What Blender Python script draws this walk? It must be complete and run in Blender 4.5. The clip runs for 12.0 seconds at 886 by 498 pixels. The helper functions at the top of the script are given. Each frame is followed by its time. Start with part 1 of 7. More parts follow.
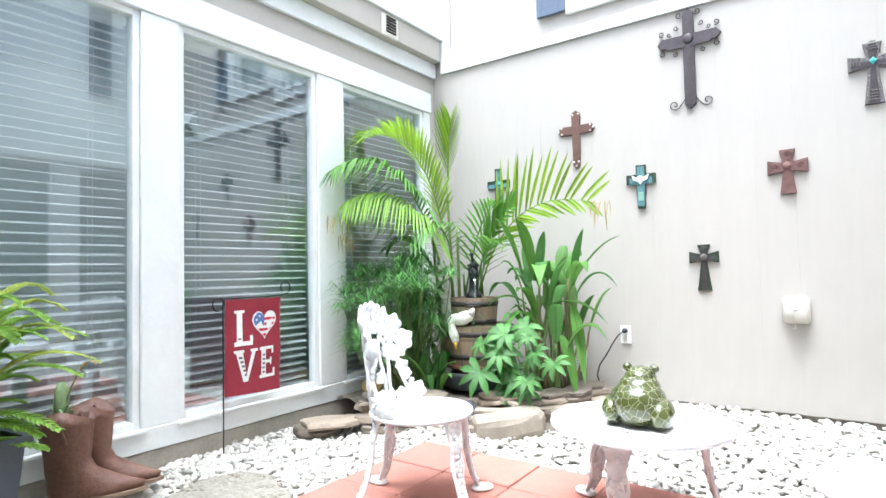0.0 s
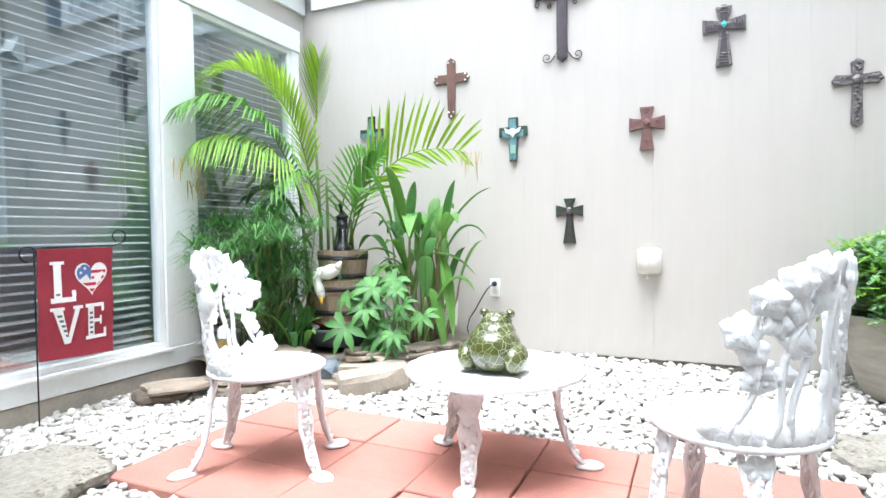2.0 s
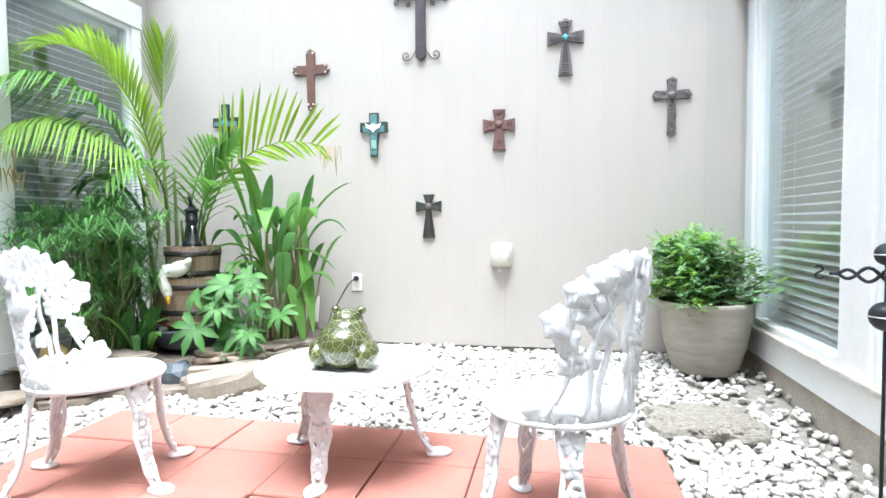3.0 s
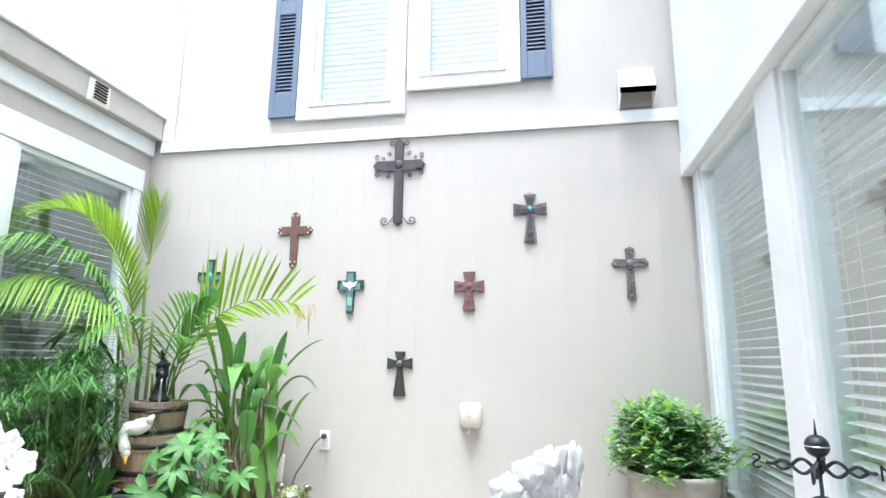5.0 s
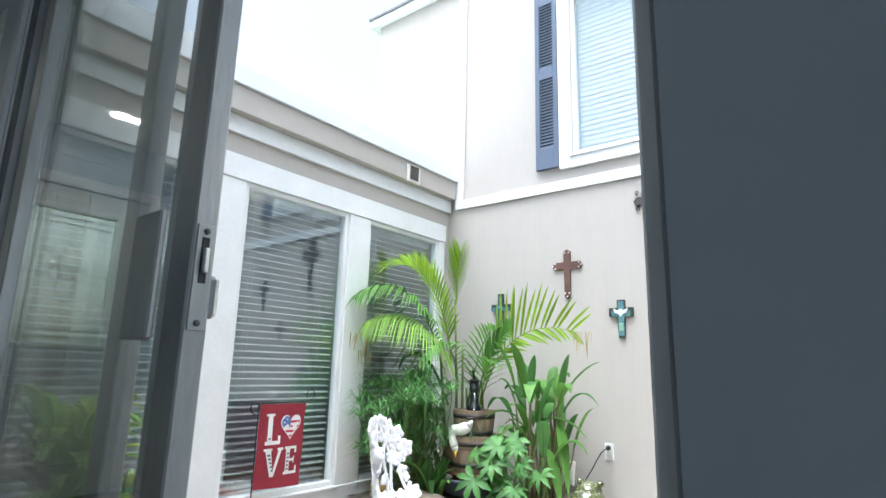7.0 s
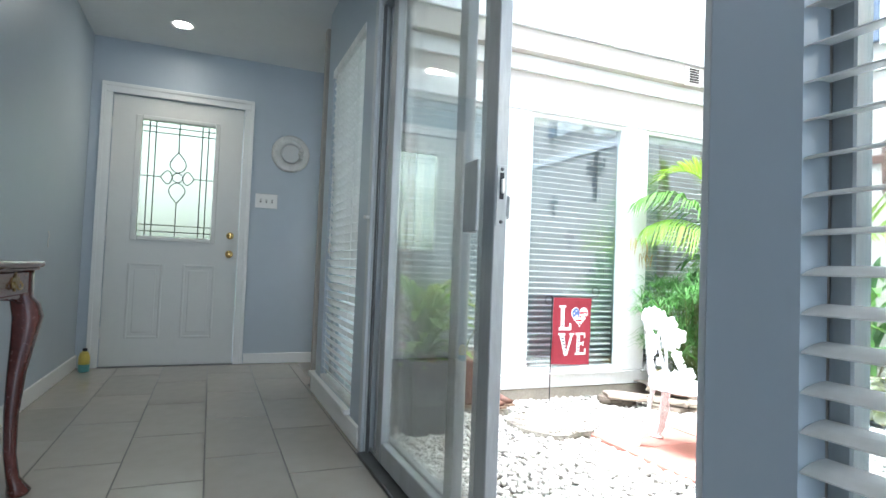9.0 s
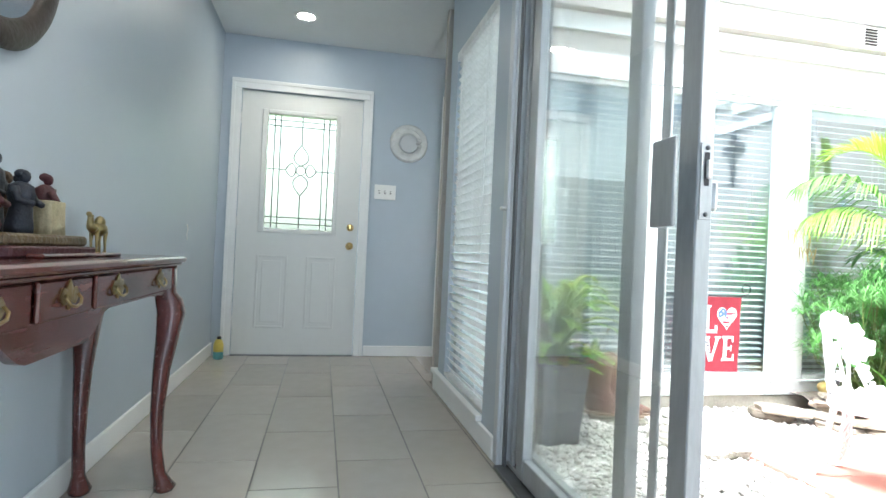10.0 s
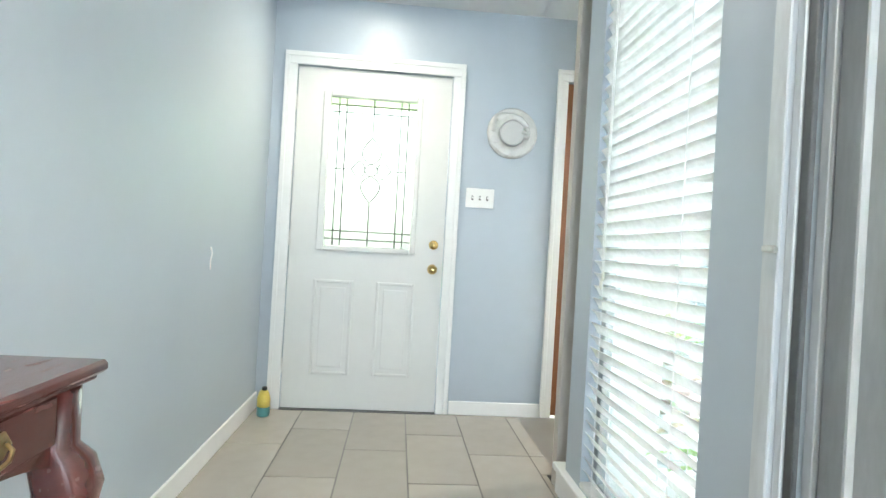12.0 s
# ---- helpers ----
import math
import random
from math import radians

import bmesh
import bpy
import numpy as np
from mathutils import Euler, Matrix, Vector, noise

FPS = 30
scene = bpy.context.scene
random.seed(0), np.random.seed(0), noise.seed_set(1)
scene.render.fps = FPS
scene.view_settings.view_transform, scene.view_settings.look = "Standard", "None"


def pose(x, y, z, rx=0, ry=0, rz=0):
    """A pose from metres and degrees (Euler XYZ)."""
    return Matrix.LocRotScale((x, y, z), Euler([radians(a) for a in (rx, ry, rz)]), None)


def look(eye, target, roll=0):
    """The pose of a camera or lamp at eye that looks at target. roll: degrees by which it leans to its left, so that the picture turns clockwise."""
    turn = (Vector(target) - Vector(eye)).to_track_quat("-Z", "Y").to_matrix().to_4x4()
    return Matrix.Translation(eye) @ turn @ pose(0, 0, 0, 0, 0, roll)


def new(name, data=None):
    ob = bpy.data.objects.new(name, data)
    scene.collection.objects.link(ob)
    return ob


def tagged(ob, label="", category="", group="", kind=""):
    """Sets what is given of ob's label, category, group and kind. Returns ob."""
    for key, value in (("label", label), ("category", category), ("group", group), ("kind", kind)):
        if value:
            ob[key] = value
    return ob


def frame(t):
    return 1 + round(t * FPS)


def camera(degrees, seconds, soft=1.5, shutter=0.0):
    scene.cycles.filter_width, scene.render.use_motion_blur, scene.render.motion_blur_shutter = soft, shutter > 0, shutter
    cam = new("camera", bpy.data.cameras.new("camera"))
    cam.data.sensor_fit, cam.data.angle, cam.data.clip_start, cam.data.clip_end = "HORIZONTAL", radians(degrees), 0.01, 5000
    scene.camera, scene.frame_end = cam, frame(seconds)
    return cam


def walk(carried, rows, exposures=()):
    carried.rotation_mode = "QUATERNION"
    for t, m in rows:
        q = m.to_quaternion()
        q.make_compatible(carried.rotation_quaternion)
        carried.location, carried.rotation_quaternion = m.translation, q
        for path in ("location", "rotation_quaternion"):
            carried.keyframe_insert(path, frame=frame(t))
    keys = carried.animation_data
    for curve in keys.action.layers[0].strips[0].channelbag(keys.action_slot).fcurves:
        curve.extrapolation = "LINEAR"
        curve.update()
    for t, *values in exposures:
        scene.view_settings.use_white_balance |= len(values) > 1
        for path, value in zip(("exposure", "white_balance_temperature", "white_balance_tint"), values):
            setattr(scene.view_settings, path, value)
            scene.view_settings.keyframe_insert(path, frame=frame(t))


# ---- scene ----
cam = camera(77.0, 12.0)
PATH = [
    (0, (0.343, 0.068, 0.778), (-0.821, 1.693, 0.856), -1.2),
    (0.5, (0.294, 0.147, 0.731), (-0.89, 1.759, 0.755), -1.0),
    (1, (0.309, 0.204, 0.704), (-0.889, 1.805, 0.688), -0.8),
    (1.5, (0.358, 0.257, 0.698), (-0.701, 1.954, 0.66), -0.7),
    (2, (0.368, 0.272, 0.697), (-0.455, 2.094, 0.639), -0.7),
    (2.5, (0.406, 0.279, 0.695), (-0.193, 2.186, 0.618), -0.6),
    (3, (0.453, 0.262, 0.72), (0.062, 2.221, 0.626), -0.5),
    (3.2, (0.469, 0.242, 0.725), (0.174, 2.218, 0.63), -0.6),
    (4.8, (0.623, 0.189, 0.835), (0.308, 2.147, 1.09), 0.4),
    (5, (0.632, 0.176, 0.862), (0.264, 2.103, 1.25), 0.6),
    (5.5, (0.606, -0.02, 0.858), (0.129, 1.852, 1.378), 0.6),
    (6, (0.611, -0.195, 0.875), (-0.088, 1.608, 1.385), 0.6),
    (6.5, (0.731, -0.312, 0.927), (-0.262, 1.358, 1.401), 1.0),
    (7, (0.844, -0.4, 0.9), (-0.364, 1.138, 1.32), 1.5),
    (7.2, (0.883, -0.434, 0.917), (-0.39, 1.06, 1.3), 1.3),
    (8.8, (1.313, -0.653, 0.833), (-0.492, 0.202, 0.928), 2.1),
    (9, (1.329, -0.663, 0.826), (-0.517, 0.104, 0.901), 2.2),
    (9.5, (1.261, -0.696, 0.831), (-0.651, -0.11, 0.869), 2.4),
    (10, (1.061, -0.741, 0.848), (-0.894, -0.318, 0.87), 2.6),
    (10.5, (0.837, -0.768, 0.948), (-1.137, -0.45, 0.946), 2.8),
    (11, (0.531, -0.769, 1.03), (-1.453, -0.517, 1.02), 2.9),
    (11.5, (0.243, -0.747, 1.017), (-1.749, -0.571, 1.017), 3.1),
    (12, (-0.087, -0.743, 1.013), (-2.081, -0.584, 1.014), 3.3),
]
EXPOSURE = [(t, e, 5680 if t < 10 else 5680 + 140 * (t - 9.5), 7) for t, e in ((0, 1.95), (2.5, 1.92), (5.0, 1.88), (6.0, 1.55), (7.2, 1.6), (8.8, 2.75), (10.0, 3.5), (11.0, 4.05), (12, 4.38))]
walk(cam, [(t, look(eye, target, roll)) for t, eye, target, roll in PATH], EXPOSURE)

# ---- world and sun: a bright, thinly overcast day ----
world = bpy.data.worlds.new("world")
scene.world = world
world.use_nodes = True
wn = world.node_tree.nodes
sky = wn.new("ShaderNodeTexSky")
sky.sky_type = "NISHITA"
sky.sun_disc = False
sky.sun_elevation, sky.sun_rotation = radians(72), radians(155)
sky.air_density, sky.dust_density, sky.ozone_density = 1.0, 6.0, 1.0
bg = wn["Background"]
hsv = wn.new("ShaderNodeHueSaturation")
hsv.inputs["Saturation"].default_value = 0.3
world.node_tree.links.new(sky.outputs["Color"], hsv.inputs["Color"])
world.node_tree.links.new(hsv.outputs["Color"], bg.inputs["Color"])
bg.inputs["Strength"].default_value = 0.15
sun = new("sun", bpy.data.lights.new("sun", "SUN"))
sun.data.energy, sun.data.angle, sun.data.color = 1.3, radians(25), (1.0, 0.98, 0.95)
sun.matrix_world = look((0, 0, 20), (2.5, 5.5, 0.0))
# added fill lamp before the closed east wall, out of view, brightening the hall
far = new("far_window_light", bpy.data.lights.new("far_window_light", "AREA"))
far.data.shape, far.data.size, far.data.size_y, far.data.energy, far.data.color = "RECTANGLE", 1.2, 1.5, 8, (0.9, 0.96, 1.0)
far.matrix_world = look((4.97, -0.75, 1.35), (0.0, -0.75, 1.2))

# ---- materials ----
def mat(name, color, rough=0.6, metal=0.0, var=0.12, scale=8.0, bump=0.1, bscale=60.0, stain=0.0, stain_color=None, coat=0.0, piece=0.0, spec=0.5, stretch=(1, 1, 1)):
    """A principled surface with mottling at two scales, fine relief and optional stains."""
    m = bpy.data.materials.new(name)
    m.use_nodes = True
    n, l = m.node_tree.nodes, m.node_tree.links
    p = n["Principled BSDF"]
    p.inputs["Metallic"].default_value = metal
    p.inputs["Specular IOR Level"].default_value = spec
    p.inputs["Coat Weight"].default_value = coat
    p.inputs["Coat Roughness"].default_value = 0.08
    co = n.new("ShaderNodeTexCoord")
    mp = n.new("ShaderNodeMapping")
    mp.inputs["Scale"].default_value = stretch
    l.new(co.outputs["Object"], mp.inputs["Vector"])

    def noise_tex(s, detail):
        t = n.new("ShaderNodeTexNoise")
        t.inputs["Scale"].default_value, t.inputs["Detail"].default_value = s, detail
        l.new(mp.outputs["Vector"], t.inputs["Vector"])
        return t

    def mixed(a, b, fac, mode="MIX"):
        x = n.new("ShaderNodeMix")
        x.data_type, x.blend_type = "RGBA", mode
        for sock, v in ((x.inputs[6], a), (x.inputs[7], b)):
            if isinstance(v, tuple):
                sock.default_value = (*v, 1)
            else:
                l.new(v, sock)
        if isinstance(fac, float):
            x.inputs[0].default_value = fac
        else:
            l.new(fac, x.inputs[0])
        return x.outputs[2]

    def ramp(src, lo, hi):
        r = n.new("ShaderNodeMapRange")
        r.inputs["From Min"].default_value, r.inputs["From Max"].default_value = lo, hi
        l.new(src, r.inputs["Value"])
        return r.outputs["Result"]

    big, fine = noise_tex(scale, 4), noise_tex(scale * 7, 3)
    dark = tuple(c * (1 - var) for c in color)
    light = tuple(min(1, c * (1 + var)) for c in color)
    out = mixed(dark, light, ramp(big.outputs["Fac"], 0.3, 0.7))
    out = mixed(out, mixed(dark, light, ramp(fine.outputs["Fac"], 0.3, 0.7)), 0.4)
    if stain:
        s = noise_tex(scale * 0.45, 6)
        f = n.new("ShaderNodeMath")
        f.operation = "MULTIPLY"
        l.new(ramp(s.outputs["Fac"], 0.52, 0.72), f.inputs[0])
        f.inputs[1].default_value = stain
        out = mixed(out, stain_color or tuple(c * 0.5 for c in color), f.outputs[0])
    if piece:
        oi = n.new("ShaderNodeObjectInfo")
        geo = n.new("ShaderNodeNewGeometry")
        add = n.new("ShaderNodeMath")
        add.operation = "ADD"
        l.new(oi.outputs["Random"], add.inputs[0])
        l.new(geo.outputs["Random Per Island"], add.inputs[1])
        fr = n.new("ShaderNodeMath")
        fr.operation = "FRACT"
        l.new(add.outputs[0], fr.inputs[0])
        h = n.new("ShaderNodeHueSaturation")
        r = n.new("ShaderNodeMapRange")
        r.inputs["To Min"].default_value, r.inputs["To Max"].default_value = 1 - piece, 1 + piece
        l.new(fr.outputs[0], r.inputs["Value"])
        l.new(r.outputs["Result"], h.inputs["Value"])
        l.new(out, h.inputs["Color"])
        out = h.outputs["Color"]
    l.new(out, p.inputs["Base Color"])
    rr = n.new("ShaderNodeMapRange")
    rr.inputs["To Min"].default_value, rr.inputs["To Max"].default_value = max(0.02, rough - 0.08), min(1, rough + 0.08)
    l.new(fine.outputs["Fac"], rr.inputs["Value"])
    l.new(rr.outputs["Result"], p.inputs["Roughness"])
    if bump:
        b = n.new("ShaderNodeBump")
        b.inputs["Strength"].default_value, b.inputs["Distance"].default_value = bump, 0.01
        l.new(noise_tex(bscale, 4).outputs["Fac"], b.inputs["Height"])
        l.new(b.outputs["Normal"], p.inputs["Normal"])
    return m


def leaf_mat(name, color, rough=0.55, glow=0.35, piece=0.25):
    """A leaf: glossy skin with light passing through."""
    m = mat(name, color, rough, var=0.18, scale=5, bump=0.05, bscale=40, piece=piece)
    n, l = m.node_tree.nodes, m.node_tree.links
    p = n["Principled BSDF"]
    tr = n.new("ShaderNodeBsdfTranslucent")
    src = p.inputs["Base Color"].links[0].from_socket
    l.new(src, tr.inputs["Color"])
    mx = n.new("ShaderNodeMixShader")
    mx.inputs[0].default_value = glow
    l.new(p.outputs[0], mx.inputs[1])
    l.new(tr.outputs[0], mx.inputs[2])
    l.new(mx.outputs[0], n["Material Output"].inputs["Surface"])
    return m


def glass_mat(name, tint=(0.93, 0.96, 0.95), gloss=1.0, rough=0.02, sheen=(1.0, 1.0, 1.0)):
    """A thin pane: lets light through, mirrors at its Fresnel share."""
    m = bpy.data.materials.new(name)
    m.use_nodes = True
    n, l = m.node_tree.nodes, m.node_tree.links
    n.remove(n["Principled BSDF"])
    t, g, f, x = n.new("ShaderNodeBsdfTransparent"), n.new("ShaderNodeBsdfGlossy"), n.new("ShaderNodeLayerWeight"), n.new("ShaderNodeMixShader")
    t.inputs["Color"].default_value = (*tint, 1)
    g.inputs["Roughness"].default_value = rough
    g.inputs["Color"].default_value = (*sheen, 1)
    f.inputs["Blend"].default_value = 0.5
    e, k = n.new("ShaderNodeMath"), n.new("ShaderNodeMath")
    e.operation, k.operation = "POWER", "MULTIPLY_ADD"
    e.inputs[1].default_value = 4.0
    k.inputs[1].default_value, k.inputs[2].default_value = 0.6 * gloss, 0.15 * gloss
    k.use_clamp = True
    l.new(f.outputs["Facing"], e.inputs[0])
    l.new(e.outputs[0], k.inputs[0])
    l.new(k.outputs[0], x.inputs[0])
    l.new(t.outputs[0], x.inputs[1])
    l.new(g.outputs[0], x.inputs[2])
    l.new(x.outputs[0], n["Material Output"].inputs["Surface"])
    return m


def lamp_mat(name, color, strength):
    m = bpy.data.materials.new(name)
    m.use_nodes = True
    p = m.node_tree.nodes["Principled BSDF"]
    p.inputs["Base Color"].default_value = (*color, 1)
    p.inputs["Emission Color"].default_value = (*color, 1)
    p.inputs["Emission Strength"].default_value = strength
    return m


SIDING = mat("beige_siding", (0.47, 0.437, 0.395), 0.75, var=0.05, scale=2.5, bump=0.12, bscale=30, stain=0.12, stretch=(1, 1, 0.25))
TRIM = mat("white_exterior_paint", (0.80, 0.81, 0.80), 0.55, var=0.05, scale=5, bump=0.15, bscale=25, stain=0.25, stain_color=(0.60, 0.58, 0.53))
CAP = mat("white_metal_cap", (0.78, 0.80, 0.80), 0.4, var=0.04, scale=3, bump=0.05, bscale=12)
SILLWORN = mat("peeling_sill_paint", (0.62, 0.58, 0.52), 0.8, var=0.3, scale=18, bump=0.5, bscale=90, stain=0.8, stain_color=(0.25, 0.2, 0.15))
FOUND = mat("concrete_footing", (0.42, 0.38, 0.32), 0.9, var=0.2, scale=7, bump=0.4, bscale=60, stain=0.5, stain_color=(0.2, 0.17, 0.13))
SHUTTER = mat("slate_blue_shutter", (0.11, 0.14, 0.20), 0.5, var=0.1, scale=6, bump=0.05)
BLUEWALL = mat("pale_blue_wall", (0.43, 0.49, 0.55), 0.42, var=0.03, scale=1.6, bump=0.06, bscale=22, stain=0.06, stain_color=(0.45, 0.5, 0.54), spec=0.6)
CEIL = mat("ceiling_paint", (0.70, 0.72, 0.73), 0.8, var=0.03, scale=3, bump=0.1, bscale=120)
WHITEIN = mat("white_interior_paint", (0.78, 0.79, 0.78), 0.4, var=0.03, scale=4, bump=0.05, bscale=40)
DOORWHITE = mat("white_door_paint", (0.68, 0.69, 0.67), 0.42, var=0.025, scale=3, bump=0.04, bscale=50)
TILE = mat("grey_porcelain_tile", (0.37, 0.345, 0.31), 0.15, var=0.07, scale=1.6, bump=0.03, bscale=30, piece=0.10, stain=0.25, stain_color=(0.40, 0.395, 0.375))
GROUT = mat("dark_grout", (0.15, 0.145, 0.14), 0.9, var=0.2, scale=20, bump=0.3, bscale=120)
ALU = mat("dull_aluminium", (0.38, 0.40, 0.41), 0.42, 0.5, var=0.15, scale=14, bump=0.1, bscale=90, stain=0.4, stain_color=(0.36, 0.36, 0.35), stretch=(1, 1, 0.2))
ALUPALE = mat("pale_anodised_frame", (0.60, 0.63, 0.65), 0.45, 0.3, var=0.12, scale=14, bump=0.1, bscale=90, stain=0.3, stain_color=(0.40, 0.40, 0.39), stretch=(1, 1, 0.2))
ALUDARK = mat("grey_bronze_frame", (0.12, 0.125, 0.13), 0.45, 0.6, var=0.2, scale=12, bump=0.08)
PAVER = mat("terracotta_paver", (0.40, 0.175, 0.135), 0.85, var=0.12, scale=6, bump=0.35, bscale=150, piece=0.06, stain=0.25, stain_color=(0.34, 0.13, 0.09))
PEBBLE = mat("white_pebble", (0.56, 0.53, 0.48), 0.75, var=0.16, scale=22, bump=0.2, bscale=120, piece=0.34)
SOIL = mat("dark_soil", (0.19, 0.155, 0.125), 0.95, var=0.35, scale=14, bump=0.8, bscale=70)
GRIT = mat("pale_grit", (0.30, 0.275, 0.24), 0.95, var=0.4, scale=30, bump=0.9, bscale=90)
STEPSTONE = mat("exposed_aggregate", (0.27, 0.245, 0.205), 0.9, var=0.35, scale=45, bump=0.9, bscale=70)
FLAG = mat("tan_flagstone", (0.25, 0.205, 0.16), 0.85, var=0.3, scale=7, bump=0.7, bscale=35, piece=0.4, stain=0.5, stain_color=(0.24, 0.19, 0.14))
WHITEIRON = mat("white_cast_metal", (0.80, 0.80, 0.81), 0.45, var=0.05, scale=20, bump=0.35, bscale=70, stain=0.3, stain_color=(0.60, 0.55, 0.52))
WOODBARREL = mat("weathered_oak", (0.27, 0.20, 0.135), 0.8, var=0.3, scale=14, bump=0.4, bscale=60, stretch=(1, 1, 0.15), piece=0.15)
DARKBAND = mat("dark_iron_band", (0.05, 0.042, 0.038), 0.55, 0.4, var=0.2, scale=18, bump=0.2)
BLACKIRON = mat("black_iron", (0.025, 0.027, 0.032), 0.45, 0.3, var=0.2, scale=20, bump=0.2)
BLIND = leaf_mat("white_blind_slat", (0.87, 0.87, 0.85), 0.4, glow=0.55, piece=0.03)
WATER = glass_mat("water", (0.9, 0.95, 0.95), 1.4, 0.05)
BLINDOUT = leaf_mat("white_window_slat", (0.86, 0.88, 0.88), 0.4, glow=0.06, piece=0.03)
GLASS = glass_mat("pane_glass", (0.93, 0.965, 0.97), 0.95, 0.01, (0.9, 0.97, 1.0))
DOORGLASS = glass_mat("dusty_door_glass", (0.94, 0.955, 0.945), 1.0, 0.03)
MAHOG = mat("mahogany", (0.075, 0.018, 0.015), 0.25, var=0.35, scale=5, bump=0.05, bscale=80, coat=0.6, stretch=(0.3, 2, 2))
BRASS = mat("antique_brass", (0.34, 0.27, 0.13), 0.33, 1.0, var=0.25, scale=30, bump=0.2, bscale=120)
BRASSNEW = mat("polished_brass", (0.70, 0.50, 0.20), 0.18, 1.0, var=0.1, scale=20, bump=0.03)
BOOTLEATHER = mat("brown_boot_leather", (0.155, 0.072, 0.048), 0.5, var=0.35, scale=9, bump=0.4, bscale=45, stain=0.5, stain_color=(0.27, 0.15, 0.10))
BOOTSOLE = mat("boot_sole", (0.28, 0.19, 0.13), 0.85, var=0.2, scale=12, bump=0.3)
POTGREY = mat("grey_plastic_pot", (0.085, 0.10, 0.12), 0.5, var=0.15, scale=6, bump=0.08)
POTSTONE = mat("stone_coloured_pot", (0.36, 0.33, 0.28), 0.75, var=0.12, scale=12, bump=0.15, bscale=60, stain=0.35, stain_color=(0.25, 0.22, 0.18), stretch=(1, 1, 4))
REDCLOTH = mat("red_flag_cloth", (0.27, 0.022, 0.038), 0.8, var=0.12, scale=20, bump=0.3, bscale=300)
WHITECLOTH = mat("white_print", (0.78, 0.76, 0.74), 0.8, var=0.05, scale=30, bump=0.1)
BLUECLOTH = mat("blue_print", (0.10, 0.17, 0.40), 0.8, var=0.1, scale=30, bump=0.1)
GREYCLOTH = mat("grey_print", (0.13, 0.14, 0.17), 0.8, var=0.1, scale=30, bump=0.1)
LEAF = leaf_mat("leaf_green", (0.13, 0.29, 0.05))
LEAFBRIGHT = leaf_mat("leaf_lime", (0.27, 0.43, 0.04), glow=0.45)
LEAFMID = leaf_mat("leaf_mid_green", (0.10, 0.25, 0.06), glow=0.35)
LEAFDARK = leaf_mat("leaf_deep_green", (0.06, 0.17, 0.035), glow=0.3)
LEAFFERN = leaf_mat("fern_green", (0.30, 0.50, 0.08), glow=0.45)
LEAFYELLOW = leaf_mat("fern_yellow_green", (0.42, 0.50, 0.10), glow=0.45)
LEAFSHRUB = leaf_mat("shrub_green", (0.36, 0.56, 0.29), glow=0.5)
LEAFDRY = leaf_mat("leaf_dry", (0.40, 0.30, 0.13), glow=0.3)
STALK = mat("green_stalk", (0.13, 0.18, 0.05), 0.5, var=0.3, scale=8, bump=0.15, stretch=(1, 1, 0.3))
STALKBROWN = mat("brown_stem", (0.22, 0.17, 0.09), 0.7, var=0.25, scale=10, bump=0.25)
MIRROR = mat("mirror_silver", (0.88, 0.89, 0.89), 0.06, 1.0, var=0.01, scale=4, bump=0.0)
PEWTER = mat("brushed_pewter", (0.72, 0.72, 0.70), 0.38, 1.0, var=0.12, scale=25, bump=0.25, bscale=60)
PLATE = mat("white_plastic", (0.80, 0.80, 0.78), 0.35, var=0.03, scale=10, bump=0.02)
OFFWHITE = mat("aged_white_plastic", (0.70, 0.67, 0.60), 0.45, var=0.06, scale=10, bump=0.05)
CLOSETWOOD = mat("brown_door_veneer", (0.25, 0.095, 0.035), 0.35, var=0.25, scale=6, bump=0.05, stretch=(3, 3, 0.25))
LEADCAME = mat("lead_came", (0.09, 0.09, 0.085), 0.5, 0.5, var=0.1, scale=30, bump=0.1)
FROST = glass_mat("textured_door_glass", (0.84, 0.80, 0.77), 0.8, 0.25)
DARKROOM = mat("room_wall_grey", (0.70, 0.76, 0.80), 0.8, var=0.05, scale=2, bump=0.05)
DARKFLOOR = mat("room_floor", (0.22, 0.21, 0.20), 0.5, var=0.1, scale=3, bump=0.05)
AGGREGATE = mat("stone_chips", (0.25, 0.22, 0.175), 0.85, var=0.3, scale=20, bump=0.3, bscale=80, piece=0.35)
FROST2 = bpy.data.materials.new("bevelled_door_glass")
FROST2.use_nodes = True
_n, _l = FROST2.node_tree.nodes, FROST2.node_tree.links
_n.remove(_n["Principled BSDF"])
_a, _b, _m = _n.new("ShaderNodeBsdfTransparent"), _n.new("ShaderNodeBsdfTranslucent"), _n.new("ShaderNodeMixShader")
_a.inputs["Color"].default_value = (0.70, 0.72, 0.66, 1)
_b.inputs["Color"].default_value = (0.9, 0.93, 0.88, 1)
_m.inputs[0].default_value = 0.22
_l.new(_a.outputs[0], _m.inputs[1])
_l.new(_b.outputs[0], _m.inputs[2])
_l.new(_m.outputs[0], _n["Material Output"].inputs["Surface"])


# ---- building helpers ----
def bx(bm, x0, y0, z0, x1, y1, z1, m=None):
    vs = [bm.verts.new((x, y, z)) for x in (x0, x1) for y in (y0, y1) for z in (z0, z1)]
    if m:
        for v in vs:
            v.co = m @ v.co
    for f in ((0, 1, 3, 2), (4, 6, 7, 5), (0, 4, 5, 1), (2, 3, 7, 6), (0, 2, 6, 4), (1, 5, 7, 3)):
        bm.faces.new([vs[i] for i in f])
    return vs


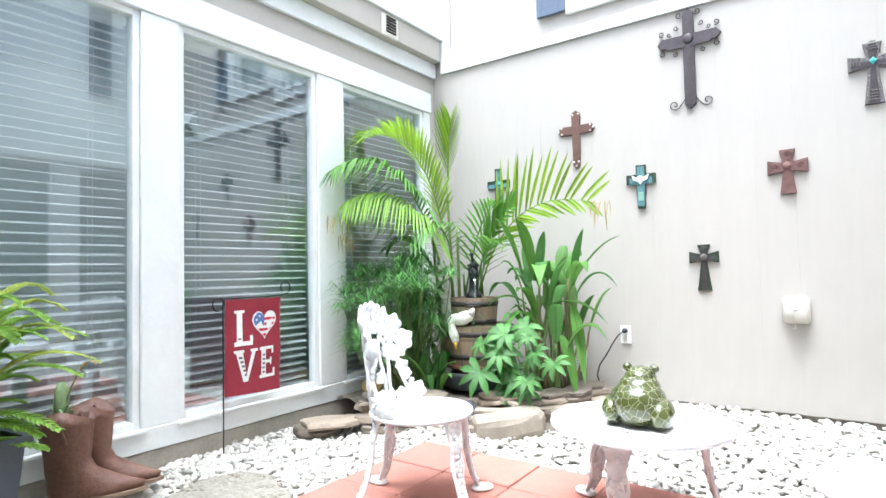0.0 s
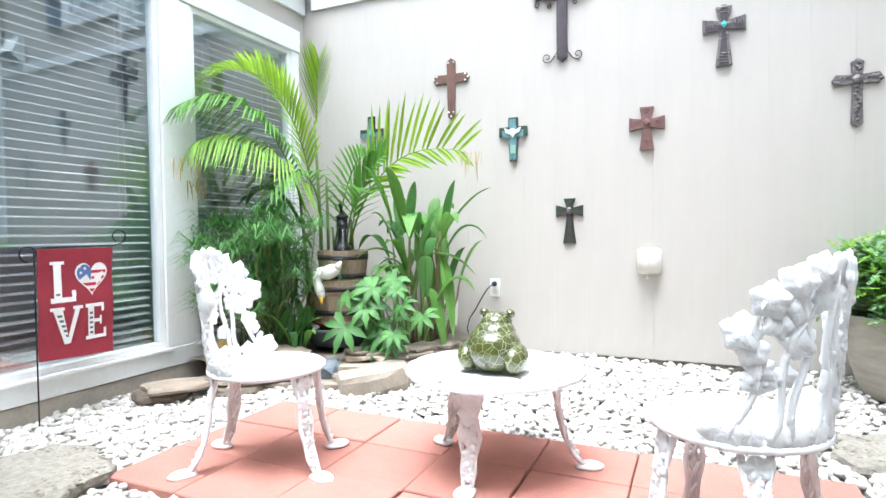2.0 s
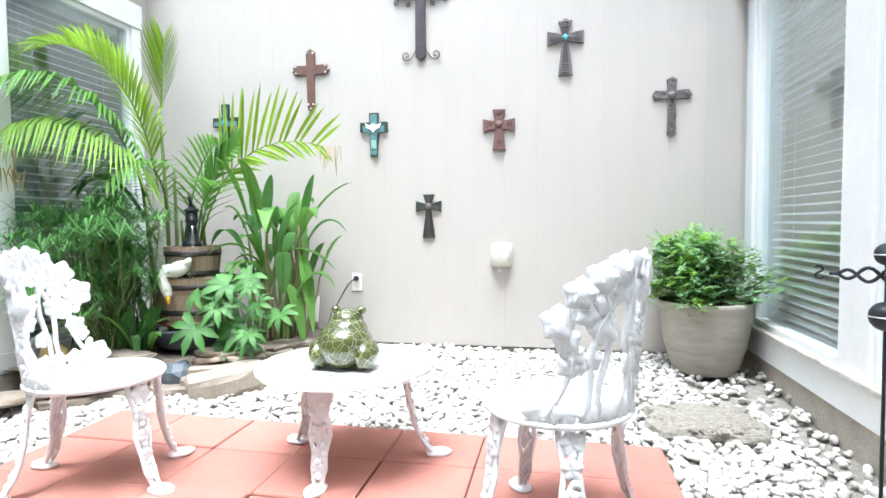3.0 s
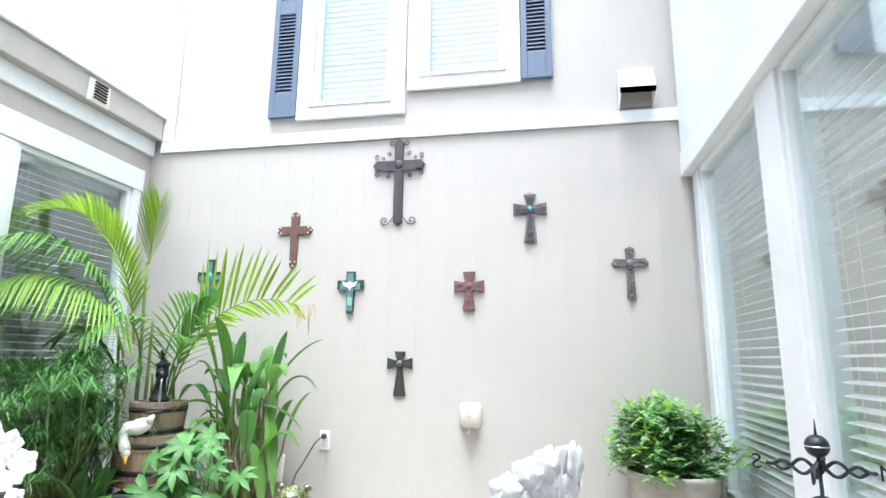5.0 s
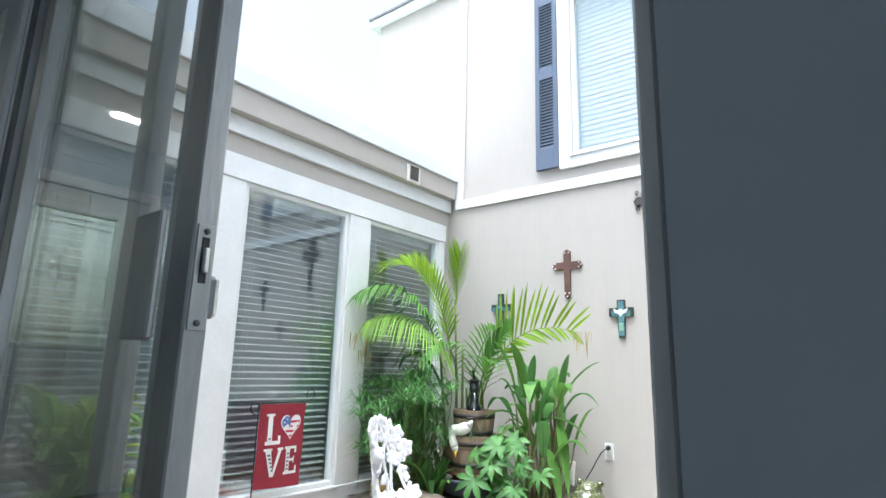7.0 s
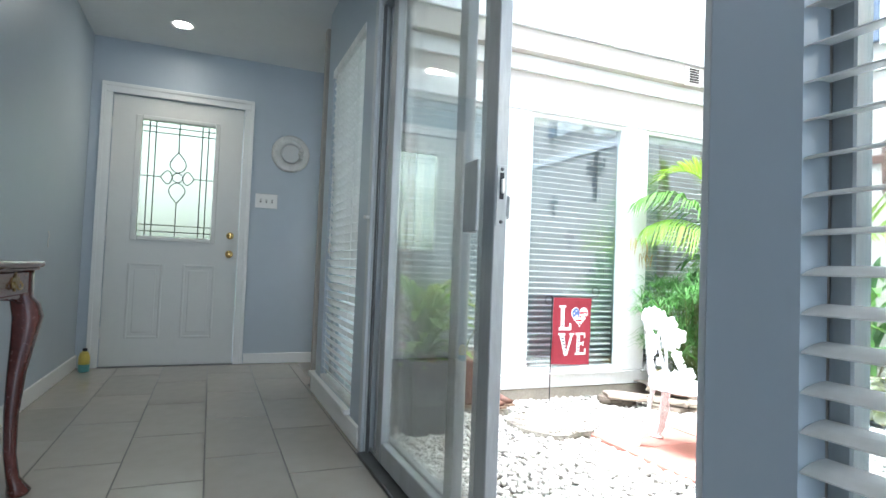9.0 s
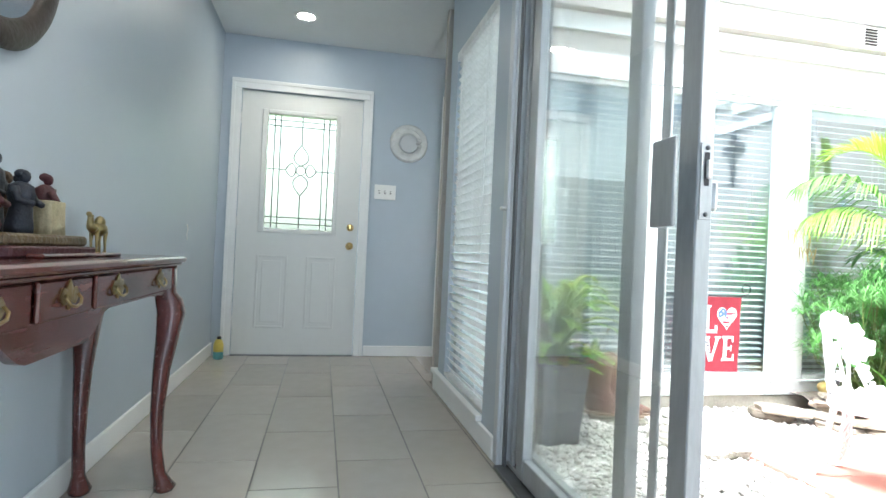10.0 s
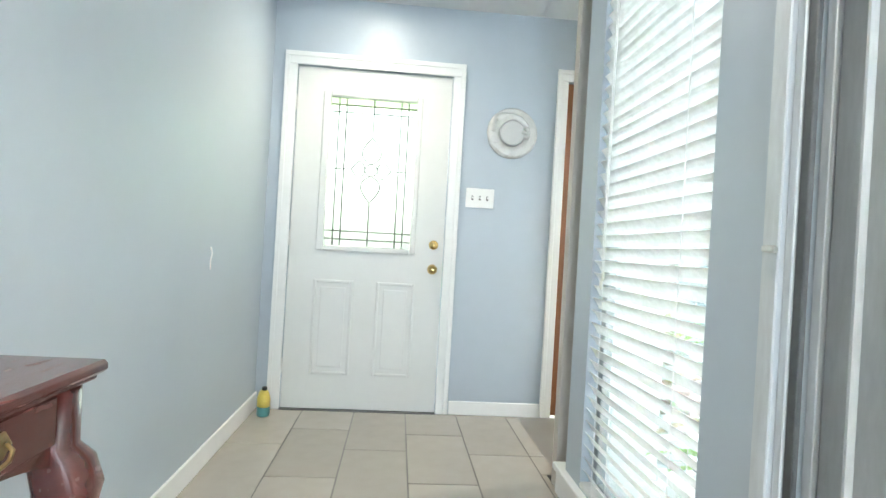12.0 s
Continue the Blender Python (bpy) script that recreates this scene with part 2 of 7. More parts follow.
def lathe(bm, prof, seg=24, m=None, wob=None, close=False):
    """Turned shape: prof is a list of (radius, z)."""
    rings = []
    for r, z in prof:
        ring = []
        for i in range(seg):
            a = 2 * math.pi * i / seg
            rr = r * (wob(a, z) if wob else 1)
            v = Vector((rr * math.cos(a), rr * math.sin(a), z))
            ring.append(bm.verts.new(m @ v if m else v))
        rings.append(ring)
    for a, b in zip(rings, rings[1:]):
        for i in range(seg):
            bm.faces.new((a[i], a[(i + 1) % seg], b[(i + 1) % seg], b[i]))
    if close:
        bm.faces.new(rings[0][::-1])
        bm.faces.new(rings[-1])
    return rings


def tube(bm, pts, rad, seg=8, caps=True):
    """A round bar along pts; rad is a number or one per point."""
    pts = [Vector(p) for p in pts]
    rs = [float(r) for r in rad] if isinstance(rad, (list, tuple)) else [rad] * len(pts)
    rings, up = [], Vector((0.13, 0.31, 0.94))
    for i, p in enumerate(pts):
        d = (pts[min(i + 1, len(pts) - 1)] - pts[max(i - 1, 0)]).normalized()
        s = d.cross(up)
        if s.length < 0.05:
            s = d.cross(Vector((1, 0, 0)))
        s.normalize()
        t = d.cross(s)
        rings.append([bm.verts.new(p + rs[i] * (math.cos(2 * math.pi * k / seg) * s + math.sin(2 * math.pi * k / seg) * t)) for k in range(seg)])
    for a, b in zip(rings, rings[1:]):
        for i in range(seg):
            bm.faces.new((a[i], b[i], b[(i + 1) % seg], a[(i + 1) % seg]))
    if caps:
        bm.faces.new(rings[0])
        bm.faces.new(rings[-1][::-1])


def ball(bm, c, r, m=None, sub=2):
    r = r if isinstance(r, (list, tuple)) else (r, r, r)
    g = bmesh.ops.create_icosphere(bm, subdivisions=sub, radius=1)
    mm = Matrix.Translation(c) @ (m or Matrix.Identity(4)) @ Matrix.Diagonal((*r, 1))
    for v in g["verts"]:
        v.co = mm @ v.co


def slab(bm, outline, t, m=None, dome=0.0):
    """A flat shape of thickness t from an outline in x, z; front faces -y; dome raises its middle."""
    c = sum((Vector((x, 0, z)) for x, z in outline), Vector()) / len(outline)
    tr = (lambda v: m @ v) if m else (lambda v: v)
    f = [bm.verts.new(tr(Vector((x, -t / 2, z)))) for x, z in outline]
    b = [bm.verts.new(tr(Vector((x, t / 2, z)))) for x, z in outline]
    fc, bc = bm.verts.new(tr(c + Vector((0, -t / 2 - dome, 0)))), bm.verts.new(tr(c + Vector((0, t / 2, 0))))
    k = len(outline)
    for i in range(k):
        j = (i + 1) % k
        bm.faces.new((f[i], f[j], fc))
        bm.faces.new((b[j], b[i], bc))
        bm.faces.new((f[j], f[i], b[i], b[j]))


def mesh_of(name, bm, material, smooth=False, bevel=0.0):
    if bevel:
        bmesh.ops.bevel(bm, geom=[e for e in bm.edges], offset=bevel, segments=1, affect="EDGES", clamp_overlap=True)
    bmesh.ops.recalc_face_normals(bm, faces=bm.faces)
    me = bpy.data.meshes.new(name)
    bm.to_mesh(me)
    bm.free()
    me.materials.append(material)
    if smooth:
        me.shade_smooth()
    return me


def part(name, bm, material, parent=None, label="", smooth=False, bevel=0.0):
    ob = new(name, mesh_of(name, bm, material, smooth, bevel))
    if parent:
        ob.parent = parent
    if label:
        tagged(ob, label)
    return ob


def thing(name, label, category, m=None, group="", kind=""):
    ob = new(name)
    ob.empty_display_size = 0.05
    if m:
        ob.matrix_world = m
    return tagged(ob, label, category, group, kind)


def box_part(name, dims, material, parent=None, bevel=0.003, label=""):
    bm = bmesh.new()
    bx(bm, *dims)
    return part(name, bm, material, parent, label, bevel=bevel)


def structure(ob, label, category):
    return tagged(ob, label, category, kind="structure")


def holed(bm, u, v, w, holes, axis):
    """Boxes filling the span u by v, w thick, but for the holes (u0, u1, v0, v1). axis: the wall's normal, 'x' or 'y'."""
    us = sorted({*u, *(h[0] for h in holes), *(h[1] for h in holes)})
    vs = sorted({*v, *(h[2] for h in holes), *(h[3] for h in holes)})
    for a, b in zip(us, us[1:]):
        run = []
        for c, d in zip(vs, vs[1:]):
            mu, mv = (a + b) / 2, (c + d) / 2
            if any(h[0] < mu < h[1] and h[2] < mv < h[3] for h in holes):
                continue
            if run and run[-1][1] == c:
                run[-1][1] = d
            else:
                run.append([c, d])
        for c, d in run:
            if axis == "x":
                bx(bm, w[0], a, c, w[1], b, d)
            else:
                bx(bm, a, w[0], c, b, w[1], d)


def pieces(name, me, places, parent):
    for p in places:
        o = new(name, me)
        o.parent = parent
        o.matrix_basis = p if isinstance(p, Matrix) else Matrix.Translation(p)


# ---- plan ----
LX, RX, BY, HS, DX, CZ = -2.48, 1.585, 3.92, -1.55, -3.50, 2.49
PAVE, GRAV = -0.15, -0.17
L_WINDOWS = [(0.42, 1.43), (1.625, 2.578), (2.80, 3.745)]
R_WINDOWS = [(0.45, 1.45), (1.60, 2.50), (2.73, 3.74)]

# ---- ground ----
bm = bmesh.new()
bmesh.ops.create_grid(bm, x_segments=4, y_segments=4, size=300)
g = part("ground", bm, mat("lawn", (0.06, 0.11, 0.03), 0.9, var=0.3, scale=3, bump=0.5, bscale=40))
g.location = (0, 0, -0.30)
structure(g, "green lawn round the house", "ground")
structure(box_part("patio_bed", (LX, 0.097, -0.30, RX, BY, -0.190), GRIT, bevel=0), "dark soil under the patio gravel", "ground")

bm = bmesh.new()
vs = [bm.verts.new((x, y, z)) for x in (LX + 0.02, RX - 0.02) for y, z in ((2.6, -0.30), (2.6, -0.194), (BY - 0.001, -0.30), (BY - 0.001, -0.138))]
for f in ((0, 1, 3, 2), (4, 6, 7, 5), (0, 4, 5, 1), (2, 3, 7, 6), (0, 2, 6, 4), (1, 5, 7, 3)):
    bm.faces.new([vs[i] for i in f])
structure(part("patio_slope", bm, GRIT), "dark soil rising gently to the house wall", "ground")

# ---- back wall, two storeys, with boards ----
UPWIN = [(-1.13, -0.50, 2.765, 4.40), (-0.25, 0.36, 2.94, 4.55)]
bm = bmesh.new()
holed(bm, (-3.62, 6.0), (-0.10, 5.0), (BY + 0.012, BY + 0.16), UPWIN, "y")
wall_back = structure(part("wall_back", bm, SIDING), "beige painted vertical siding house wall", "wall")
bm = bmesh.new()
bx(bm, 0.0001, 0, 0, 0.2029, 0.012, 2.555)
lowboard = mesh_of("siding_board", bm, SIDING, bevel=0.0005)
pieces("siding_board", lowboard, [(LX + 0.203 * i - 0.02, BY, -0.10) for i in range(20)], wall_back)
bm = bmesh.new()
bx(bm, -3.7, BY + 0.02, -0.3, 6.0, BY + 0.2, -0.105)
structure(part("footing", bm, FOUND), "dark concrete footing under the siding", "wall")
bm = bmesh.new()
bx(bm, LX + 0.09, BY - 0.022, 2.455, RX, BY - 0.001, 2.545)
structure(part("trim", bm, TRIM, bevel=0.003), "white horizontal trim board on beige siding", "trim")
bm = bmesh.new()
bx(bm, LX + 0.09, BY - 0.02, 2.547, LX + 0.18, BY + 0.01, 5.0)
structure(part("trim", bm, TRIM, bevel=0.003), "white vertical corner trim board", "trim")
bm = bmesh.new()
bx(bm, -3.75, BY - 0.05, 5.0, 6.0, BY + 2.5, 5.10)
structure(part("eaves", bm, TRIM, bevel=0.003), "white roof eaves over the upper storey", "roof")
bm = bmesh.new()
bx(bm, -3.76, BY - 0.07, 5.10, 6.0, BY + 2.5, 5.125)
structure(part("roof_edge", bm, mat("roof_felt", (0.2, 0.2, 0.2), 0.9)), "dark shingle edge of the upper roof", "roof")


def blind(win, x0, z0, x1, z1, depth, m, pitch=0.046, tilt=18, slats=None):
    """A venetian blind in the local plane x by z, hung at y = depth. m is its pose."""
    bl = thing("venetian_blind", "white horizontal slat blind hanging behind the window glass", "blind", m, "window blinds")
    b = bmesh.new()
    w = x1 - x0
    n = 5
    rows = []
    for i in range(n):
        u = i / (n - 1) * 2 - 1
        rows.append([b.verts.new((e, u * 0.0245, 0.003 * (1 - u * u) + d)) for e in (-w / 2, w / 2) for d in (0, -0.0022)])
    for r, q in zip(rows, rows[1:]):
        b.faces.new((r[0], r[2], q[2], q[0]))
        b.faces.new((r[1], q[1], q[3], r[3]))
    b.faces.new((rows[0][0], rows[0][1], rows[0][3], rows[0][2]))
    b.faces.new((rows[-1][0], rows[-1][2], rows[-1][3], rows[-1][1]))
    me = mesh_of("slat", b, slats or BLIND, smooth=False)
    zs = np.arange(z0 + 0.05, z1 - 0.05, pitch)
    rng = random.Random(round(x0 * 100 + z0 * 7))
    pieces("slat", me, [Matrix.Translation(((x0 + x1) / 2, depth, z)) @ Euler((radians(tilt + rng.uniform(-2, 2)), radians(rng.uniform(-0.15, 0.15)), 0)).to_matrix().to_4x4() for z in zs], bl)
    box_part("head_rail", (x0, depth - 0.028, z1 - 0.05, x1, depth + 0.028, z1), BLIND, bl, 0.004)
    box_part("bottom_rail", (x0, depth - 0.026, z0, x1, depth + 0.026, z0 + 0.022), BLIND, bl, 0.004)
    for fx in (0.16, 0.84):
        for e in (-0.026, 0.026):
            b = bmesh.new()
            xx = x0 + w * fx
            tube(b, [(xx, depth + e, z0), (xx, depth + e, z1)], 0.0013, 5)
            part("cord", b, BLIND, bl)
    return bl


def window_unit(name, x0, z0, x1, z1, m, label, frame_mat=None, fw=0.035, d=0.03, glass=None):
    """A fixed window: frame bars, sill bead and one pane in the local plane x by z, facing -y."""
    w = structure(thing(name, label, "window", m), label, "window")
    fm = frame_mat or TRIM
    for dims in ((x0, -d, z0, x0 + fw, d, z1), (x1 - fw, -d, z0, x1, d, z1), (x0 + fw, -d, z1 - fw, x1 - fw, d, z1), (x0 + fw, -d - 0.008, z0, x1 - fw, d, z0 + fw)):
        box_part("frame_bar", dims, fm, w, 0.003)
    b = bmesh.new()
    bx(b, x0 + fw - 0.004, -0.003, z0 + fw - 0.004, x1 - fw + 0.004, 0.003, z1 - fw + 0.004)
    p = part("pane", b, glass or GLASS, w)
    p.visible_shadow = False
    return w


# ---- upper windows and shutters of the back wall ----
for k, (a, b, c, d) in enumerate(UPWIN):
    window_unit("window_%d" % (k + 1), a, c, b, d, pose(0, BY + 0.05, 0), "white framed upper window with a blind behind it", fw=0.04)
    blind(None, a + 0.04, c + 0.03, b - 0.04, d - 0.03, 0.11, pose(0, BY, 0), pitch=0.048, tilt=72)
    bm = bmesh.new()
    o = 0.115
    for dims in ((a - o, BY - 0.024, c - o, a, BY + 0.01, d + o), (b, BY - 0.024, c - o, b + o, BY + 0.01, d + o), (a, BY - 0.024, d, b, BY + 0.01, d + o), (a, BY - 0.024, c - o, b, BY + 0.01, c)):
        bx(bm, *dims)
    structure(part("trim", bm, TRIM, bevel=0.003), "white board casing round an upper window", "trim")
    bm = bmesh.new()
    bx(bm, a - 0.02, BY - 0.04, c - 0.018, b + 0.02, BY + 0.02, c)
    structure(part("window_sill", bm, TRIM, bevel=0.003), "narrow white sill of an upper window", "window sill")
    structure(box_part("room_box", (a - 0.3, BY + 0.6, c - 0.3, b + 0.3, BY + 0.65, d + 0.3), DARKROOM, bevel=0), "plain grey wall of an upstairs room", "wall")


def shutter(m, w, h, label):
    """A louvred shutter, facing -y, its lower corner at the pose."""
    s = thing("shutter", label, "shutter", m, "window shutters")
    t, st = 0.032, 0.045
    rails = [(0, 0.20), (h * 0.53 - 0.06, h * 0.53 + 0.06), (h - 0.12, h)]
    for x in (0, w - st):
        box_part("stile", (x, -t, 0, x + st, 0, h), SHUTTER, s, 0.003)
    for a, b in rails:
        box_part("rail", (st, -t + 0.001, a, w - st, -0.001, b), SHUTTER, s, 0.003)
    b = bmesh.new()
    bx(b, 0, -0.002, -0.016, w - 2 * st, 0.002, 0.016)
    me = mesh_of("louvre", b, SHUTTER)
    spots = []
    for lo, hi in ((rails[0][1], rails[1][0]), (rails[1][1], rails[2][0])):
        n = int((hi - lo) / 0.031)
        spots += [Matrix.Translation((st, -0.016, lo + (i + 0.5) * (hi - lo) / n)) @ Euler((radians(-35), 0, 0)).to_matrix().to_4x4() for i in range(n)]
    pieces("louvre", me, spots, s)
    box_part("backing", (st, -0.004, 0.2, w - st, -0.0005, h - 0.12), BLACKIRON, s, 0)
    return s


shutter(pose(-1.473, BY - 0.001, 2.68), 0.226, 1.78, "slate blue louvred shutter beside the upper window")
shutter(pose(0.481, BY - 0.001, 2.84), 0.221, 1.78, "slate blue louvred shutter beside the upper window")

# ---- left wing: low wall of windows, parapet and cap ----
bm = bmesh.new()
holed(bm, (-0.0, BY + 0.1), (-0.10, 2.455), (LX - 0.06, LX), [(a, b, 0.04, 2.117) for a, b in L_WINDOWS], "x")
structure(part("wall_left", bm, SIDING), "beige low wall with a row of tall windows", "wall")
bm = bmesh.new()
holed(bm, (0.135, BY), (0.0, 2.30), (LX - 0.075, LX - 0.062), [(a, b, 0.04, 2.117) for a, b in L_WINDOWS], "x")
structure(part("wall_left_inner", bm, DARKROOM), "grey inner face of the window wall", "wall")
for a, b in ((0.14, L_WINDOWS[0][0]), (L_WINDOWS[0][1], L_WINDOWS[1][0]), (L_WINDOWS[1][1], L_WINDOWS[2][0]), (L_WINDOWS[2][1], 3.83)):
    structure(box_part("post", (LX, a, 0.038, LX + 0.022, b, 2.115), TRIM, bevel=0.004), "white painted post between tall windows", "trim")
structure(box_part("header", (LX, 0.14, 2.117, LX + 0.03, BY - 0.08, 2.285), TRIM, bevel=0.004), "white board over the windows", "trim")
structure(box_part("sill_board", (LX, 0.14, -0.075, LX + 0.026, BY - 0.005, 0.036), TRIM, bevel=0.004), "white board below the windows", "trim")
structure(box_part("footing", (LX - 0.05, 0.14, -0.30, LX + 0.012, BY - 0.005, -0.08), FOUND, bevel=0.004), "stained concrete footing below the windows", "wall")
structure(box_part("trim", (LX, 0.14, 2.43, LX + 0.03, BY - 0.005, 2.555), TRIM, bevel=0.003), "white band under the parapet", "trim")
structure(box_part("parapet", (LX - 0.35, -0.3, 2.556, LX + 0.10, BY - 0.03, 2.735), SIDING, bevel=0.004), "beige boxed parapet over the band", "wall")
structure(box_part("roof_cap", (LX - 0.40, -0.3, 2.737, LX + 0.125, BY - 0.02, 2.875), CAP, bevel=0.004), "white metal cap along the low roof", "roof")
structure(box_part("roof_cap", (LX - 0.45, -0.3, 2.877, LX + 0.105, BY - 0.02, 2.93), CAP, bevel=0.004), "upper fold of the white roof cap", "roof")
structure(box_part("roof_left", (-4.2, -0.3, 2.60, LX - 0.452, BY + 0.0, 2.86), CAP, bevel=0), "flat white roof of the low wing", "roof")
ML = pose(LX - 0.025, 0, 0, 0, 0, 90)   # local x runs along world y, local -y faces the patio
for k, (a, b) in enumerate(L_WINDOWS):
    window_unit("window_%d" % (k + 3), a, 0.04, b, 2.117, ML, "tall fixed window with a white slat blind behind it")
    blind(None, a + 0.03, 0.06, b - 0.03, 2.10, 0.075, ML, tilt=12, slats=BLINDOUT)
    structure(box_part("window_sill", (LX + 0.0, a - 0.02, 0.020, LX + 0.045, b + 0.02, 0.039), TRIM, bevel=0.004), "narrow white outer sill", "window sill")
vent = thing("wall_vent", "small white louvred vent on the beige parapet", "vent", pose(LX + 0.102, 3.22, 2.60, 0, 0, 90))
box_part("frame", (-0.09, -0.022, -0.055, 0.09, 0.0, 0.105), OFFWHITE, vent, 0.004)
bm = bmesh.new()
bx(bm, -0.055, -0.026, -0.003, 0.055, -0.010, 0.003, Euler((radians(-25), 0, 0)).to_matrix().to_4x4())
pieces("slat", mesh_of("slat", bm, DARKBAND), [(0, -0.010, -0.03 + 0.022 * i) for i in range(6)], vent)

# ---- right wing: tall wall with windows ----
bm = bmesh.new()
RTOP = 2.055
holed(bm, (0.135, BY + 0.1), (-0.10, 5.4), (RX, RX + 0.06), [(a, b, 0.13, RTOP) for a, b in R_WINDOWS], "x")
structure(part("wall_right", bm, mat("pale_grey_siding", (0.76, 0.79, 0.80), 0.7, var=0.04, scale=2, bump=0.1, bscale=30)), "pale painted two storey side wall", "wall")
bm = bmesh.new()
holed(bm, (0.135, BY), (0.0, 2.4), (RX + 0.062, RX + 0.13), [(a, b, 0.13, RTOP) for a, b in R_WINDOWS], "x")
structure(part("wall_right_inner", bm, DARKROOM), "grey inner face of the window wall", "wall")
for a, b in ((0.14, R_WINDOWS[0][0]), (R_WINDOWS[0][1], R_WINDOWS[1][0]), (R_WINDOWS[1][1], R_WINDOWS[2][0]), (R_WINDOWS[2][1], 3.76)):
    structure(box_part("post", (RX - 0.022, a, 0.128, RX, b, RTOP), TRIM, bevel=0.004), "white painted post between tall windows", "trim")
structure(box_part("header", (RX - 0.075, 0.14, RTOP + 0.002, RX, BY - 0.005, RTOP + 0.16), TRIM, bevel=0.004), "white board over the windows", "trim")
structure(box_part("wall_right_upper", (RX - 0.068, 0.14, RTOP + 0.162, RX - 0.001, BY - 0.024, 5.4), bpy.data.materials["pale_grey_siding"], bevel=0.002), "pale painted upper storey over the tall windows", "wall")
structure(box_part("sill_board", (RX - 0.026, 0.14, -0.035, RX, BY - 0.005, 0.115), TRIM, bevel=0.004), "white board below the windows", "trim")
structure(box_part("sill_ledge", (RX - 0.05, 0.14, 0.116, RX, BY - 0.02, 0.132), SILLWORN, bevel=0.003), "weathered outer sill with peeling paint", "window sill")
structure(box_part("footing", (RX - 0.012, 0.14, -0.30, RX + 0.05, BY - 0.005, -0.038), FOUND, bevel=0.004), "stained board and footing below the windows", "wall")
MR = pose(RX + 0.025, 0, 0, 0, 0, -90)
for k, (a, b) in enumerate(R_WINDOWS):
    window_unit("window_%d" % (k + 6), -b, 0.13, -a, RTOP, MR, "tall fixed window with a white slat blind behind it")
    blind(None, -b + 0.03, 0.15, -a - 0.03, RTOP - 0.02, 0.075, MR, tilt=12, slats=BLINDOUT)
shutter(pose(RX - 0.069, 3.05, 2.86, 0, 0, -90), 0.23, 1.7, "slate blue louvred shutter on the side wall")

# ---- rooms behind the windows ----
structure(box_part("floor_foyer", (DX, 0.05, -0.1, LX - 0.06, 4.6, -0.003), DARKFLOOR, bevel=0), "tiled floor of the side passage", "floor")
structure(box_part("wall_passage_end", (DX - 0.15, 4.6, 0, LX - 0.13, 4.7, CZ), BLUEWALL, bevel=0), "plain end wall of the passage", "wall")
structure(box_part("ceiling_passage", (DX, 0.051, CZ, LX - 0.06, 4.6, CZ + 0.05), CEIL, bevel=0), "plain ceiling of the passage", "ceiling")
structure(box_part("floor_room", (RX + 0.135, -0.2, -0.1, 5.0, 4.4, 0), DARKFLOOR, bevel=0), "dim floor of the side room", "floor")
bm = bmesh.new()
bx(bm, 5.0, -0.2, 0, 5.1, 4.4, 2.6)
bx(bm, RX + 0.135, 4.4, 0, 5.1, 4.5, 2.6)
structure(part("wall_room", bm, DARKROOM), "grey walls of the side room", "wall")
structure(box_part("ceiling_room", (RX + 0.135, -0.2, 2.5, 5.1, 4.5, 2.6), CEIL, bevel=0), "ceiling of the side room", "ceiling")

# ---- hall: walls, ceiling, openings ----
WB = (-2.17, -1.37, 0.13, 2.06)
EB = (0.87, 1.48, 0.13, 2.06)
SD = (-1.16, 0.732, 0.0, 2.06)
bm = bmesh.new()
holed(bm, (-2.35, 5.0), (0.0, CZ), (0.0, 0.05), [WB, EB, SD], "y")
structure(part("wall_hall_north", bm, BLUEWALL), "pale blue hall wall with windows and the patio door", "wall")
bm = bmesh.new()
holed(bm, (-2.35, 5.0), (-0.05, 2.95), (0.052, 0.096), [WB, EB, (SD[0], SD[1], -0.05, 2.06)], "y")
structure(part("wall_patio_south", bm, SIDING), "beige outer wall round the patio door", "wall")
structure(box_part("wall_corner", (LX - 0.075, 0.05, 0, -2.3501, 0.096, CZ), BLUEWALL, bevel=0), "pale blue wall corner", "wall")
structure(box_part("wall_hall_south", (DX - 0.15, HS - 0.12, 0, 5.0, HS, CZ), BLUEWALL, bevel=0), "pale blue hall wall behind the console table", "wall")
FD = (-1.405, -0.465, 0.0, 2.075)
CD = (0.255, 1.05, 0.0, 2.10)
bm = bmesh.new()
holed(bm, (HS, 4.6), (0.0, CZ), (DX - 0.15, DX), [FD, CD], "x")
structure(part("wall_front", bm, BLUEWALL), "pale blue wall with the front door", "wall")
structure(box_part("wall_east", (5.0, HS - 0.12, 0, 5.1, 0.13, CZ), BLUEWALL, bevel=0), "pale blue wall closing the hall", "wall")
structure(box_part("ceiling", (DX - 0.15, HS - 0.12, CZ, 5.1, 0.066, CZ + 0.12), CEIL, bevel=0), "white hall ceiling", "ceiling")
structure(box_part("roof_hall", (DX - 0.2, HS - 0.2, CZ + 0.13, 5.1, 0.2, CZ + 0.3), CAP, bevel=0), "flat roof over the hall", "roof")

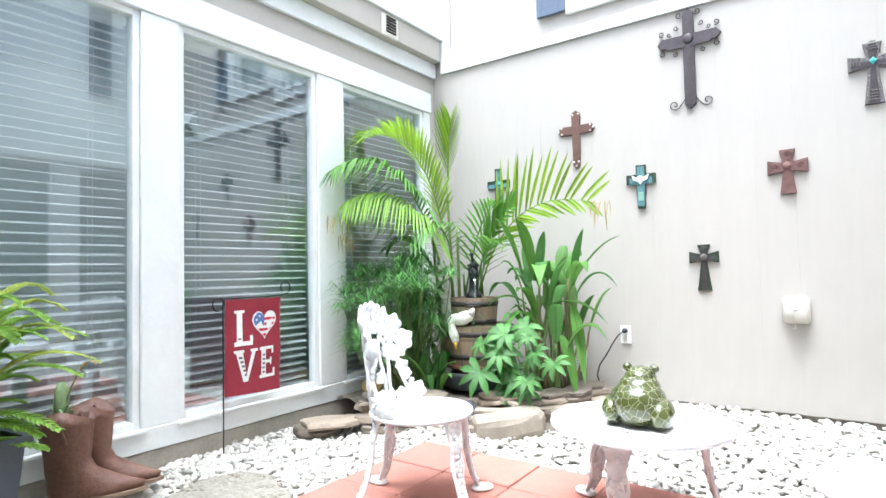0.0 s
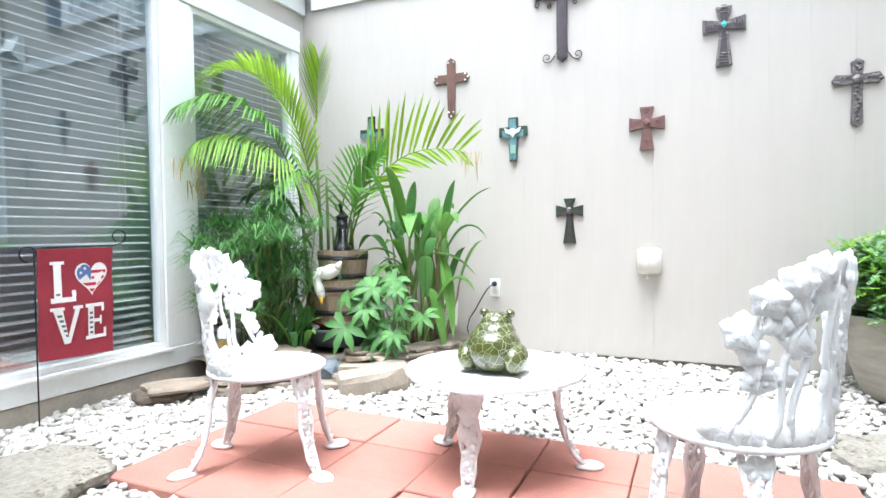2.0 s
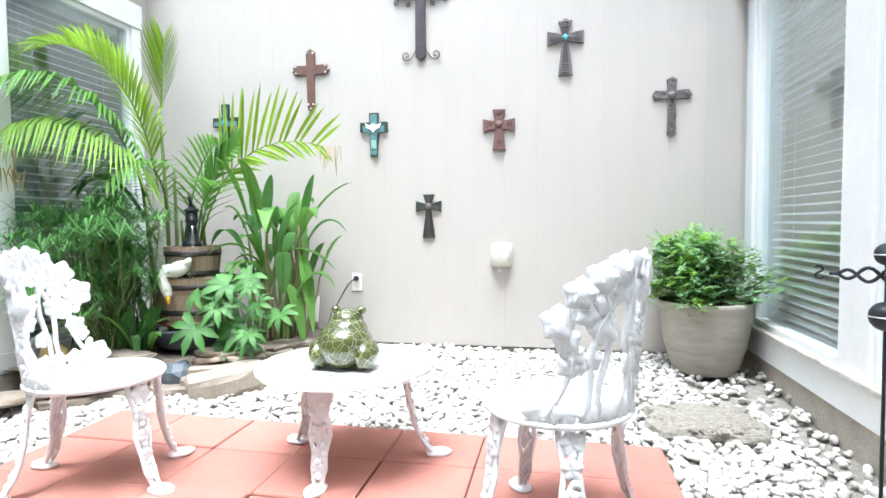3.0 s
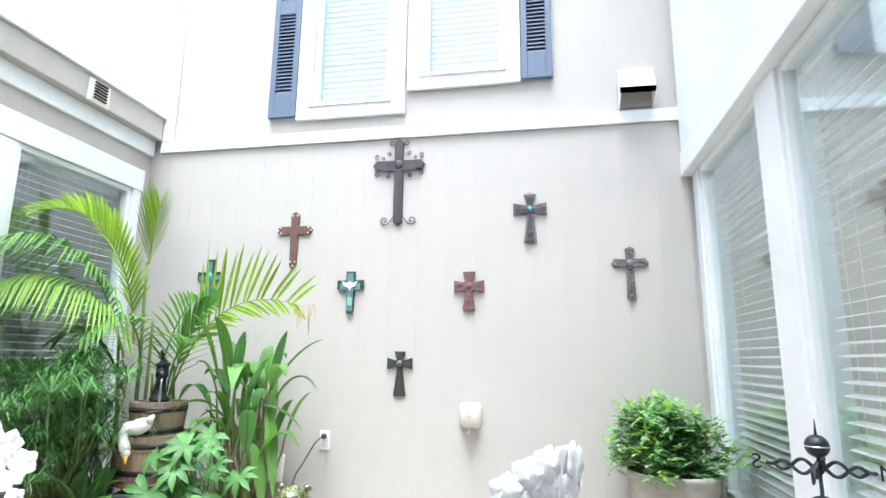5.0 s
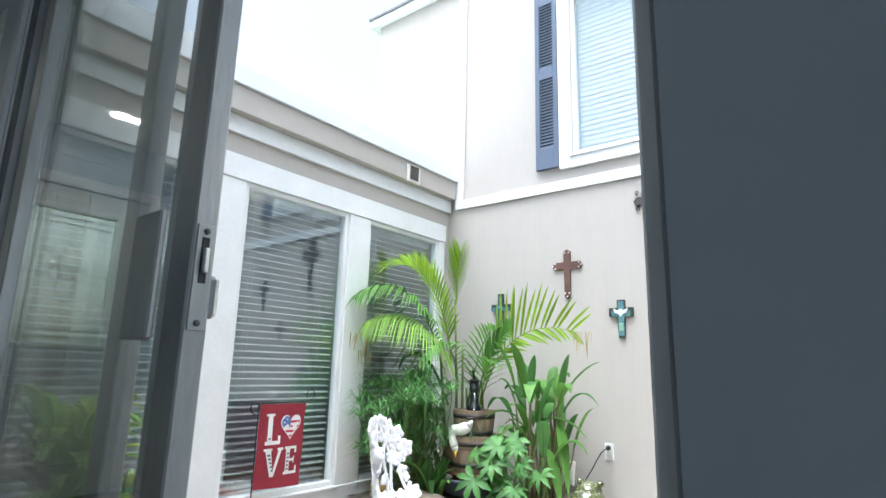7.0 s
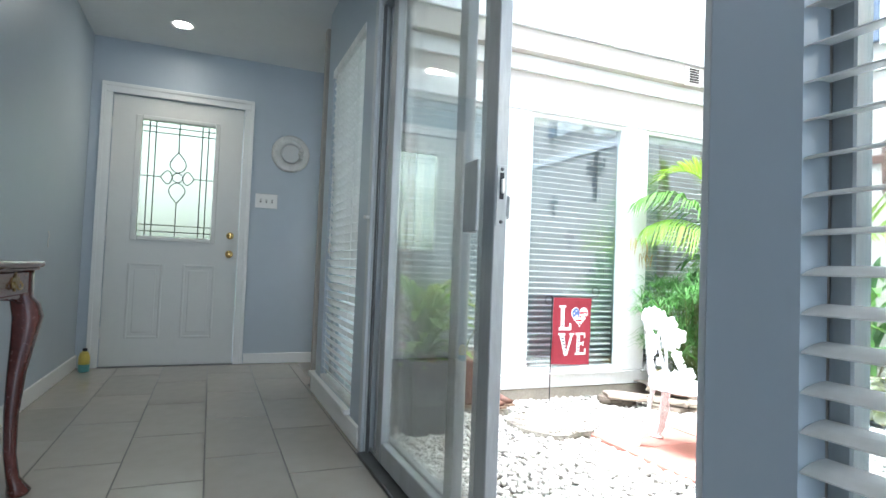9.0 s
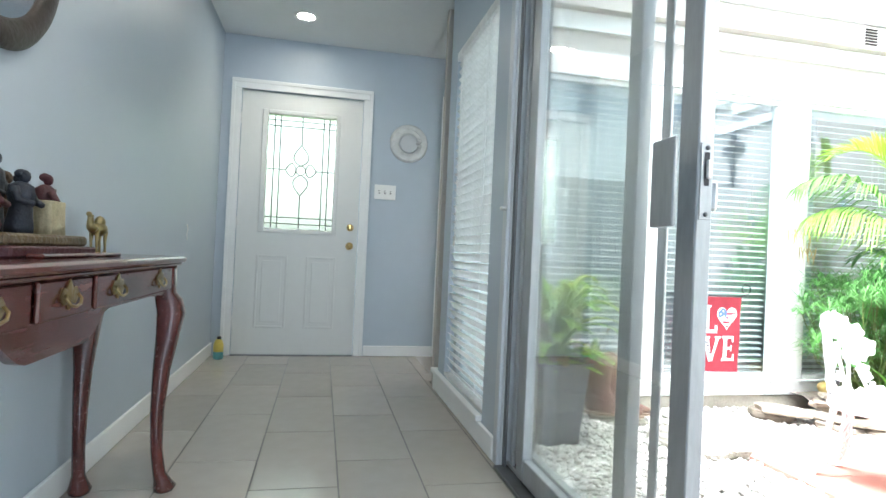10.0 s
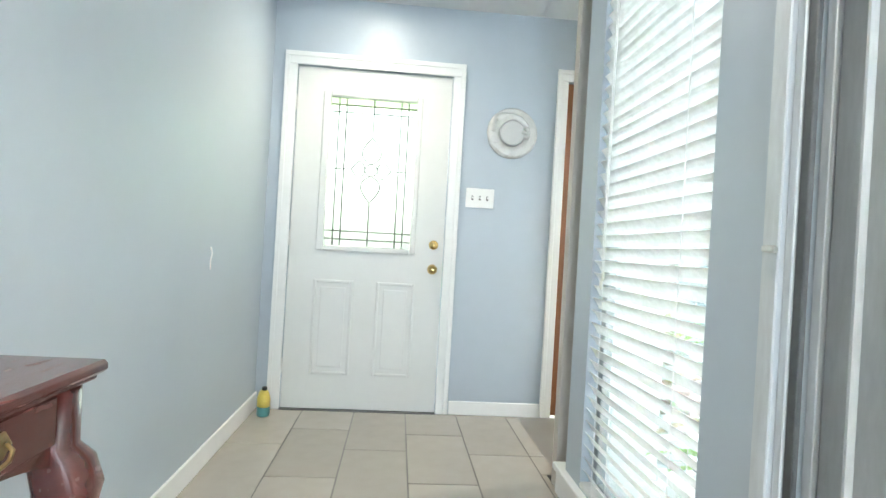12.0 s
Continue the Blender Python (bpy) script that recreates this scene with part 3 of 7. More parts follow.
for dims in ((DX, HS, 0.001, 5.0, HS + 0.013, 0.10), (DX, -0.385, 0.001, DX + 0.013, 0.184, 0.085)):
    structure(box_part("baseboard", dims, WHITEIN, bevel=0.004), "white painted baseboard along the hall wall", "baseboard")
structure(box_part("baseboard", (-2.43, -0.016, 0.001, -1.165, 0.0, 0.10), WHITEIN, bevel=0.004), "white painted baseboard under the blind window", "baseboard")
structure(box_part("sill_ledge", (-2.44, -0.03, 0.101, -1.372, 0.045, 0.129), WHITEIN, bevel=0.004), "white ledge under the blind window", "window sill")
structure(box_part("baseboard", (0.736, -0.016, 0.001, 5.0, 0.0, 0.10), WHITEIN, bevel=0.004), "white painted baseboard beside the patio door", "baseboard")
MS = pose(0, 0.07, 0, 0, 0, 180)
for k, w in enumerate((WB, EB)):
    window_unit("window_%d" % (k + 9), -w[1], w[2], -w[0], w[3], MS, "tall hall window onto the patio with a white blind", frame_mat=ALU, fw=0.03, d=0.018)
    blind(None, w[0] + 0.003, w[2] + 0.005, w[1] - 0.003, w[3] - 0.005, 0.022, pose(0, 0, 0), pitch=0.047, tilt=12 if w is EB else -56)
    bm = bmesh.new()
    z = 0.93
    tube(bm, [(w[0] + 0.12, -0.004, 2.0), (w[0] + 0.12, -0.006, z)], 0.0015, 5)
    tube(bm, [(w[0] + 0.135, -0.004, 2.0), (w[0] + 0.135, -0.006, z + 0.03)], 0.0015, 5)
    c = thing("blind_cord", "white pull cords hanging in front of a blind", "cord")
    part("cord", bm, PLATE, c)
    for dx, dz in ((0.12, 0), (0.135, 0.03)):
        bm = bmesh.new()
        lathe(bm, [(0.002, 0.03), (0.006, 0.02), (0.008, 0.0), (0.003, -0.008)], 8, pose(w[0] + dx, -0.006, z + dz - 0.02))
        part("tassel", bm, OFFWHITE, c, smooth=True)

# ---- sliding patio door ----
sdoor = structure(thing("door_1", "aluminium framed sliding glass patio door standing open", "sliding door"), "aluminium framed sliding glass patio door standing open", "sliding door")
for dims in ((SD[0] + 0.001, -0.012, 0.0, SD[0] + 0.05, 0.045, 2.06), (SD[0] + 0.051, 0.0, 0.0, SD[0] + 0.075, 0.094, 2.06), (SD[1] - 0.018, 0.002, 0, SD[1] - 0.001, 0.090, 2.06)):
    box_part("jamb", dims, ALUPALE, sdoor, 0.003)
for y in (0.004, 0.042, 0.078):
    box_part("jamb_rib", (SD[0] + 0.076, y, 0.0, SD[0] + 0.10, y + 0.012, 2.05), (ALUPALE if y > 0.03 else ALUDARK), sdoor, 0.002)
box_part("head", (SD[0] + 0.076, 0.0, 2.01, SD[1] - 0.021, 0.094, 2.059), ALU, sdoor, 0.003)
box_part("track", (SD[0] + 0.076, -0.03, 0.0, SD[1] - 0.021, 0.098, 0.016), ALUDARK, sdoor, 0.003)
for y in (0.028, 0.068):
    box_part("track_rail", (SD[0] + 0.077, y - 0.004, 0.017, SD[1] - 0.022, y + 0.004, 0.032), ALU, sdoor, 0.001)


def sash(x0, x1, y, st, parent_door):
    for a, b in ((x0, x0 + st), (x1 - st, x1)):
        s = box_part("stile", (a, y - 0.019, 0.033, b, y + 0.019, 2.008), ALU, parent_door, 0.003)
    for a, b in ((0.033, 0.115), (1.955, 2.008)):
        box_part("sash_rail", (x0 + st + 0.001, y - 0.016, a, x1 - st - 0.001, y + 0.016, b), ALU, parent_door, 0.003)
    b = bmesh.new()
    bx(b, x0 + st - 0.003, y - 0.003, 0.11, x1 - st + 0.003, y + 0.003, 1.96)
    p = part("pane", b, DOORGLASS, parent_door)
    p.visible_shadow = False


sash(-1.055, -0.25, 0.068, 0.06, sdoor)
sash(-0.93, 0.05, 0.026, 0.065, sdoor)
for xx in (-1.0, -0.21):
    box_part("screen_stile", (xx, 0.089, 0.017, xx + 0.035, 0.097, 2.008), ALU, sdoor, 0.003)
handle = box_part("pull_handle", (-0.052, -0.035, 0.93, 0.030, -0.024, 1.12), ALU, sdoor, 0.003, "worn aluminium pull plate")
box_part("flange", (-0.052, -0.0235, 0.93, -0.044, 0.0065, 1.12), ALU, handle, 0.002)
plate = box_part("latch_plate", (0.0505, 0.012, 0.945, 0.053, 0.040, 1.105), ALU, sdoor, 0.001)
box_part("latch_slot", (0.0532, 0.020, 1.015, 0.0542, 0.032, 1.085), BLACKIRON, plate, 0.0004)
box_part("latch_hook", (0.0544, 0.022, 1.03, 0.063, 0.030, 1.068), PEWTER, plate, 0.002)
for zz in (0.956, 1.094):
    bm = bmesh.new()
    tube(bm, [(0.0532, 0.026, zz), (0.0552, 0.026, zz)], 0.005, 10)
    part("screw", bm, ALUDARK, plate, smooth=True)
box_part("thumb_turn", (0.030, 0.0455, 0.965, 0.050, 0.060, 1.03), PEWTER, sdoor, 0.006)
latch = thing("door_stop", "small steel catch on the patio door frame", "latch", pose(-1.115, -0.014, 1.05))
bm = bmesh.new()
tube(bm, [(0, 0, 0), (0, -0.02, 0)], 0.008, 10)
part("knob", bm, PEWTER, latch, smooth=True)
box_part("arm", (-0.006, -0.026, -0.006, 0.028, -0.02, 0.006), PEWTER, latch, 0.002)

# ---- hall floor ----
bm = bmesh.new()
bx(bm, DX - 0.15, HS, -0.08, 5.0, 0.0, -0.003)
bx(bm, DX, 0.0, -0.08, LX - 0.135, 0.05, -0.003)
floor = structure(part("floor", bm, GROUT), "grey porcelain tiles with dark joints", "floor")

# ---- front door ----
fd = structure(thing("door_2", "white front door with leaded glass above two raised panels", "door"), "closed white front door with leaded glass above two raised panels", "door")
GL = (-1.205, -0.672, 0.995, 1.905)
bm = bmesh.new()
holed(bm, (FD[0] + 0.004, FD[1] - 0.004), (0.006, FD[3] - 0.004), (DX - 0.055, DX - 0.012), [GL], "x")
part("leaf", bm, DOORWHITE, fd)
for dims in ((GL[0] - 0.04, GL[2] - 0.03, GL[0] + 0.004, GL[3] + 0.03), (GL[1] - 0.004, GL[2] - 0.03, GL[1] + 0.03, GL[3] + 0.03), (GL[0] + 0.004, GL[3] - 0.004, GL[1] - 0.004, GL[3] + 0.03), (GL[0] + 0.004, GL[2] - 0.03, GL[1] - 0.004, GL[2] + 0.004)):
    box_part("glazing_bead", (DX - 0.06, dims[0], dims[1], DX - 0.002, dims[2], dims[3]), DOORWHITE, fd, 0.006)
b = bmesh.new()
bx(b, DX - 0.036, GL[0], GL[2], DX - 0.03, GL[1], GL[3])
p = part("pane", b, FROST2, fd, "textured clear glass")
p.visible_shadow = False


def came(pts, r=0.0044):
    b = bmesh.new()
    tube(b, [(DX - 0.027, y, z) for y, z in pts], r, 6)
    part("lead_line", b, LEADCAME, fd)


yc, zc = (GL[0] + GL[1]) / 2, 1.47
for y in (GL[0] + 0.055, GL[0] + 0.10, GL[1] - 0.055, GL[1] - 0.10):
    came([(y, GL[2]), (y, GL[3])])
for z in (GL[2] + 0.045, GL[2] + 0.095, GL[3] - 0.045, GL[3] - 0.09):
    came([(GL[0], z), (GL[1], z)])
came([(yc, GL[2]), (yc, zc - 0.20)])
came([(yc, zc + 0.20), (yc, GL[3])])
came([(GL[0], zc), (yc - 0.12, zc)])
came([(yc + 0.12, zc), (GL[1], zc)])
ring = [(yc + 0.037 * math.cos(a), zc + 0.037 * math.sin(a)) for a in np.linspace(0, 2 * math.pi, 17)]
came(ring)
for ux, uz, L, W in ((0, 1, 0.20, 0.058), (0, -1, 0.20, 0.058), (1, 0, 0.12, 0.052), (-1, 0, 0.12, 0.052)):
    for s in (-1, 1):
        came([(yc + ux * (0.037 + (L - 0.037) * k) + uz * s * W * math.sin(math.pi * k ** 0.75), zc + uz * (0.037 + (L - 0.037) * k) + ux * s * W * math.sin(math.pi * k ** 0.75)) for k in np.linspace(0, 1, 12)])
for a, b_ in ((-1.245, -1.005), (-0.865, -0.63)):
    z0, z1 = 0.215, 0.79
    for d in ((a, z0, a + 0.018, z1), (b_ - 0.018, z0, b_, z1), (a + 0.018, z1 - 0.018, b_ - 0.018, z1), (a + 0.018, z0, b_ - 0.018, z0 + 0.018)):
        box_part("panel_mould", (DX - 0.013, d[0], d[1], DX - 0.005, d[2], d[3]), DOORWHITE, fd, 0.004)
    box_part("raised_panel", (DX - 0.013, a + 0.045, z0 + 0.045, DX - 0.006, b_ - 0.045, z1 - 0.045), DOORWHITE, fd, 0.006)
for z, r in ((1.035, 0.029), (0.885, 0.031)):
    kn = bmesh.new()
    lathe(kn, [(r, 0), (r, 0.006), (r * 0.8, 0.012), (0.012, 0.014), (0.012, 0.028)], 20, pose(DX - 0.011, -0.53, z, 0, 90, 0), close=True)
    part("rosette", kn, BRASSNEW, fd, "polished brass", smooth=True)
    if z < 1:
        kn = bmesh.new()
        lathe(kn, [(0.012, 0.028), (0.02, 0.034), (0.028, 0.046), (0.026, 0.058), (0.015, 0.066)], 20, pose(DX - 0.011, -0.53, z, 0, 90, 0), close=True)
        part("knob", kn, BRASSNEW, fd, "polished brass", smooth=True)
    else:
        box_part("thumb_turn", (DX + 0.016, -0.535, z - 0.016, DX + 0.03, -0.525, z + 0.016), BRASSNEW, fd, 0.003)
for z in (0.26, 1.03, 1.85):
    box_part("hinge", (DX - 0.012, FD[0] - 0.006, z - 0.045, DX + 0.004, FD[0] + 0.004, z + 0.045), PEWTER, fd, 0.002)
structure(box_part("threshold", (DX - 0.15, FD[0], -0.003, DX + 0.02, FD[1], 0.004), ALUDARK, bevel=0.001), "dark metal door threshold", "threshold")


def casing(y0, y1, z1, w):
    """Moulded white casing round an opening of the front wall."""
    for s in ((y0 - w, 0, y0, z1), (y1, 0, y1 + w, z1), (y0 - w, z1, y1 + w, z1 + w)):
        structure(box_part("door_casing", (DX, s[0], s[1], DX + 0.014, s[2], s[3]), WHITEIN, bevel=0.004), "white moulded door casing", "trim")
    o = w * 0.62
    for s in ((y0 - w, 0.002, y0 - o, z1 + o), (y1 + o, 0.002, y1 + w, z1 + o), (y0 - w, z1 + o, y1 + w, z1 + w + 0.001)):
        structure(box_part("door_casing", (DX + 0.0145, s[0], s[1], DX + 0.022, s[2], s[3]), WHITEIN, bevel=0.003), "raised outer bead of a white door casing", "trim")


casing(FD[0], FD[1], FD[3], 0.075)
casing(CD[0], CD[1], CD[3], 0.07)
cd = structure(thing("door_3", "brown veneered closet door", "door"), "closed brown wood veneer closet door", "door")
box_part("leaf", (DX - 0.06, CD[0] + 0.004, 0.01, DX - 0.02, CD[1] - 0.004, CD[3] - 0.004), CLOSETWOOD, cd, 0.003)
kn = bmesh.new()
lathe(kn, [(0.026, 0), (0.026, 0.006), (0.011, 0.012), (0.011, 0.03), (0.024, 0.04), (0.024, 0.055), (0.01, 0.062)], 18, pose(DX - 0.019, 0.36, 0.94, 0, 90, 0), close=True)
part("knob", kn, PEWTER, cd, smooth=True)
# porch slab beyond the front door
structure(box_part("porch_slab", (-6.5, -3.5, -0.2, DX - 0.16, 1.5, -0.06), FOUND, bevel=0), "concrete front porch slab", "pavement")
# overhead slab, never in view, added to shade the porch and dim the door glass
structure(box_part("porch_roof", (-6.0, -3.5, 2.45, DX - 0.16, 1.5, 2.6), CEIL, bevel=0), "unseen white slab added to shade the front porch", "roof")

# ---- recessed ceiling lamps ----
LAMPGLOW = lamp_mat("lamp_glow", (1.0, 0.9, 0.74), 14)
for x, y, watts in ((-2.99, -0.93, 2.4), (-0.35, -0.85, 4), (-3.0, 1.55, 9)):
    la = thing("recessed_light", "round white recessed ceiling lamp, switched on", "ceiling light", pose(x, y, CZ), "recessed lamps")
    bm = bmesh.new()
    lathe(bm, [(0.058, 0.02), (0.060, -0.001), (0.068, -0.006), (0.085, -0.005), (0.088, 0.0)], 28)
    part("trim_ring", bm, PLATE, la, smooth=True)
    bm = bmesh.new()
    lathe(bm, [(0.001, -0.004), (0.03, -0.004), (0.056, 0.0)], 24)
    part("bulb", bm, LAMPGLOW, la, smooth=True)
    sp = new("recessed_lamp_light", bpy.data.lights.new("recessed_lamp_light", "SPOT"))
    sp.data.energy, sp.data.spot_size, sp.data.spot_blend, sp.data.color, sp.data.shadow_soft_size = watts, radians(125), 0.8, (1.0, 0.83, 0.62), 0.05
    sp.location = (x, y, CZ - 0.012)

# ceiling lamp of the side room, seen lit through its blinds
rl = thing("ceiling_lamp", "round frosted ceiling lamp, lit, in the side room", "ceiling light", pose(3.1, 2.2, 2.5))
bm = bmesh.new()
lathe(bm, [(0.16, 0.0), (0.165, -0.02), (0.15, -0.03)], 28)
part("rim", bm, BRASS, rl, smooth=True)
bm = bmesh.new()
lathe(bm, [(0.15, -0.028), (0.12, -0.075), (0.06, -0.098), (0.002, -0.104)], 28)
part("shade", bm, lamp_mat("frosted_shade_glow", (1.0, 0.86, 0.66), 12), rl, smooth=True)
pt = new("side_room_light", bpy.data.lights.new("side_room_light", "POINT"))
pt.data.energy, pt.data.color, pt.data.shadow_soft_size = 16, (1.0, 0.9, 0.76), 0.1
pt.location = (3.1, 2.2, 2.34)

# ---- white cast garden furniture ----
def vine_leaf(bm, m, s, t=0.010):
    """A flat five-lobed cast leaf in the local x, z plane, ribbed and slightly domed."""
    n = 30
    rings = []
    for k, y in ((0.86, t * 0.55), (1.0, 0.0), (0.9, -t * 0.5), (0.45, -t * 0.55)):
        ring = []
        for i in range(n):
            a = 2 * math.pi * i / n
            r = s * k * (0.88 + 0.11 * math.cos(5 * a) + 0.035 * math.cos(15 * a + 1))
            ring.append(bm.verts.new(m @ Vector((r * math.sin(a), y - (t * 0.25 * math.cos(5 * a) if k < 0.5 else 0), r * math.cos(a)))))
        rings.append(ring)
    for p, q in zip(rings, rings[1:]):
        for i in range(n):
            bm.faces.new((p[i], p[(i + 1) % n], q[(i + 1) % n], q[i]))
    for ring, y in ((rings[0], t * 0.5), (rings[-1], -t * 0.2)):
        c = bm.verts.new(m @ Vector((0, y, 0)))
        for i in range(n):
            bm.faces.new((ring[i], ring[(i + 1) % n], c))


def grapes(bm, m, s, rng):
    for k in range(7):
        p = Vector((rng.uniform(-1, 1) * s * 0.7, -0.004, -k * s * 0.3 + rng.uniform(-0.2, 0.2) * s))
        ball(bm, m @ p, s * 0.42, sub=1)


def cast_leg(parent, top, foot, rng, w=0.032):
    """A splayed leg of vine work from top to a flat leaf-shaped foot."""
    top, foot = Vector(top), Vector(foot)
    d = Vector((foot.x - top.x, foot.y - top.y, 0))
    out = d.normalized()
    side = Vector((-out.y, out.x, 0))
    h = top.z - foot.z
    line = [top + out * d.length * q + Vector((0, 0, -h * k)) for k, q in ((0, 0), (0.12, 0.12), (0.3, 0.22), (0.5, 0.30), (0.68, 0.42), (0.82, 0.60), (0.92, 0.80), (0.975, 0.97))]
    b = bmesh.new()
    for s in (-1, 1):
        ws = (w, w * 0.95, w * 0.55, w * 0.85, w * 0.5, w * 0.55, w * 0.35, w * 0.2)
        tube(b, [p + side * s * ws[i] for i, p in enumerate(line)], [0.0095, 0.009, 0.008, 0.008, 0.0075, 0.0075, 0.008, 0.009], 7)
    for i in range(1, 6):
        a, c = line[i], line[i + 1]
        tube(b, [a + side * w * 0.6, (a + c) / 2 + out * 0.004, c - side * w * 0.5], 0.006, 6)
        tube(b, [a - side * w * 0.6, (a + c) / 2 - out * 0.004, c + side * w * 0.5], 0.006, 6)
        base = Matrix((side.resized(4), (-out).resized(4), (0, 0, 1, 0), (0, 0, 0, 1))).transposed()
        vine_leaf(b, Matrix.Translation(a + out * 0.006) @ base @ Euler((0, rng.uniform(0, 6), 0)).to_matrix().to_4x4(), w * (1.25 - 0.13 * i))
        ball(b, (a + c) / 2 + side * rng.uniform(-0.5, 0.5) * w + out * 0.006, w * 0.36, sub=1)
    part("leg", b, WHITEIRON, parent, smooth=True)
    b = bmesh.new()
    ang = math.atan2(out.y, out.x)
    rings = []
    for z, k in ((0.0, 1.0), (0.008, 1.0), (0.017, 0.75), (0.021, 0.3)):
        ring = []
        for i in range(18):
            a = 2 * math.pi * i / 18
            r = 1 + 0.04 * math.cos(5 * a)
            v = Vector((0.05 * r * math.cos(a) * k, 0.034 * r * math.sin(a) * k, z))
            v.rotate(Euler((0, 0, ang)))
            ring.append(b.verts.new(foot + v + out * 0.012))
        rings.append(ring)
    for r, q in zip(rings, rings[1:]):
        for i in range(18):
            b.faces.new((r[i], r[(i + 1) % 18], q[(i + 1) % 18], q[i]))
    b.faces.new(rings[0][::-1])
    b.faces.new(rings[-1])
    part("foot", b, WHITEIRON, parent, smooth=True)


def pierced_disc(bm, r, z, t, holes, rim=0.012, scallop=0, seg=48):
    """A round plate with small openings and a turned-down edge."""
    rs = [0.0, 0.18, 0.34, 0.46, 0.58, 0.70, 0.82, 0.92, 1.0]
    top, bot = [], []
    for q in rs:
        for zz, store in ((z, top), (z - t, bot)):
            ring = []
            for i in range(seg):
                a = 2 * math.pi * i / seg
                k = r * q * (1 + (0.018 * abs(math.sin(scallop * a / 2)) if scallop and q > 0.9 else 0))
                sag = -0.004 * (1 - q * q) if q < 0.92 else 0.0
                ring.append(bm.verts.new((k * math.cos(a), k * math.sin(a), zz + sag)))
            store.append(ring)
    for j in range(len(rs) - 1):
        for i in range(seg):
            if (j, i) in holes:
                continue
            n = (i + 1) % seg
            for s, flip in ((top, False), (bot, True)):
                f = [s[j][i], s[j + 1][i], s[j + 1][n], s[j][n]]
                bm.faces.new(f[::-1] if flip else f)
    for i in range(seg):
        n = (i + 1) % seg
        bm.faces.new((top[-1][i], bot[-1][i], bot[-1][n], top[-1][n]))
    for j, i in holes:
        n = (i + 1) % seg
        for a, c in (((j, i), (j + 1, i)), ((j + 1, i), (j + 1, n)), ((j + 1, n), (j, n)), ((j, n), (j, i))):
            try:
                bm.faces.new((top[a[0]][a[1]], top[c[0]][c[1]], bot[c[0]][c[1]], bot[a[0]][a[1]]))
            except ValueError:
                pass
    bmesh.ops.remove_doubles(bm, verts=bm.verts, dist=0.0004)


def garden_chair(label, m, seed, feet):
    """White cast chair facing its local +x, seat 0.35 high."""
    rng = random.Random(seed)
    ch = thing("garden_chair", label, "chair", m, "white garden chairs")
    SH, R = 0.368, 0.203
    b = bmesh.new()
    holes = {(j, i) for j, st, off in ((3, 6, 1), (5, 4, 2), (6, 8, 0)) for i in range(off, 48, st)}
    pierced_disc(b, R, SH, 0.010, holes)
    part("seat", b, WHITEIRON, ch, smooth=False)
    b = bmesh.new()
    tube(b, [(R * math.cos(a), R * math.sin(a), SH - 0.010) for a in np.linspace(0, 2 * math.pi, 37)], 0.011, 8)
    part("seat_rim", b, WHITEIRON, ch, smooth=True)
    b = bmesh.new()
    span = radians(66)

    def at(u, z):
        """A place on the curved back: u from -1 to 1 across, z above the seat."""
        a = math.pi + u * span
        lean = R * 0.99 + 0.10 * z
        return Vector((lean * math.cos(a), lean * math.sin(a), SH + z)), a

    def place(u, z):
        p, a = at(u, z)
        n = Vector((math.cos(a), math.sin(a), 0.0))
        s = Vector((-n.y, n.x, 0))
        return Matrix.Translation(p) @ Matrix((s.resized(4), n.resized(4), (0, 0, 1, 0), (0, 0, 0, 1))).transposed()

    H = 0.392

    def arch(u):
        return H * math.sqrt(max(0.0, 1 - abs(u) ** 2.2)) * 0.92 + 0.03

    for u in np.linspace(-1, 1, 11):
        z = arch(u)
        vine_leaf(b, place(u, z) @ Euler((rng.uniform(-0.2, 0.2), rng.uniform(0, 6), rng.uniform(-0.15, 0.15))).to_matrix().to_4x4(), rng.uniform(0.044, 0.054), 0.012)
        vine_leaf(b, place(u * 0.9, z * 0.84) @ Euler((rng.uniform(-0.15, 0.15), rng.uniform(0, 6), 0)).to_matrix().to_4x4(), rng.uniform(0.032, 0.042), 0.012)
    for u0, u1 in ((-0.85, -0.6), (-0.6, -0.2), (-0.3, -0.35), (-0.1, 0.15), (0.12, -0.1), (0.32, 0.3), (0.6, 0.25), (0.86, 0.62)):
        pts = []
        for k in np.linspace(0, 1, 9):
            u = u0 + (u1 - u0) * k + 0.07 * math.sin(k * 7 + u0 * 9)
            pts.append(at(u, arch(u1) * k)[0])
        tube(b, pts, 0.0085, 7)
    for k in range(20):
        u = rng.uniform(-0.85, 0.85)
        z = arch(u) * rng.uniform(0.15, 0.72)
        if k % 3:
            vine_leaf(b, place(u, z) @ Euler((rng.uniform(-0.15, 0.15), rng.uniform(0, 6), 0)).to_matrix().to_4x4(), rng.uniform(0.030, 0.044), 0.011)
        else:
            grapes(b, place(u, z), 0.030, rng)
    for u in np.linspace(-0.95, 0.95, 9):
        vine_leaf(b, place(u, 0.022) @ Euler((0, rng.uniform(0, 6), 0)).to_matrix().to_4x4(), 0.034, 0.011)
    part("backrest", b, WHITEIRON, ch, "openwork of cast grape leaves", smooth=True)
    inv = m.inverted()
    for fx, fy in feet:
        f = inv @ Vector((fx, fy, PAVE))
        d = Vector((f.x, f.y, 0)).normalized()
        cast_leg(ch, (d.x * R * 0.86, d.y * R * 0.86, SH - 0.012), (f.x, f.y, f.z), rng)
    return ch


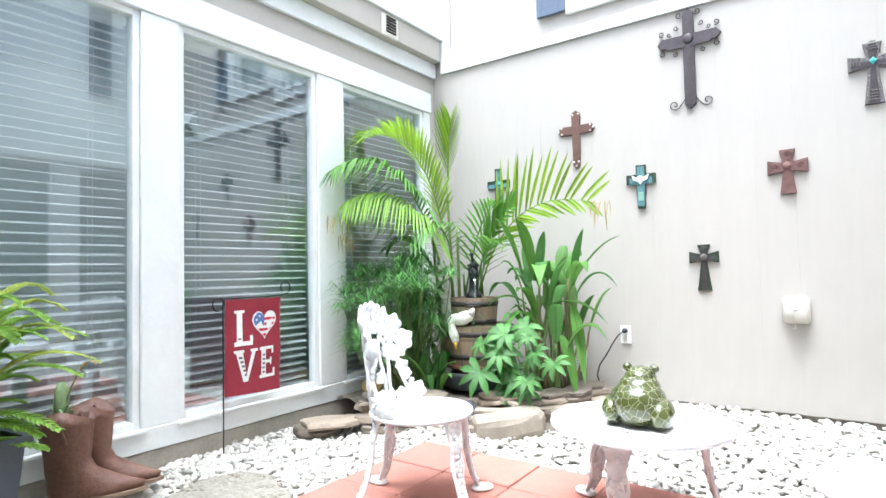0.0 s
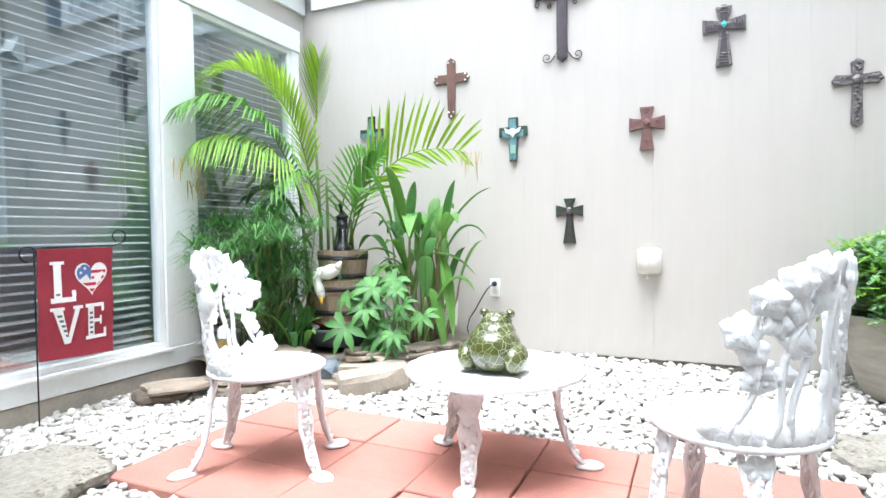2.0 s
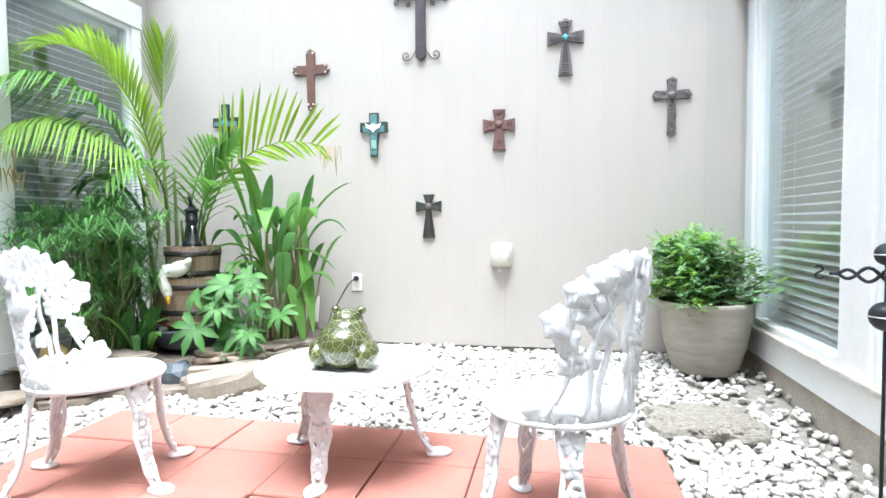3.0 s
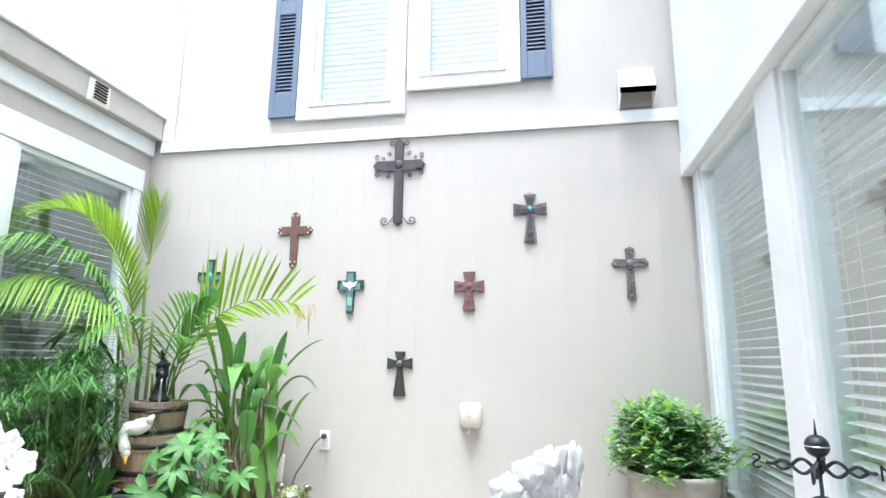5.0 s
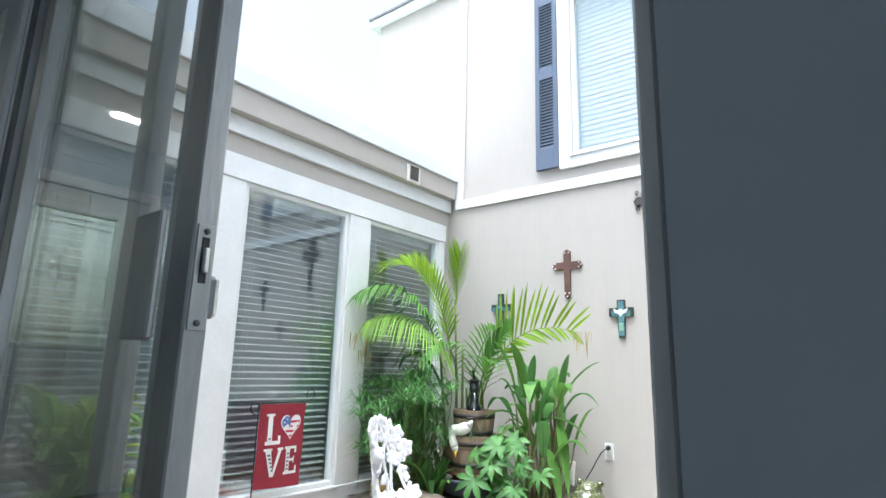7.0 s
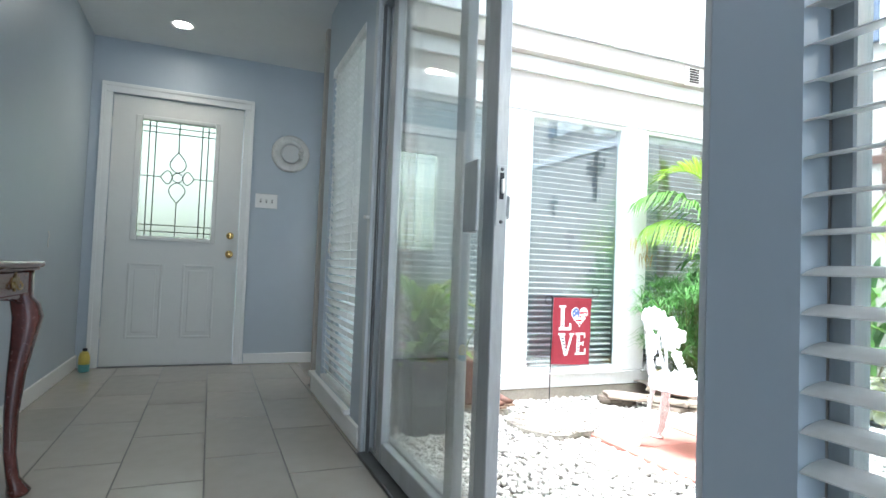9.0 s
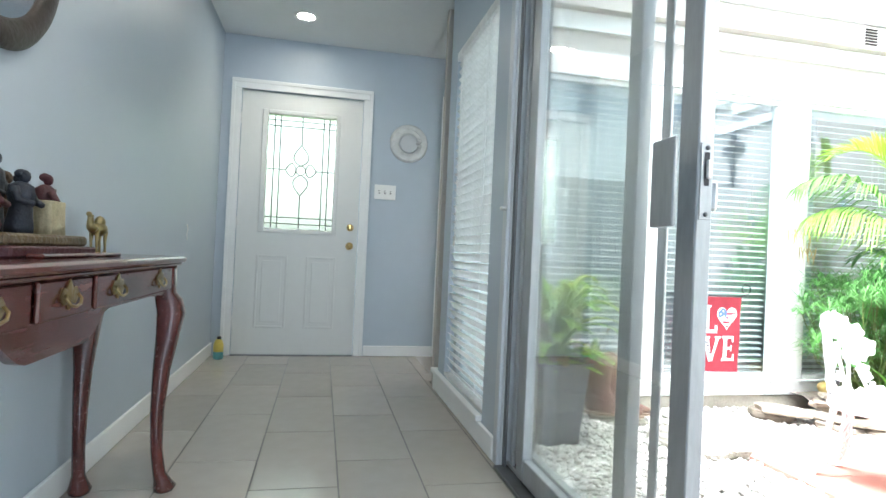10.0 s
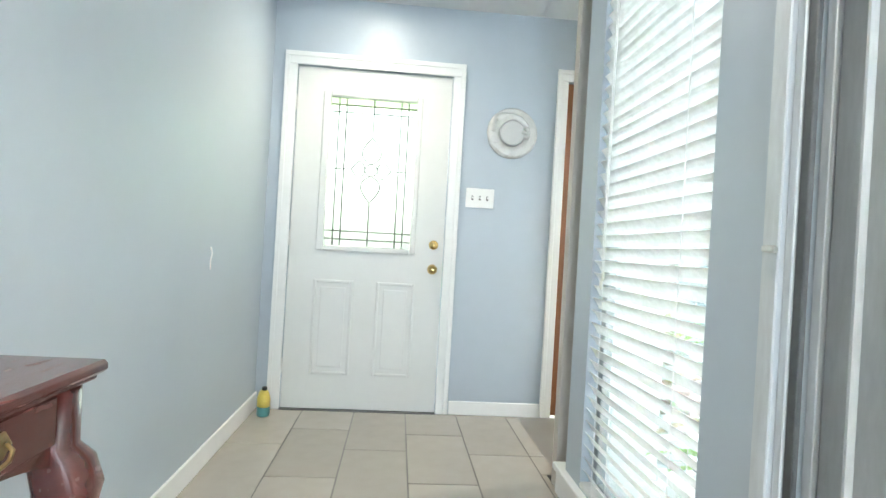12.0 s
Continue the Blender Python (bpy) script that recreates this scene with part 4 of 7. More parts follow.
CL = pose(-1.085, 1.885, PAVE, 0, 0, 20)
garden_chair("white cast metal chair with grape leaf back on red pavers", CL, 3, [(-1.265, 1.665), (-0.82, 1.835), (-0.945, 2.10), (-1.355, 1.925)])
CR = pose(0.462, 1.865, PAVE, 0, 0, 143)
garden_chair("white cast metal chair turned to face the small table", CR, 8, [(0.35, 2.06), (0.22, 1.72), (0.51, 1.595), (0.70, 1.985)])

tb = thing("garden_table", "round white cast metal table with a scalloped edge", "table", pose(-0.285, 2.155, PAVE))
bm = bmesh.new()
pierced_disc(bm, 0.315, 0.366, 0.012, {(3, i) for i in range(0, 64, 8)} | {(6, i) for i in range(4, 64, 8)}, scallop=16, seg=64)
part("tabletop", bm, WHITEIRON, tb)
bm = bmesh.new()
lathe(bm, [(0.16, 0.353), (0.165, 0.339), (0.160, 0.332)], 32)
part("apron_ring", bm, WHITEIRON, tb, smooth=True)
rngt = random.Random(5)
for fx, fy in ((-0.307, 1.93), (0.015, 2.28), (-0.55, 2.30)):
    f = Vector((fx + 0.285, fy - 2.155, 0))
    d = f.normalized()
    cast_leg(tb, (d.x * 0.19, d.y * 0.19, 0.352), (f.x, f.y, 0.0), rngt, 0.044)

# ---- glazed frog on the table ----
bm = bmesh.new()
ball(bm, (0, 0, 0.082), (0.092, 0.098, 0.085), sub=3)
ball(bm, (0, 0.015, 0.125), (0.070, 0.080, 0.062), sub=3)
ball(bm, (0.0, 0.03, 0.165), (0.052, 0.062, 0.042), sub=3)
for s in (-1, 1):
    ball(bm, (s * 0.045, 0.035, 0.197), 0.017, sub=2)
    ball(bm, (s * 0.078, -0.01, 0.052), (0.040, 0.070, 0.054), sub=3)
    ball(bm, (s * 0.05, 0.085, 0.045), (0.022, 0.024, 0.05), sub=2)
fm = mat("green_crackle_glaze", (0.065, 0.075, 0.014), 0.12, var=0.5, scale=18, bump=0.25, bscale=30, coat=1.0)
nt = fm.node_tree
vo, cr, mx = nt.nodes.new("ShaderNodeTexVoronoi"), nt.nodes.new("ShaderNodeMapRange"), nt.nodes.new("ShaderNodeMix")
vo.feature = "DISTANCE_TO_EDGE"
vo.inputs["Scale"].default_value = 42
cr.inputs["From Min"].default_value, cr.inputs["From Max"].default_value = 0.0, 0.04
mx.data_type = "RGBA"
pb = nt.nodes["Principled BSDF"]
src = pb.inputs["Base Color"].links[0].from_socket
co = nt.nodes.new("ShaderNodeTexCoord")
nt.links.new(co.outputs["Object"], vo.inputs["Vector"])
nt.links.new(vo.outputs["Distance"], cr.inputs["Value"])
nt.links.new(cr.outputs["Result"], mx.inputs[0])
mx.inputs[6].default_value = (0.40, 0.40, 0.26, 1)
nt.links.new(src, mx.inputs[7])
nt.links.new(mx.outputs[2], pb.inputs["Base Color"])
frog = part("frog_figurine", bm, fm, smooth=True)
frog.location = (-0.268, 2.10, PAVE + 0.364)
frog.scale = (1.06, 1.06, 1.0)
tagged(frog, "shiny green crackle glazed ceramic frog on the table", "figurine")

# ---- crosses on the back wall ----
def flared(h, w, up, t0, t1, tb_=None, pointed=0.0, n=1):
    """Outline of a cross: height h, width w, arms' height 'up' from the foot, width t0 at the middle and t1 at the ends."""
    tb_ = tb_ or t1
    a, e, p = t0 / 2, t1 / 2, pointed
    o = [(a, up - a), (w / 2, up - e)] + ([(w / 2 + p, up)] if p else []) + [(w / 2, up + e), (a, up + a), (e, h)] + ([(0, h + p)] if p else []) + [(-e, h), (-a, up + a), (-w / 2, up + e)] + ([(-w / 2 - p, up)] if p else []) + [(-w / 2, up - e), (-a, up - a), (-tb_ / 2, 0)] + ([(0, -p)] if p else []) + [(tb_ / 2, 0)]
    return o[::-1]


def ring_slab(bm, outline, t, cy):
    """Plate with straight fan from the crossing, safe for cross outlines."""
    f = [bm.verts.new((x, -t, z)) for x, z in outline]
    b = [bm.verts.new((x, 0, z)) for x, z in outline]
    k = len(outline)
    bm.faces.new(f)
    bm.faces.new(b[::-1])
    for i in range(k):
        j = (i + 1) % k
        bm.faces.new((f[j], f[i], b[i], b[j]))


def cross(label, x, z, outline, material, t=0.016, inset=None, inset_mat=None):
    c = thing("wall_cross", label, "cross", pose(x, BY - 0.001, z), "wall crosses")
    b = bmesh.new()
    ring_slab(b, outline, t, 0)
    part("body", b, material, c, bevel=0.003)
    if inset:
        b = bmesh.new()
        ring_slab(b, inset, 0.005, 0)
        o = part("relief", b, inset_mat or material, c, bevel=0.0015)
        o.location = (0, -t + 0.0005, 0)
    return c


def boss(c, x, z, r, material, t=0.016, name="boss", d=0.010):
    b = bmesh.new()
    lathe(b, [(r, 0), (r, 0.4 * d), (r * 0.75, 0.8 * d), (r * 0.2, d)], 16, pose(x, -t + 0.001, z, 90, 0, 0), close=True)
    return part(name, b, material, c, smooth=True)


def scroll(c, x, z, r, turn, material, start, rad=0.003):
    pts = [(x + r * (1 - k * 0.75) * math.cos(start + turn * k * 7.5), -0.008, z + r * (1 - k * 0.75) * math.sin(start + turn * k * 7.5)) for k in np.linspace(0, 1, 18)]
    b = bmesh.new()
    tube(b, pts, rad, 6)
    part("scroll", b, material, c, smooth=True)


IRON1 = mat("dark_bronze_cross", (0.075, 0.062, 0.066), 0.45, 0.5, var=0.3, scale=25, bump=0.35, bscale=80)
RUST = mat("rust_brown_cross", (0.16, 0.09, 0.07), 0.5, 0.4, var=0.25, scale=16, bump=0.25, bscale=60)
TURQ = mat("turquoise_glaze", (0.12, 0.24, 0.26), 0.25, var=0.4, scale=40, bump=0.2, coat=0.6)
STONE_RED = mat("carved_red_brown", (0.15, 0.075, 0.065), 0.6, var=0.35, scale=30, bump=0.6, bscale=60)
VERDI = mat("green_black_patina", (0.05, 0.065, 0.045), 0.4, 0.5, var=0.5, scale=14, bump=0.3, bscale=70, stain=0.7, stain_color=(0.04, 0.15, 0.09))
SILVERISH = mat("grey_cast_pewter", (0.15, 0.135, 0.13), 0.45, 0.5, var=0.4, scale=45, bump=0.7, bscale=90)
WHITEGLAZE = mat("white_glaze", (0.75, 0.78, 0.78), 0.25, var=0.08, scale=20, coat=0.5)

c = cross("large dark iron cross with curled scrollwork on siding", -0.413, 1.82, flared(0.60, 0.33, 0.425, 0.060, 0.068, pointed=0.03), IRON1, 0.022, flared(0.54, 0.27, 0.395, 0.030, 0.034), IRON1)
boss(c, 0, 0.425, 0.032, IRON1, 0.026)
for sx in (-1, 1):
    for x, z, r, st in ((0.055, 0.60, 0.022, 3.6), (0.075, 0.52, 0.018, 3.4), (0.165, 0.50, 0.020, 4.2), (0.168, 0.365, 0.022, 1.2), (0.085, 0.345, 0.017, 1.8), (0.12, 0.485, 0.015, 3.5), (0.10, 0.012, 0.034, 3.9)):
        scroll(c, sx * x, z, r, sx, IRON1, st if sx > 0 else math.pi - st, 0.0032)
    b = bmesh.new()
    tube(b, [(sx * 0.03, -0.006, 0.09), (sx * 0.035, -0.006, 0.04), (sx * 0.06, -0.006, 0.005), (sx * 0.075, -0.006, -0.012)], 0.0032, 6)
    part("scroll", b, IRON1, c, smooth=True)
c = cross("rust brown metal cross with rounded tips and studs", -1.196, 1.517, flared(0.386, 0.235, 0.265, 0.054, 0.066, 0.052, pointed=0.022), RUST, 0.016)
for x, z in ((0.108, 0.287), (0.108, 0.243), (0.13, 0.265), (-0.108, 0.287), (-0.108, 0.243), (-0.13, 0.265), (0.02, 0.376), (-0.02, 0.376), (0, 0.0), (0.018, 0.03), (-0.018, 0.03)):
    boss(c, x, z, 0.007, PEWTER, 0.017, "stud", 0.005)
c = cross("turquoise and white ceramic cross with a dove", -0.745, 1.182, flared(0.285, 0.195, 0.19, 0.058, 0.066, 0.052), VERDI, 0.018, flared(0.272, 0.15, 0.176, 0.046, 0.046), TURQ)
b = bmesh.new()
slab(b, [(-0.058, 0.216), (-0.026, 0.198), (0, 0.212), (0.026, 0.198), (0.058, 0.216), (0.046, 0.182), (0.016, 0.17), (0.0, 0.148), (-0.016, 0.17), (-0.046, 0.182)][::-1], 0.012, pose(0, -0.026, 0), 0.004)
part("dove", b, WHITEGLAZE, c)
box_part("tile", (-0.018, -0.026, 0.04, 0.018, -0.0181, 0.10), mat("pale_green_glaze", (0.25, 0.42, 0.33), 0.3, coat=0.5), c, 0.003)
for x in (-0.018, 0, 0.018):
    box_part("notch", (x - 0.005, -0.024, -0.012, x + 0.005, -0.002, 0.008), VERDI, c, 0.002)
c = cross("carved red brown stone cross with flared arms", 0.102, 1.189, flared(0.262, 0.205, 0.160, 0.045, 0.085), STONE_RED, 0.018, flared(0.245, 0.165, 0.15, 0.022, 0.05), STONE_RED)
boss(c, 0, 0.165, 0.024, STONE_RED, 0.021)
for x, z in ((0.065, 0.165), (-0.065, 0.165), (0, 0.235), (0, 0.055)):
    scroll(c, x, z, 0.016, 1, STONE_RED, 0, 0.004)
    c.children[-1].location = (0, -0.014, 0)
c = cross("green and black flared metal cross with medallion", -0.371, 0.618, flared(0.293, 0.175, 0.212, 0.026, 0.078, 0.085), VERDI, 0.014, flared(0.268, 0.14, 0.20, 0.014, 0.03), IRON1)
boss(c, 0, 0.212, 0.022, SILVERISH, 0.017, "medallion")
c = cross("grey cast cross with turquoise centre stone", 0.522, 1.643, flared(0.34, 0.225, 0.235, 0.036, 0.088, 0.09), SILVERISH, 0.016, flared(0.315, 0.19, 0.22, 0.018, 0.05), IRON1)
b = bmesh.new()
slab(b, [(0.017, 0.235), (0, 0.257), (-0.017, 0.235), (0, 0.213)], 0.010, pose(0, -0.024, 0), 0.006)
part("stone", b, mat("turquoise_stone", (0.12, 0.50, 0.48), 0.2, var=0.3, scale=60, coat=0.5), c)
for k in range(4):
    for x0, z0 in ((0, 0.30 + 0.014 * k), (0, 0.02 + 0.016 * k)):
        box_part("bar", (x0 - 0.024 + 0.003 * k, -0.024, z0, x0 + 0.024 - 0.003 * k, -0.0165, z0 + 0.006), SILVERISH, c, 0.002)
    for s in (-1, 1):
        box_part("bar", (s * (0.06 + 0.013 * k) - 0.003, -0.024, 0.222, s * (0.06 + 0.013 * k) + 0.003, -0.0165, 0.268), SILVERISH, c, 0.002)
c = cross("ornate pewter cross with star medallion and studs", 1.158, 1.254, flared(0.328, 0.195, 0.235, 0.040, 0.062, 0.055, pointed=0.018), SILVERISH, 0.015)
boss(c, 0, 0.232, 0.025, SILVERISH, 0.017, "medallion")
rngc = random.Random(2)
for x, z in [(0, 0.02 + 0.022 * k) for k in range(9)] + [(s * (0.045 + 0.018 * k), 0.235 + rngc.uniform(-0.016, 0.016)) for s in (-1, 1) for k in range(4)] + [(0.012, 0.29), (-0.012, 0.30), (0, 0.325)]:
    boss(c, x + rngc.uniform(-0.012, 0.012), z, rngc.uniform(0.006, 0.012), SILVERISH, 0.016, "stud", 0.006)
c = cross("small turquoise painted cross behind palm leaves", -1.855, 1.22, flared(0.36, 0.20, 0.235, 0.050, 0.062), VERDI, 0.014, flared(0.34, 0.18, 0.22, 0.03, 0.035), TURQ)
boss(c, 0, 0.235, 0.024, mat("sky_blue_glaze", (0.10, 0.38, 0.55), 0.2, coat=0.5), 0.018)

# ---- small fittings on the back wall ----
ou = thing("outlet", "white outdoor power outlet with a black plug", "outlet", pose(-0.885, BY, 0.315))
box_part("plate", (-0.036, -0.008, -0.062, 0.036, -0.0005, 0.062), PLATE, ou, 0.003)
for z in (0.028, -0.028):
    bm = bmesh.new()
    lathe(bm, [(0.018, 0.0), (0.018, 0.004), (0.015, 0.005)], 16, pose(0, -0.008, z, 90, 0, 0), close=True)
    part("socket", bm, OFFWHITE, ou)
pc = thing("power_cord", "black plug and cord running down to the fountain", "cord")
bm = bmesh.new()
lathe(bm, [(0.017, 0), (0.019, 0.02), (0.012, 0.034), (0.006, 0.045)], 12, pose(-0.885, BY - 0.012, 0.343, 90, 0, 0), close=True)
part("plug", bm, BLACKIRON, pc, smooth=True)
bm = bmesh.new()
tube(bm, [(-0.885, BY - 0.055, 0.343), (-0.92, BY - 0.075, 0.31), (-0.96, BY - 0.07, 0.25), (-1.01, BY - 0.055, 0.17), (-1.06, BY - 0.05, 0.10), (-1.075, BY - 0.06, 0.03), (-1.05, BY - 0.07, -0.03), (-1.045, BY - 0.08, -0.09), (-1.10, BY - 0.1, -0.115)], 0.0045, 8)
part("cord", bm, BLACKIRON, pc, smooth=True)
hb = thing("hose_bib_cover", "white insulated tap cover on the siding", "tap cover", pose(0.115, BY, 0.505))
bm = bmesh.new()
for vs in (bx(bm, -0.075, -0.085, -0.085, 0.075, 0.0, 0.085),):
    for v in vs:
        if v.co.y < -0.05:
            v.co.x *= 0.66
            v.co.z = v.co.z * 0.66 + 0.012
part("shell", bm, OFFWHITE, hb, bevel=0.016, smooth=True)
boss(hb, 0.0, 0.005, 0.012, PEWTER, 0.084, "screw", 0.006)
bm = bmesh.new()
tube(bm, [(0, -0.09, 0.0), (-0.004, -0.092, -0.05), (-0.006, -0.088, -0.098)], 0.002, 6)
tube(bm, [(-0.018, -0.088, -0.098), (0.008, -0.088, -0.098)], 0.002, 6)
part("hook", bm, PEWTER, hb)
sg = thing("garden_plaque", "small white plaque with grey lettering leaning on the wall", "plaque", pose(-1.24, BY - 0.035, 0.035, -10, 0, 0))
box_part("slab", (-0.075, -0.012, 0, 0.075, 0.012, 0.18), OFFWHITE, sg, 0.006)
for k in range(6):
    box_part("line", (-0.05 + 0.004 * (k % 2), -0.0135, 0.035 + 0.02 * k, 0.05 - 0.006 * (k % 3), -0.0122, 0.041 + 0.02 * k), mat("grey_text", (0.4, 0.39, 0.36), 0.8), sg, 0)
hv = thing("vent_hood", "white metal dryer vent hood on the siding", "vent", pose(1.255, BY, 2.56))
bm = bmesh.new()
prof = [(0, 0.27), (-0.05, 0.27), (-0.13, 0.10), (-0.13, 0.06)]
for sx in (-0.115, 0.108):
    pts = [(y, z) for y, z in prof] + [(0, 0.0)]
    f = [bm.verts.new((sx, y, z)) for y, z in pts]
    g2 = [bm.verts.new((sx + 0.007, y, z)) for y, z in pts]
    bm.faces.new(f)
    bm.faces.new(g2[::-1])
    for i in range(len(pts)):
        j = (i + 1) % len(pts)
        bm.faces.new((f[i], f[j], g2[j], g2[i]))
for (y0, z0), (y1, z1) in zip(prof, prof[1:]):
    vs = [bm.verts.new((x, y, z + d)) for x in (-0.115, 0.115) for y, z in ((y0, z0), (y1, z1)) for d in (0, 0.005)]
    for q in ((0, 1, 3, 2), (4, 6, 7, 5), (0, 4, 5, 1), (2, 3, 7, 6), (0, 2, 6, 4), (1, 5, 7, 3)):
        bm.faces.new([vs[i] for i in q])
part("hood", bm, TRIM, hv)
box_part("flap", (-0.10, -0.012, 0.01, 0.10, -0.001, 0.2), FOUND, hv, 0.002)

# ---- lantern on the right wall ----
LY, LZ = 1.72, 1.965
lt = thing("wall_lantern", "black outdoor wall lantern with small square panes, lit", "lantern", pose(1.342, LY, LZ) @ Matrix.Scale(0.93, 4))
w0, w1, zb, zt = 0.044, 0.060, -0.075, 0.065
for i in range(4):
    R4 = Matrix.Rotation(i * math.pi / 2, 4, "Z")
    b = bmesh.new()
    tube(b, [R4 @ Vector((w0, w0, zb)), R4 @ Vector((w1, w1, zt))], 0.007, 6)
    tube(b, [R4 @ Vector((w0, -w0, zb)), R4 @ Vector((w0, w0, zb))], 0.008, 6)
    tube(b, [R4 @ Vector((w1, -w1, zt)), R4 @ Vector((w1, w1, zt))], 0.008, 6)
    part("post", b, BLACKIRON, lt)
    b = bmesh.new()
    for k in (1, 2):
        q = k / 3
        a = w0 + (w1 - w0) * q
        tube(b, [R4 @ Vector((a, -a, zb + (zt - zb) * q)), R4 @ Vector((a, a, zb + (zt - zb) * q))], 0.0035, 5)
        u = -1 + 2 * q
        tube(b, [R4 @ Vector((w0, w0 * u, zb)), R4 @ Vector((w1, w1 * u, zt))], 0.0035, 5)
    part("glazing_bar", b, BLACKIRON, lt)
    b = bmesh.new()
    vs = [b.verts.new(R4 @ Vector(p)) for p in ((w0 - 0.003, -w0, zb), (w0 - 0.003, w0, zb), (w1 - 0.003, w1, zt), (w1 - 0.003, -w1, zt))]
    b.faces.new(vs)
    p = part("pane", b, GLASS, lt)
    p.visible_shadow = False
bm = bmesh.new()
lathe(bm, [(0.118, 0.058), (0.118, 0.064), (0.055, 0.10), (0.036, 0.112), (0.026, 0.135), (0.010, 0.20)], 4, pose(0, 0, 0, 0, 0, 45), close=True)
part("roof", bm, BLACKIRON, lt)
bm = bmesh.new()
tube(bm, [(0, 0, 0.20), (0.02, 0, 0.25), (0.08, 0, 0.27), (0.14, 0, 0.24), (0.187, 0, 0.20)], 0.008, 8)
tube(bm, [(-0.04, 0, 0.19), (-0.06, 0, 0.21), (-0.05, 0, 0.235), (0.0, 0, 0.235)], 0.005, 6)
part("arm", bm, BLACKIRON, lt, smooth=True)
bm = bmesh.new()
lathe(bm, [(0.062, 0), (0.062, 0.008), (0.045, 0.016), (0.02, 0.02)], 24, pose(0.188, 0, 0.17, 0, -90, 0), close=True)
part("backplate", bm, BLACKIRON, lt, smooth=True)
bm = bmesh.new()
ball(bm, (0, 0, 0.0), (0.016, 0.016, 0.026))
part("bulb", bm, lamp_mat("lantern_bulb", (1.0, 0.85, 0.6), 6), lt, smooth=True)

# ---- weather vane stake ----
VX, VY = 1.42, 2.13
wv = thing("garden_weather_vane", "black iron garden stake with balls and compass letters", "garden stake", pose(VX, VY, GRAV))
bm = bmesh.new()
tube(bm, [(0, 0, -0.02), (0, 0, 0.80)], 0.0055, 8)
tube(bm, [(0, 0, 0.80), (0, 0, 0.865)], [0.0055, 0.001], 8)
part("rod", bm, BLACKIRON, wv, smooth=True)
for z, r in ((0.785, 0.034), (0.60, 0.044)):
    bm = bmesh.new()
    ball(bm, (0, 0, z), r, sub=3)
    part("ball", bm, BLACKIRON, wv, smooth=True)
    bm = bmesh.new()
    lathe(bm, [(r * 0.99, z - 0.002), (r * 1.06, z), (r * 0.99, z + 0.002)], 28)
    part("seam", bm, PEWTER, wv, smooth=True)
for i, ch in enumerate("NESW"):
    a = i * math.pi / 2 - 0.48
    M = Matrix.Translation((0, 0, 0.722)) @ Matrix.Scale(0.76, 4) @ Matrix.Rotation(a, 4, "Z")
    bm = bmesh.new()
    for s in (-1, 1):
        tube(bm, [M @ Vector((x, 0, s * (0.028 * math.sin(math.pi * (x - 0.02) / 0.075) if x < 0.095 else 0.018 * math.sin(math.pi * (x - 0.095) / 0.06)))) for x in np.linspace(0.0, 0.155, 18)], 0.0055, 6)
    tube(bm, [M @ Vector((0.155, 0, 0)), M @ Vector((0.185, 0, 0))], 0.0055, 6)
    part("arm", bm, BLACKIRON, wv, smooth=True)
    cu = bpy.data.curves.new("letter", "FONT")
    cu.body, cu.size, cu.extrude, cu.align_x, cu.align_y = ch, 0.085, 0.004, "CENTER", "CENTER"
    lo = new("letter", cu)
    lo.data.materials.append(BLACKIRON)
    lo.parent = wv
    lo.matrix_basis = M @ pose(0.22, 0, 0, 90, 0, 0)

# ---- leaves and plants ----
def blade(bm, pts, widths, cup=0.0, up=Vector((0, 0, 1))):
    """A leaf strip along pts, three verts across, creased by cup."""
    pts = [Vector(p) for p in pts]
    rows = []
    for i, p in enumerate(pts):
        d = (pts[min(i + 1, len(pts) - 1)] - pts[max(i - 1, 0)]).normalized()
        s = d.cross(up)
        if s.length < 0.05:
            s = d.cross(Vector((1, 0, 0)))
        s.normalize()
        n = s.cross(d)
        w = widths[i]
        rows.append((bm.verts.new(p - s * w + n * w * cup), bm.verts.new(p), bm.verts.new(p + s * w + n * w * cup)))
    for a, b in zip(rows, rows[1:]):
        bm.faces.new((a[0], a[1], b[1], b[0]))
        bm.faces.new((a[1], a[2], b[2], b[1]))


def bez(a, b, c, d, n):
    a, b, c, d = map(Vector, (a, b, c, d))
    return [a * (1 - t) ** 3 + b * 3 * t * (1 - t) ** 2 + c * 3 * t * t * (1 - t) + d * t ** 3 for t in np.linspace(0, 1, n).tolist()]


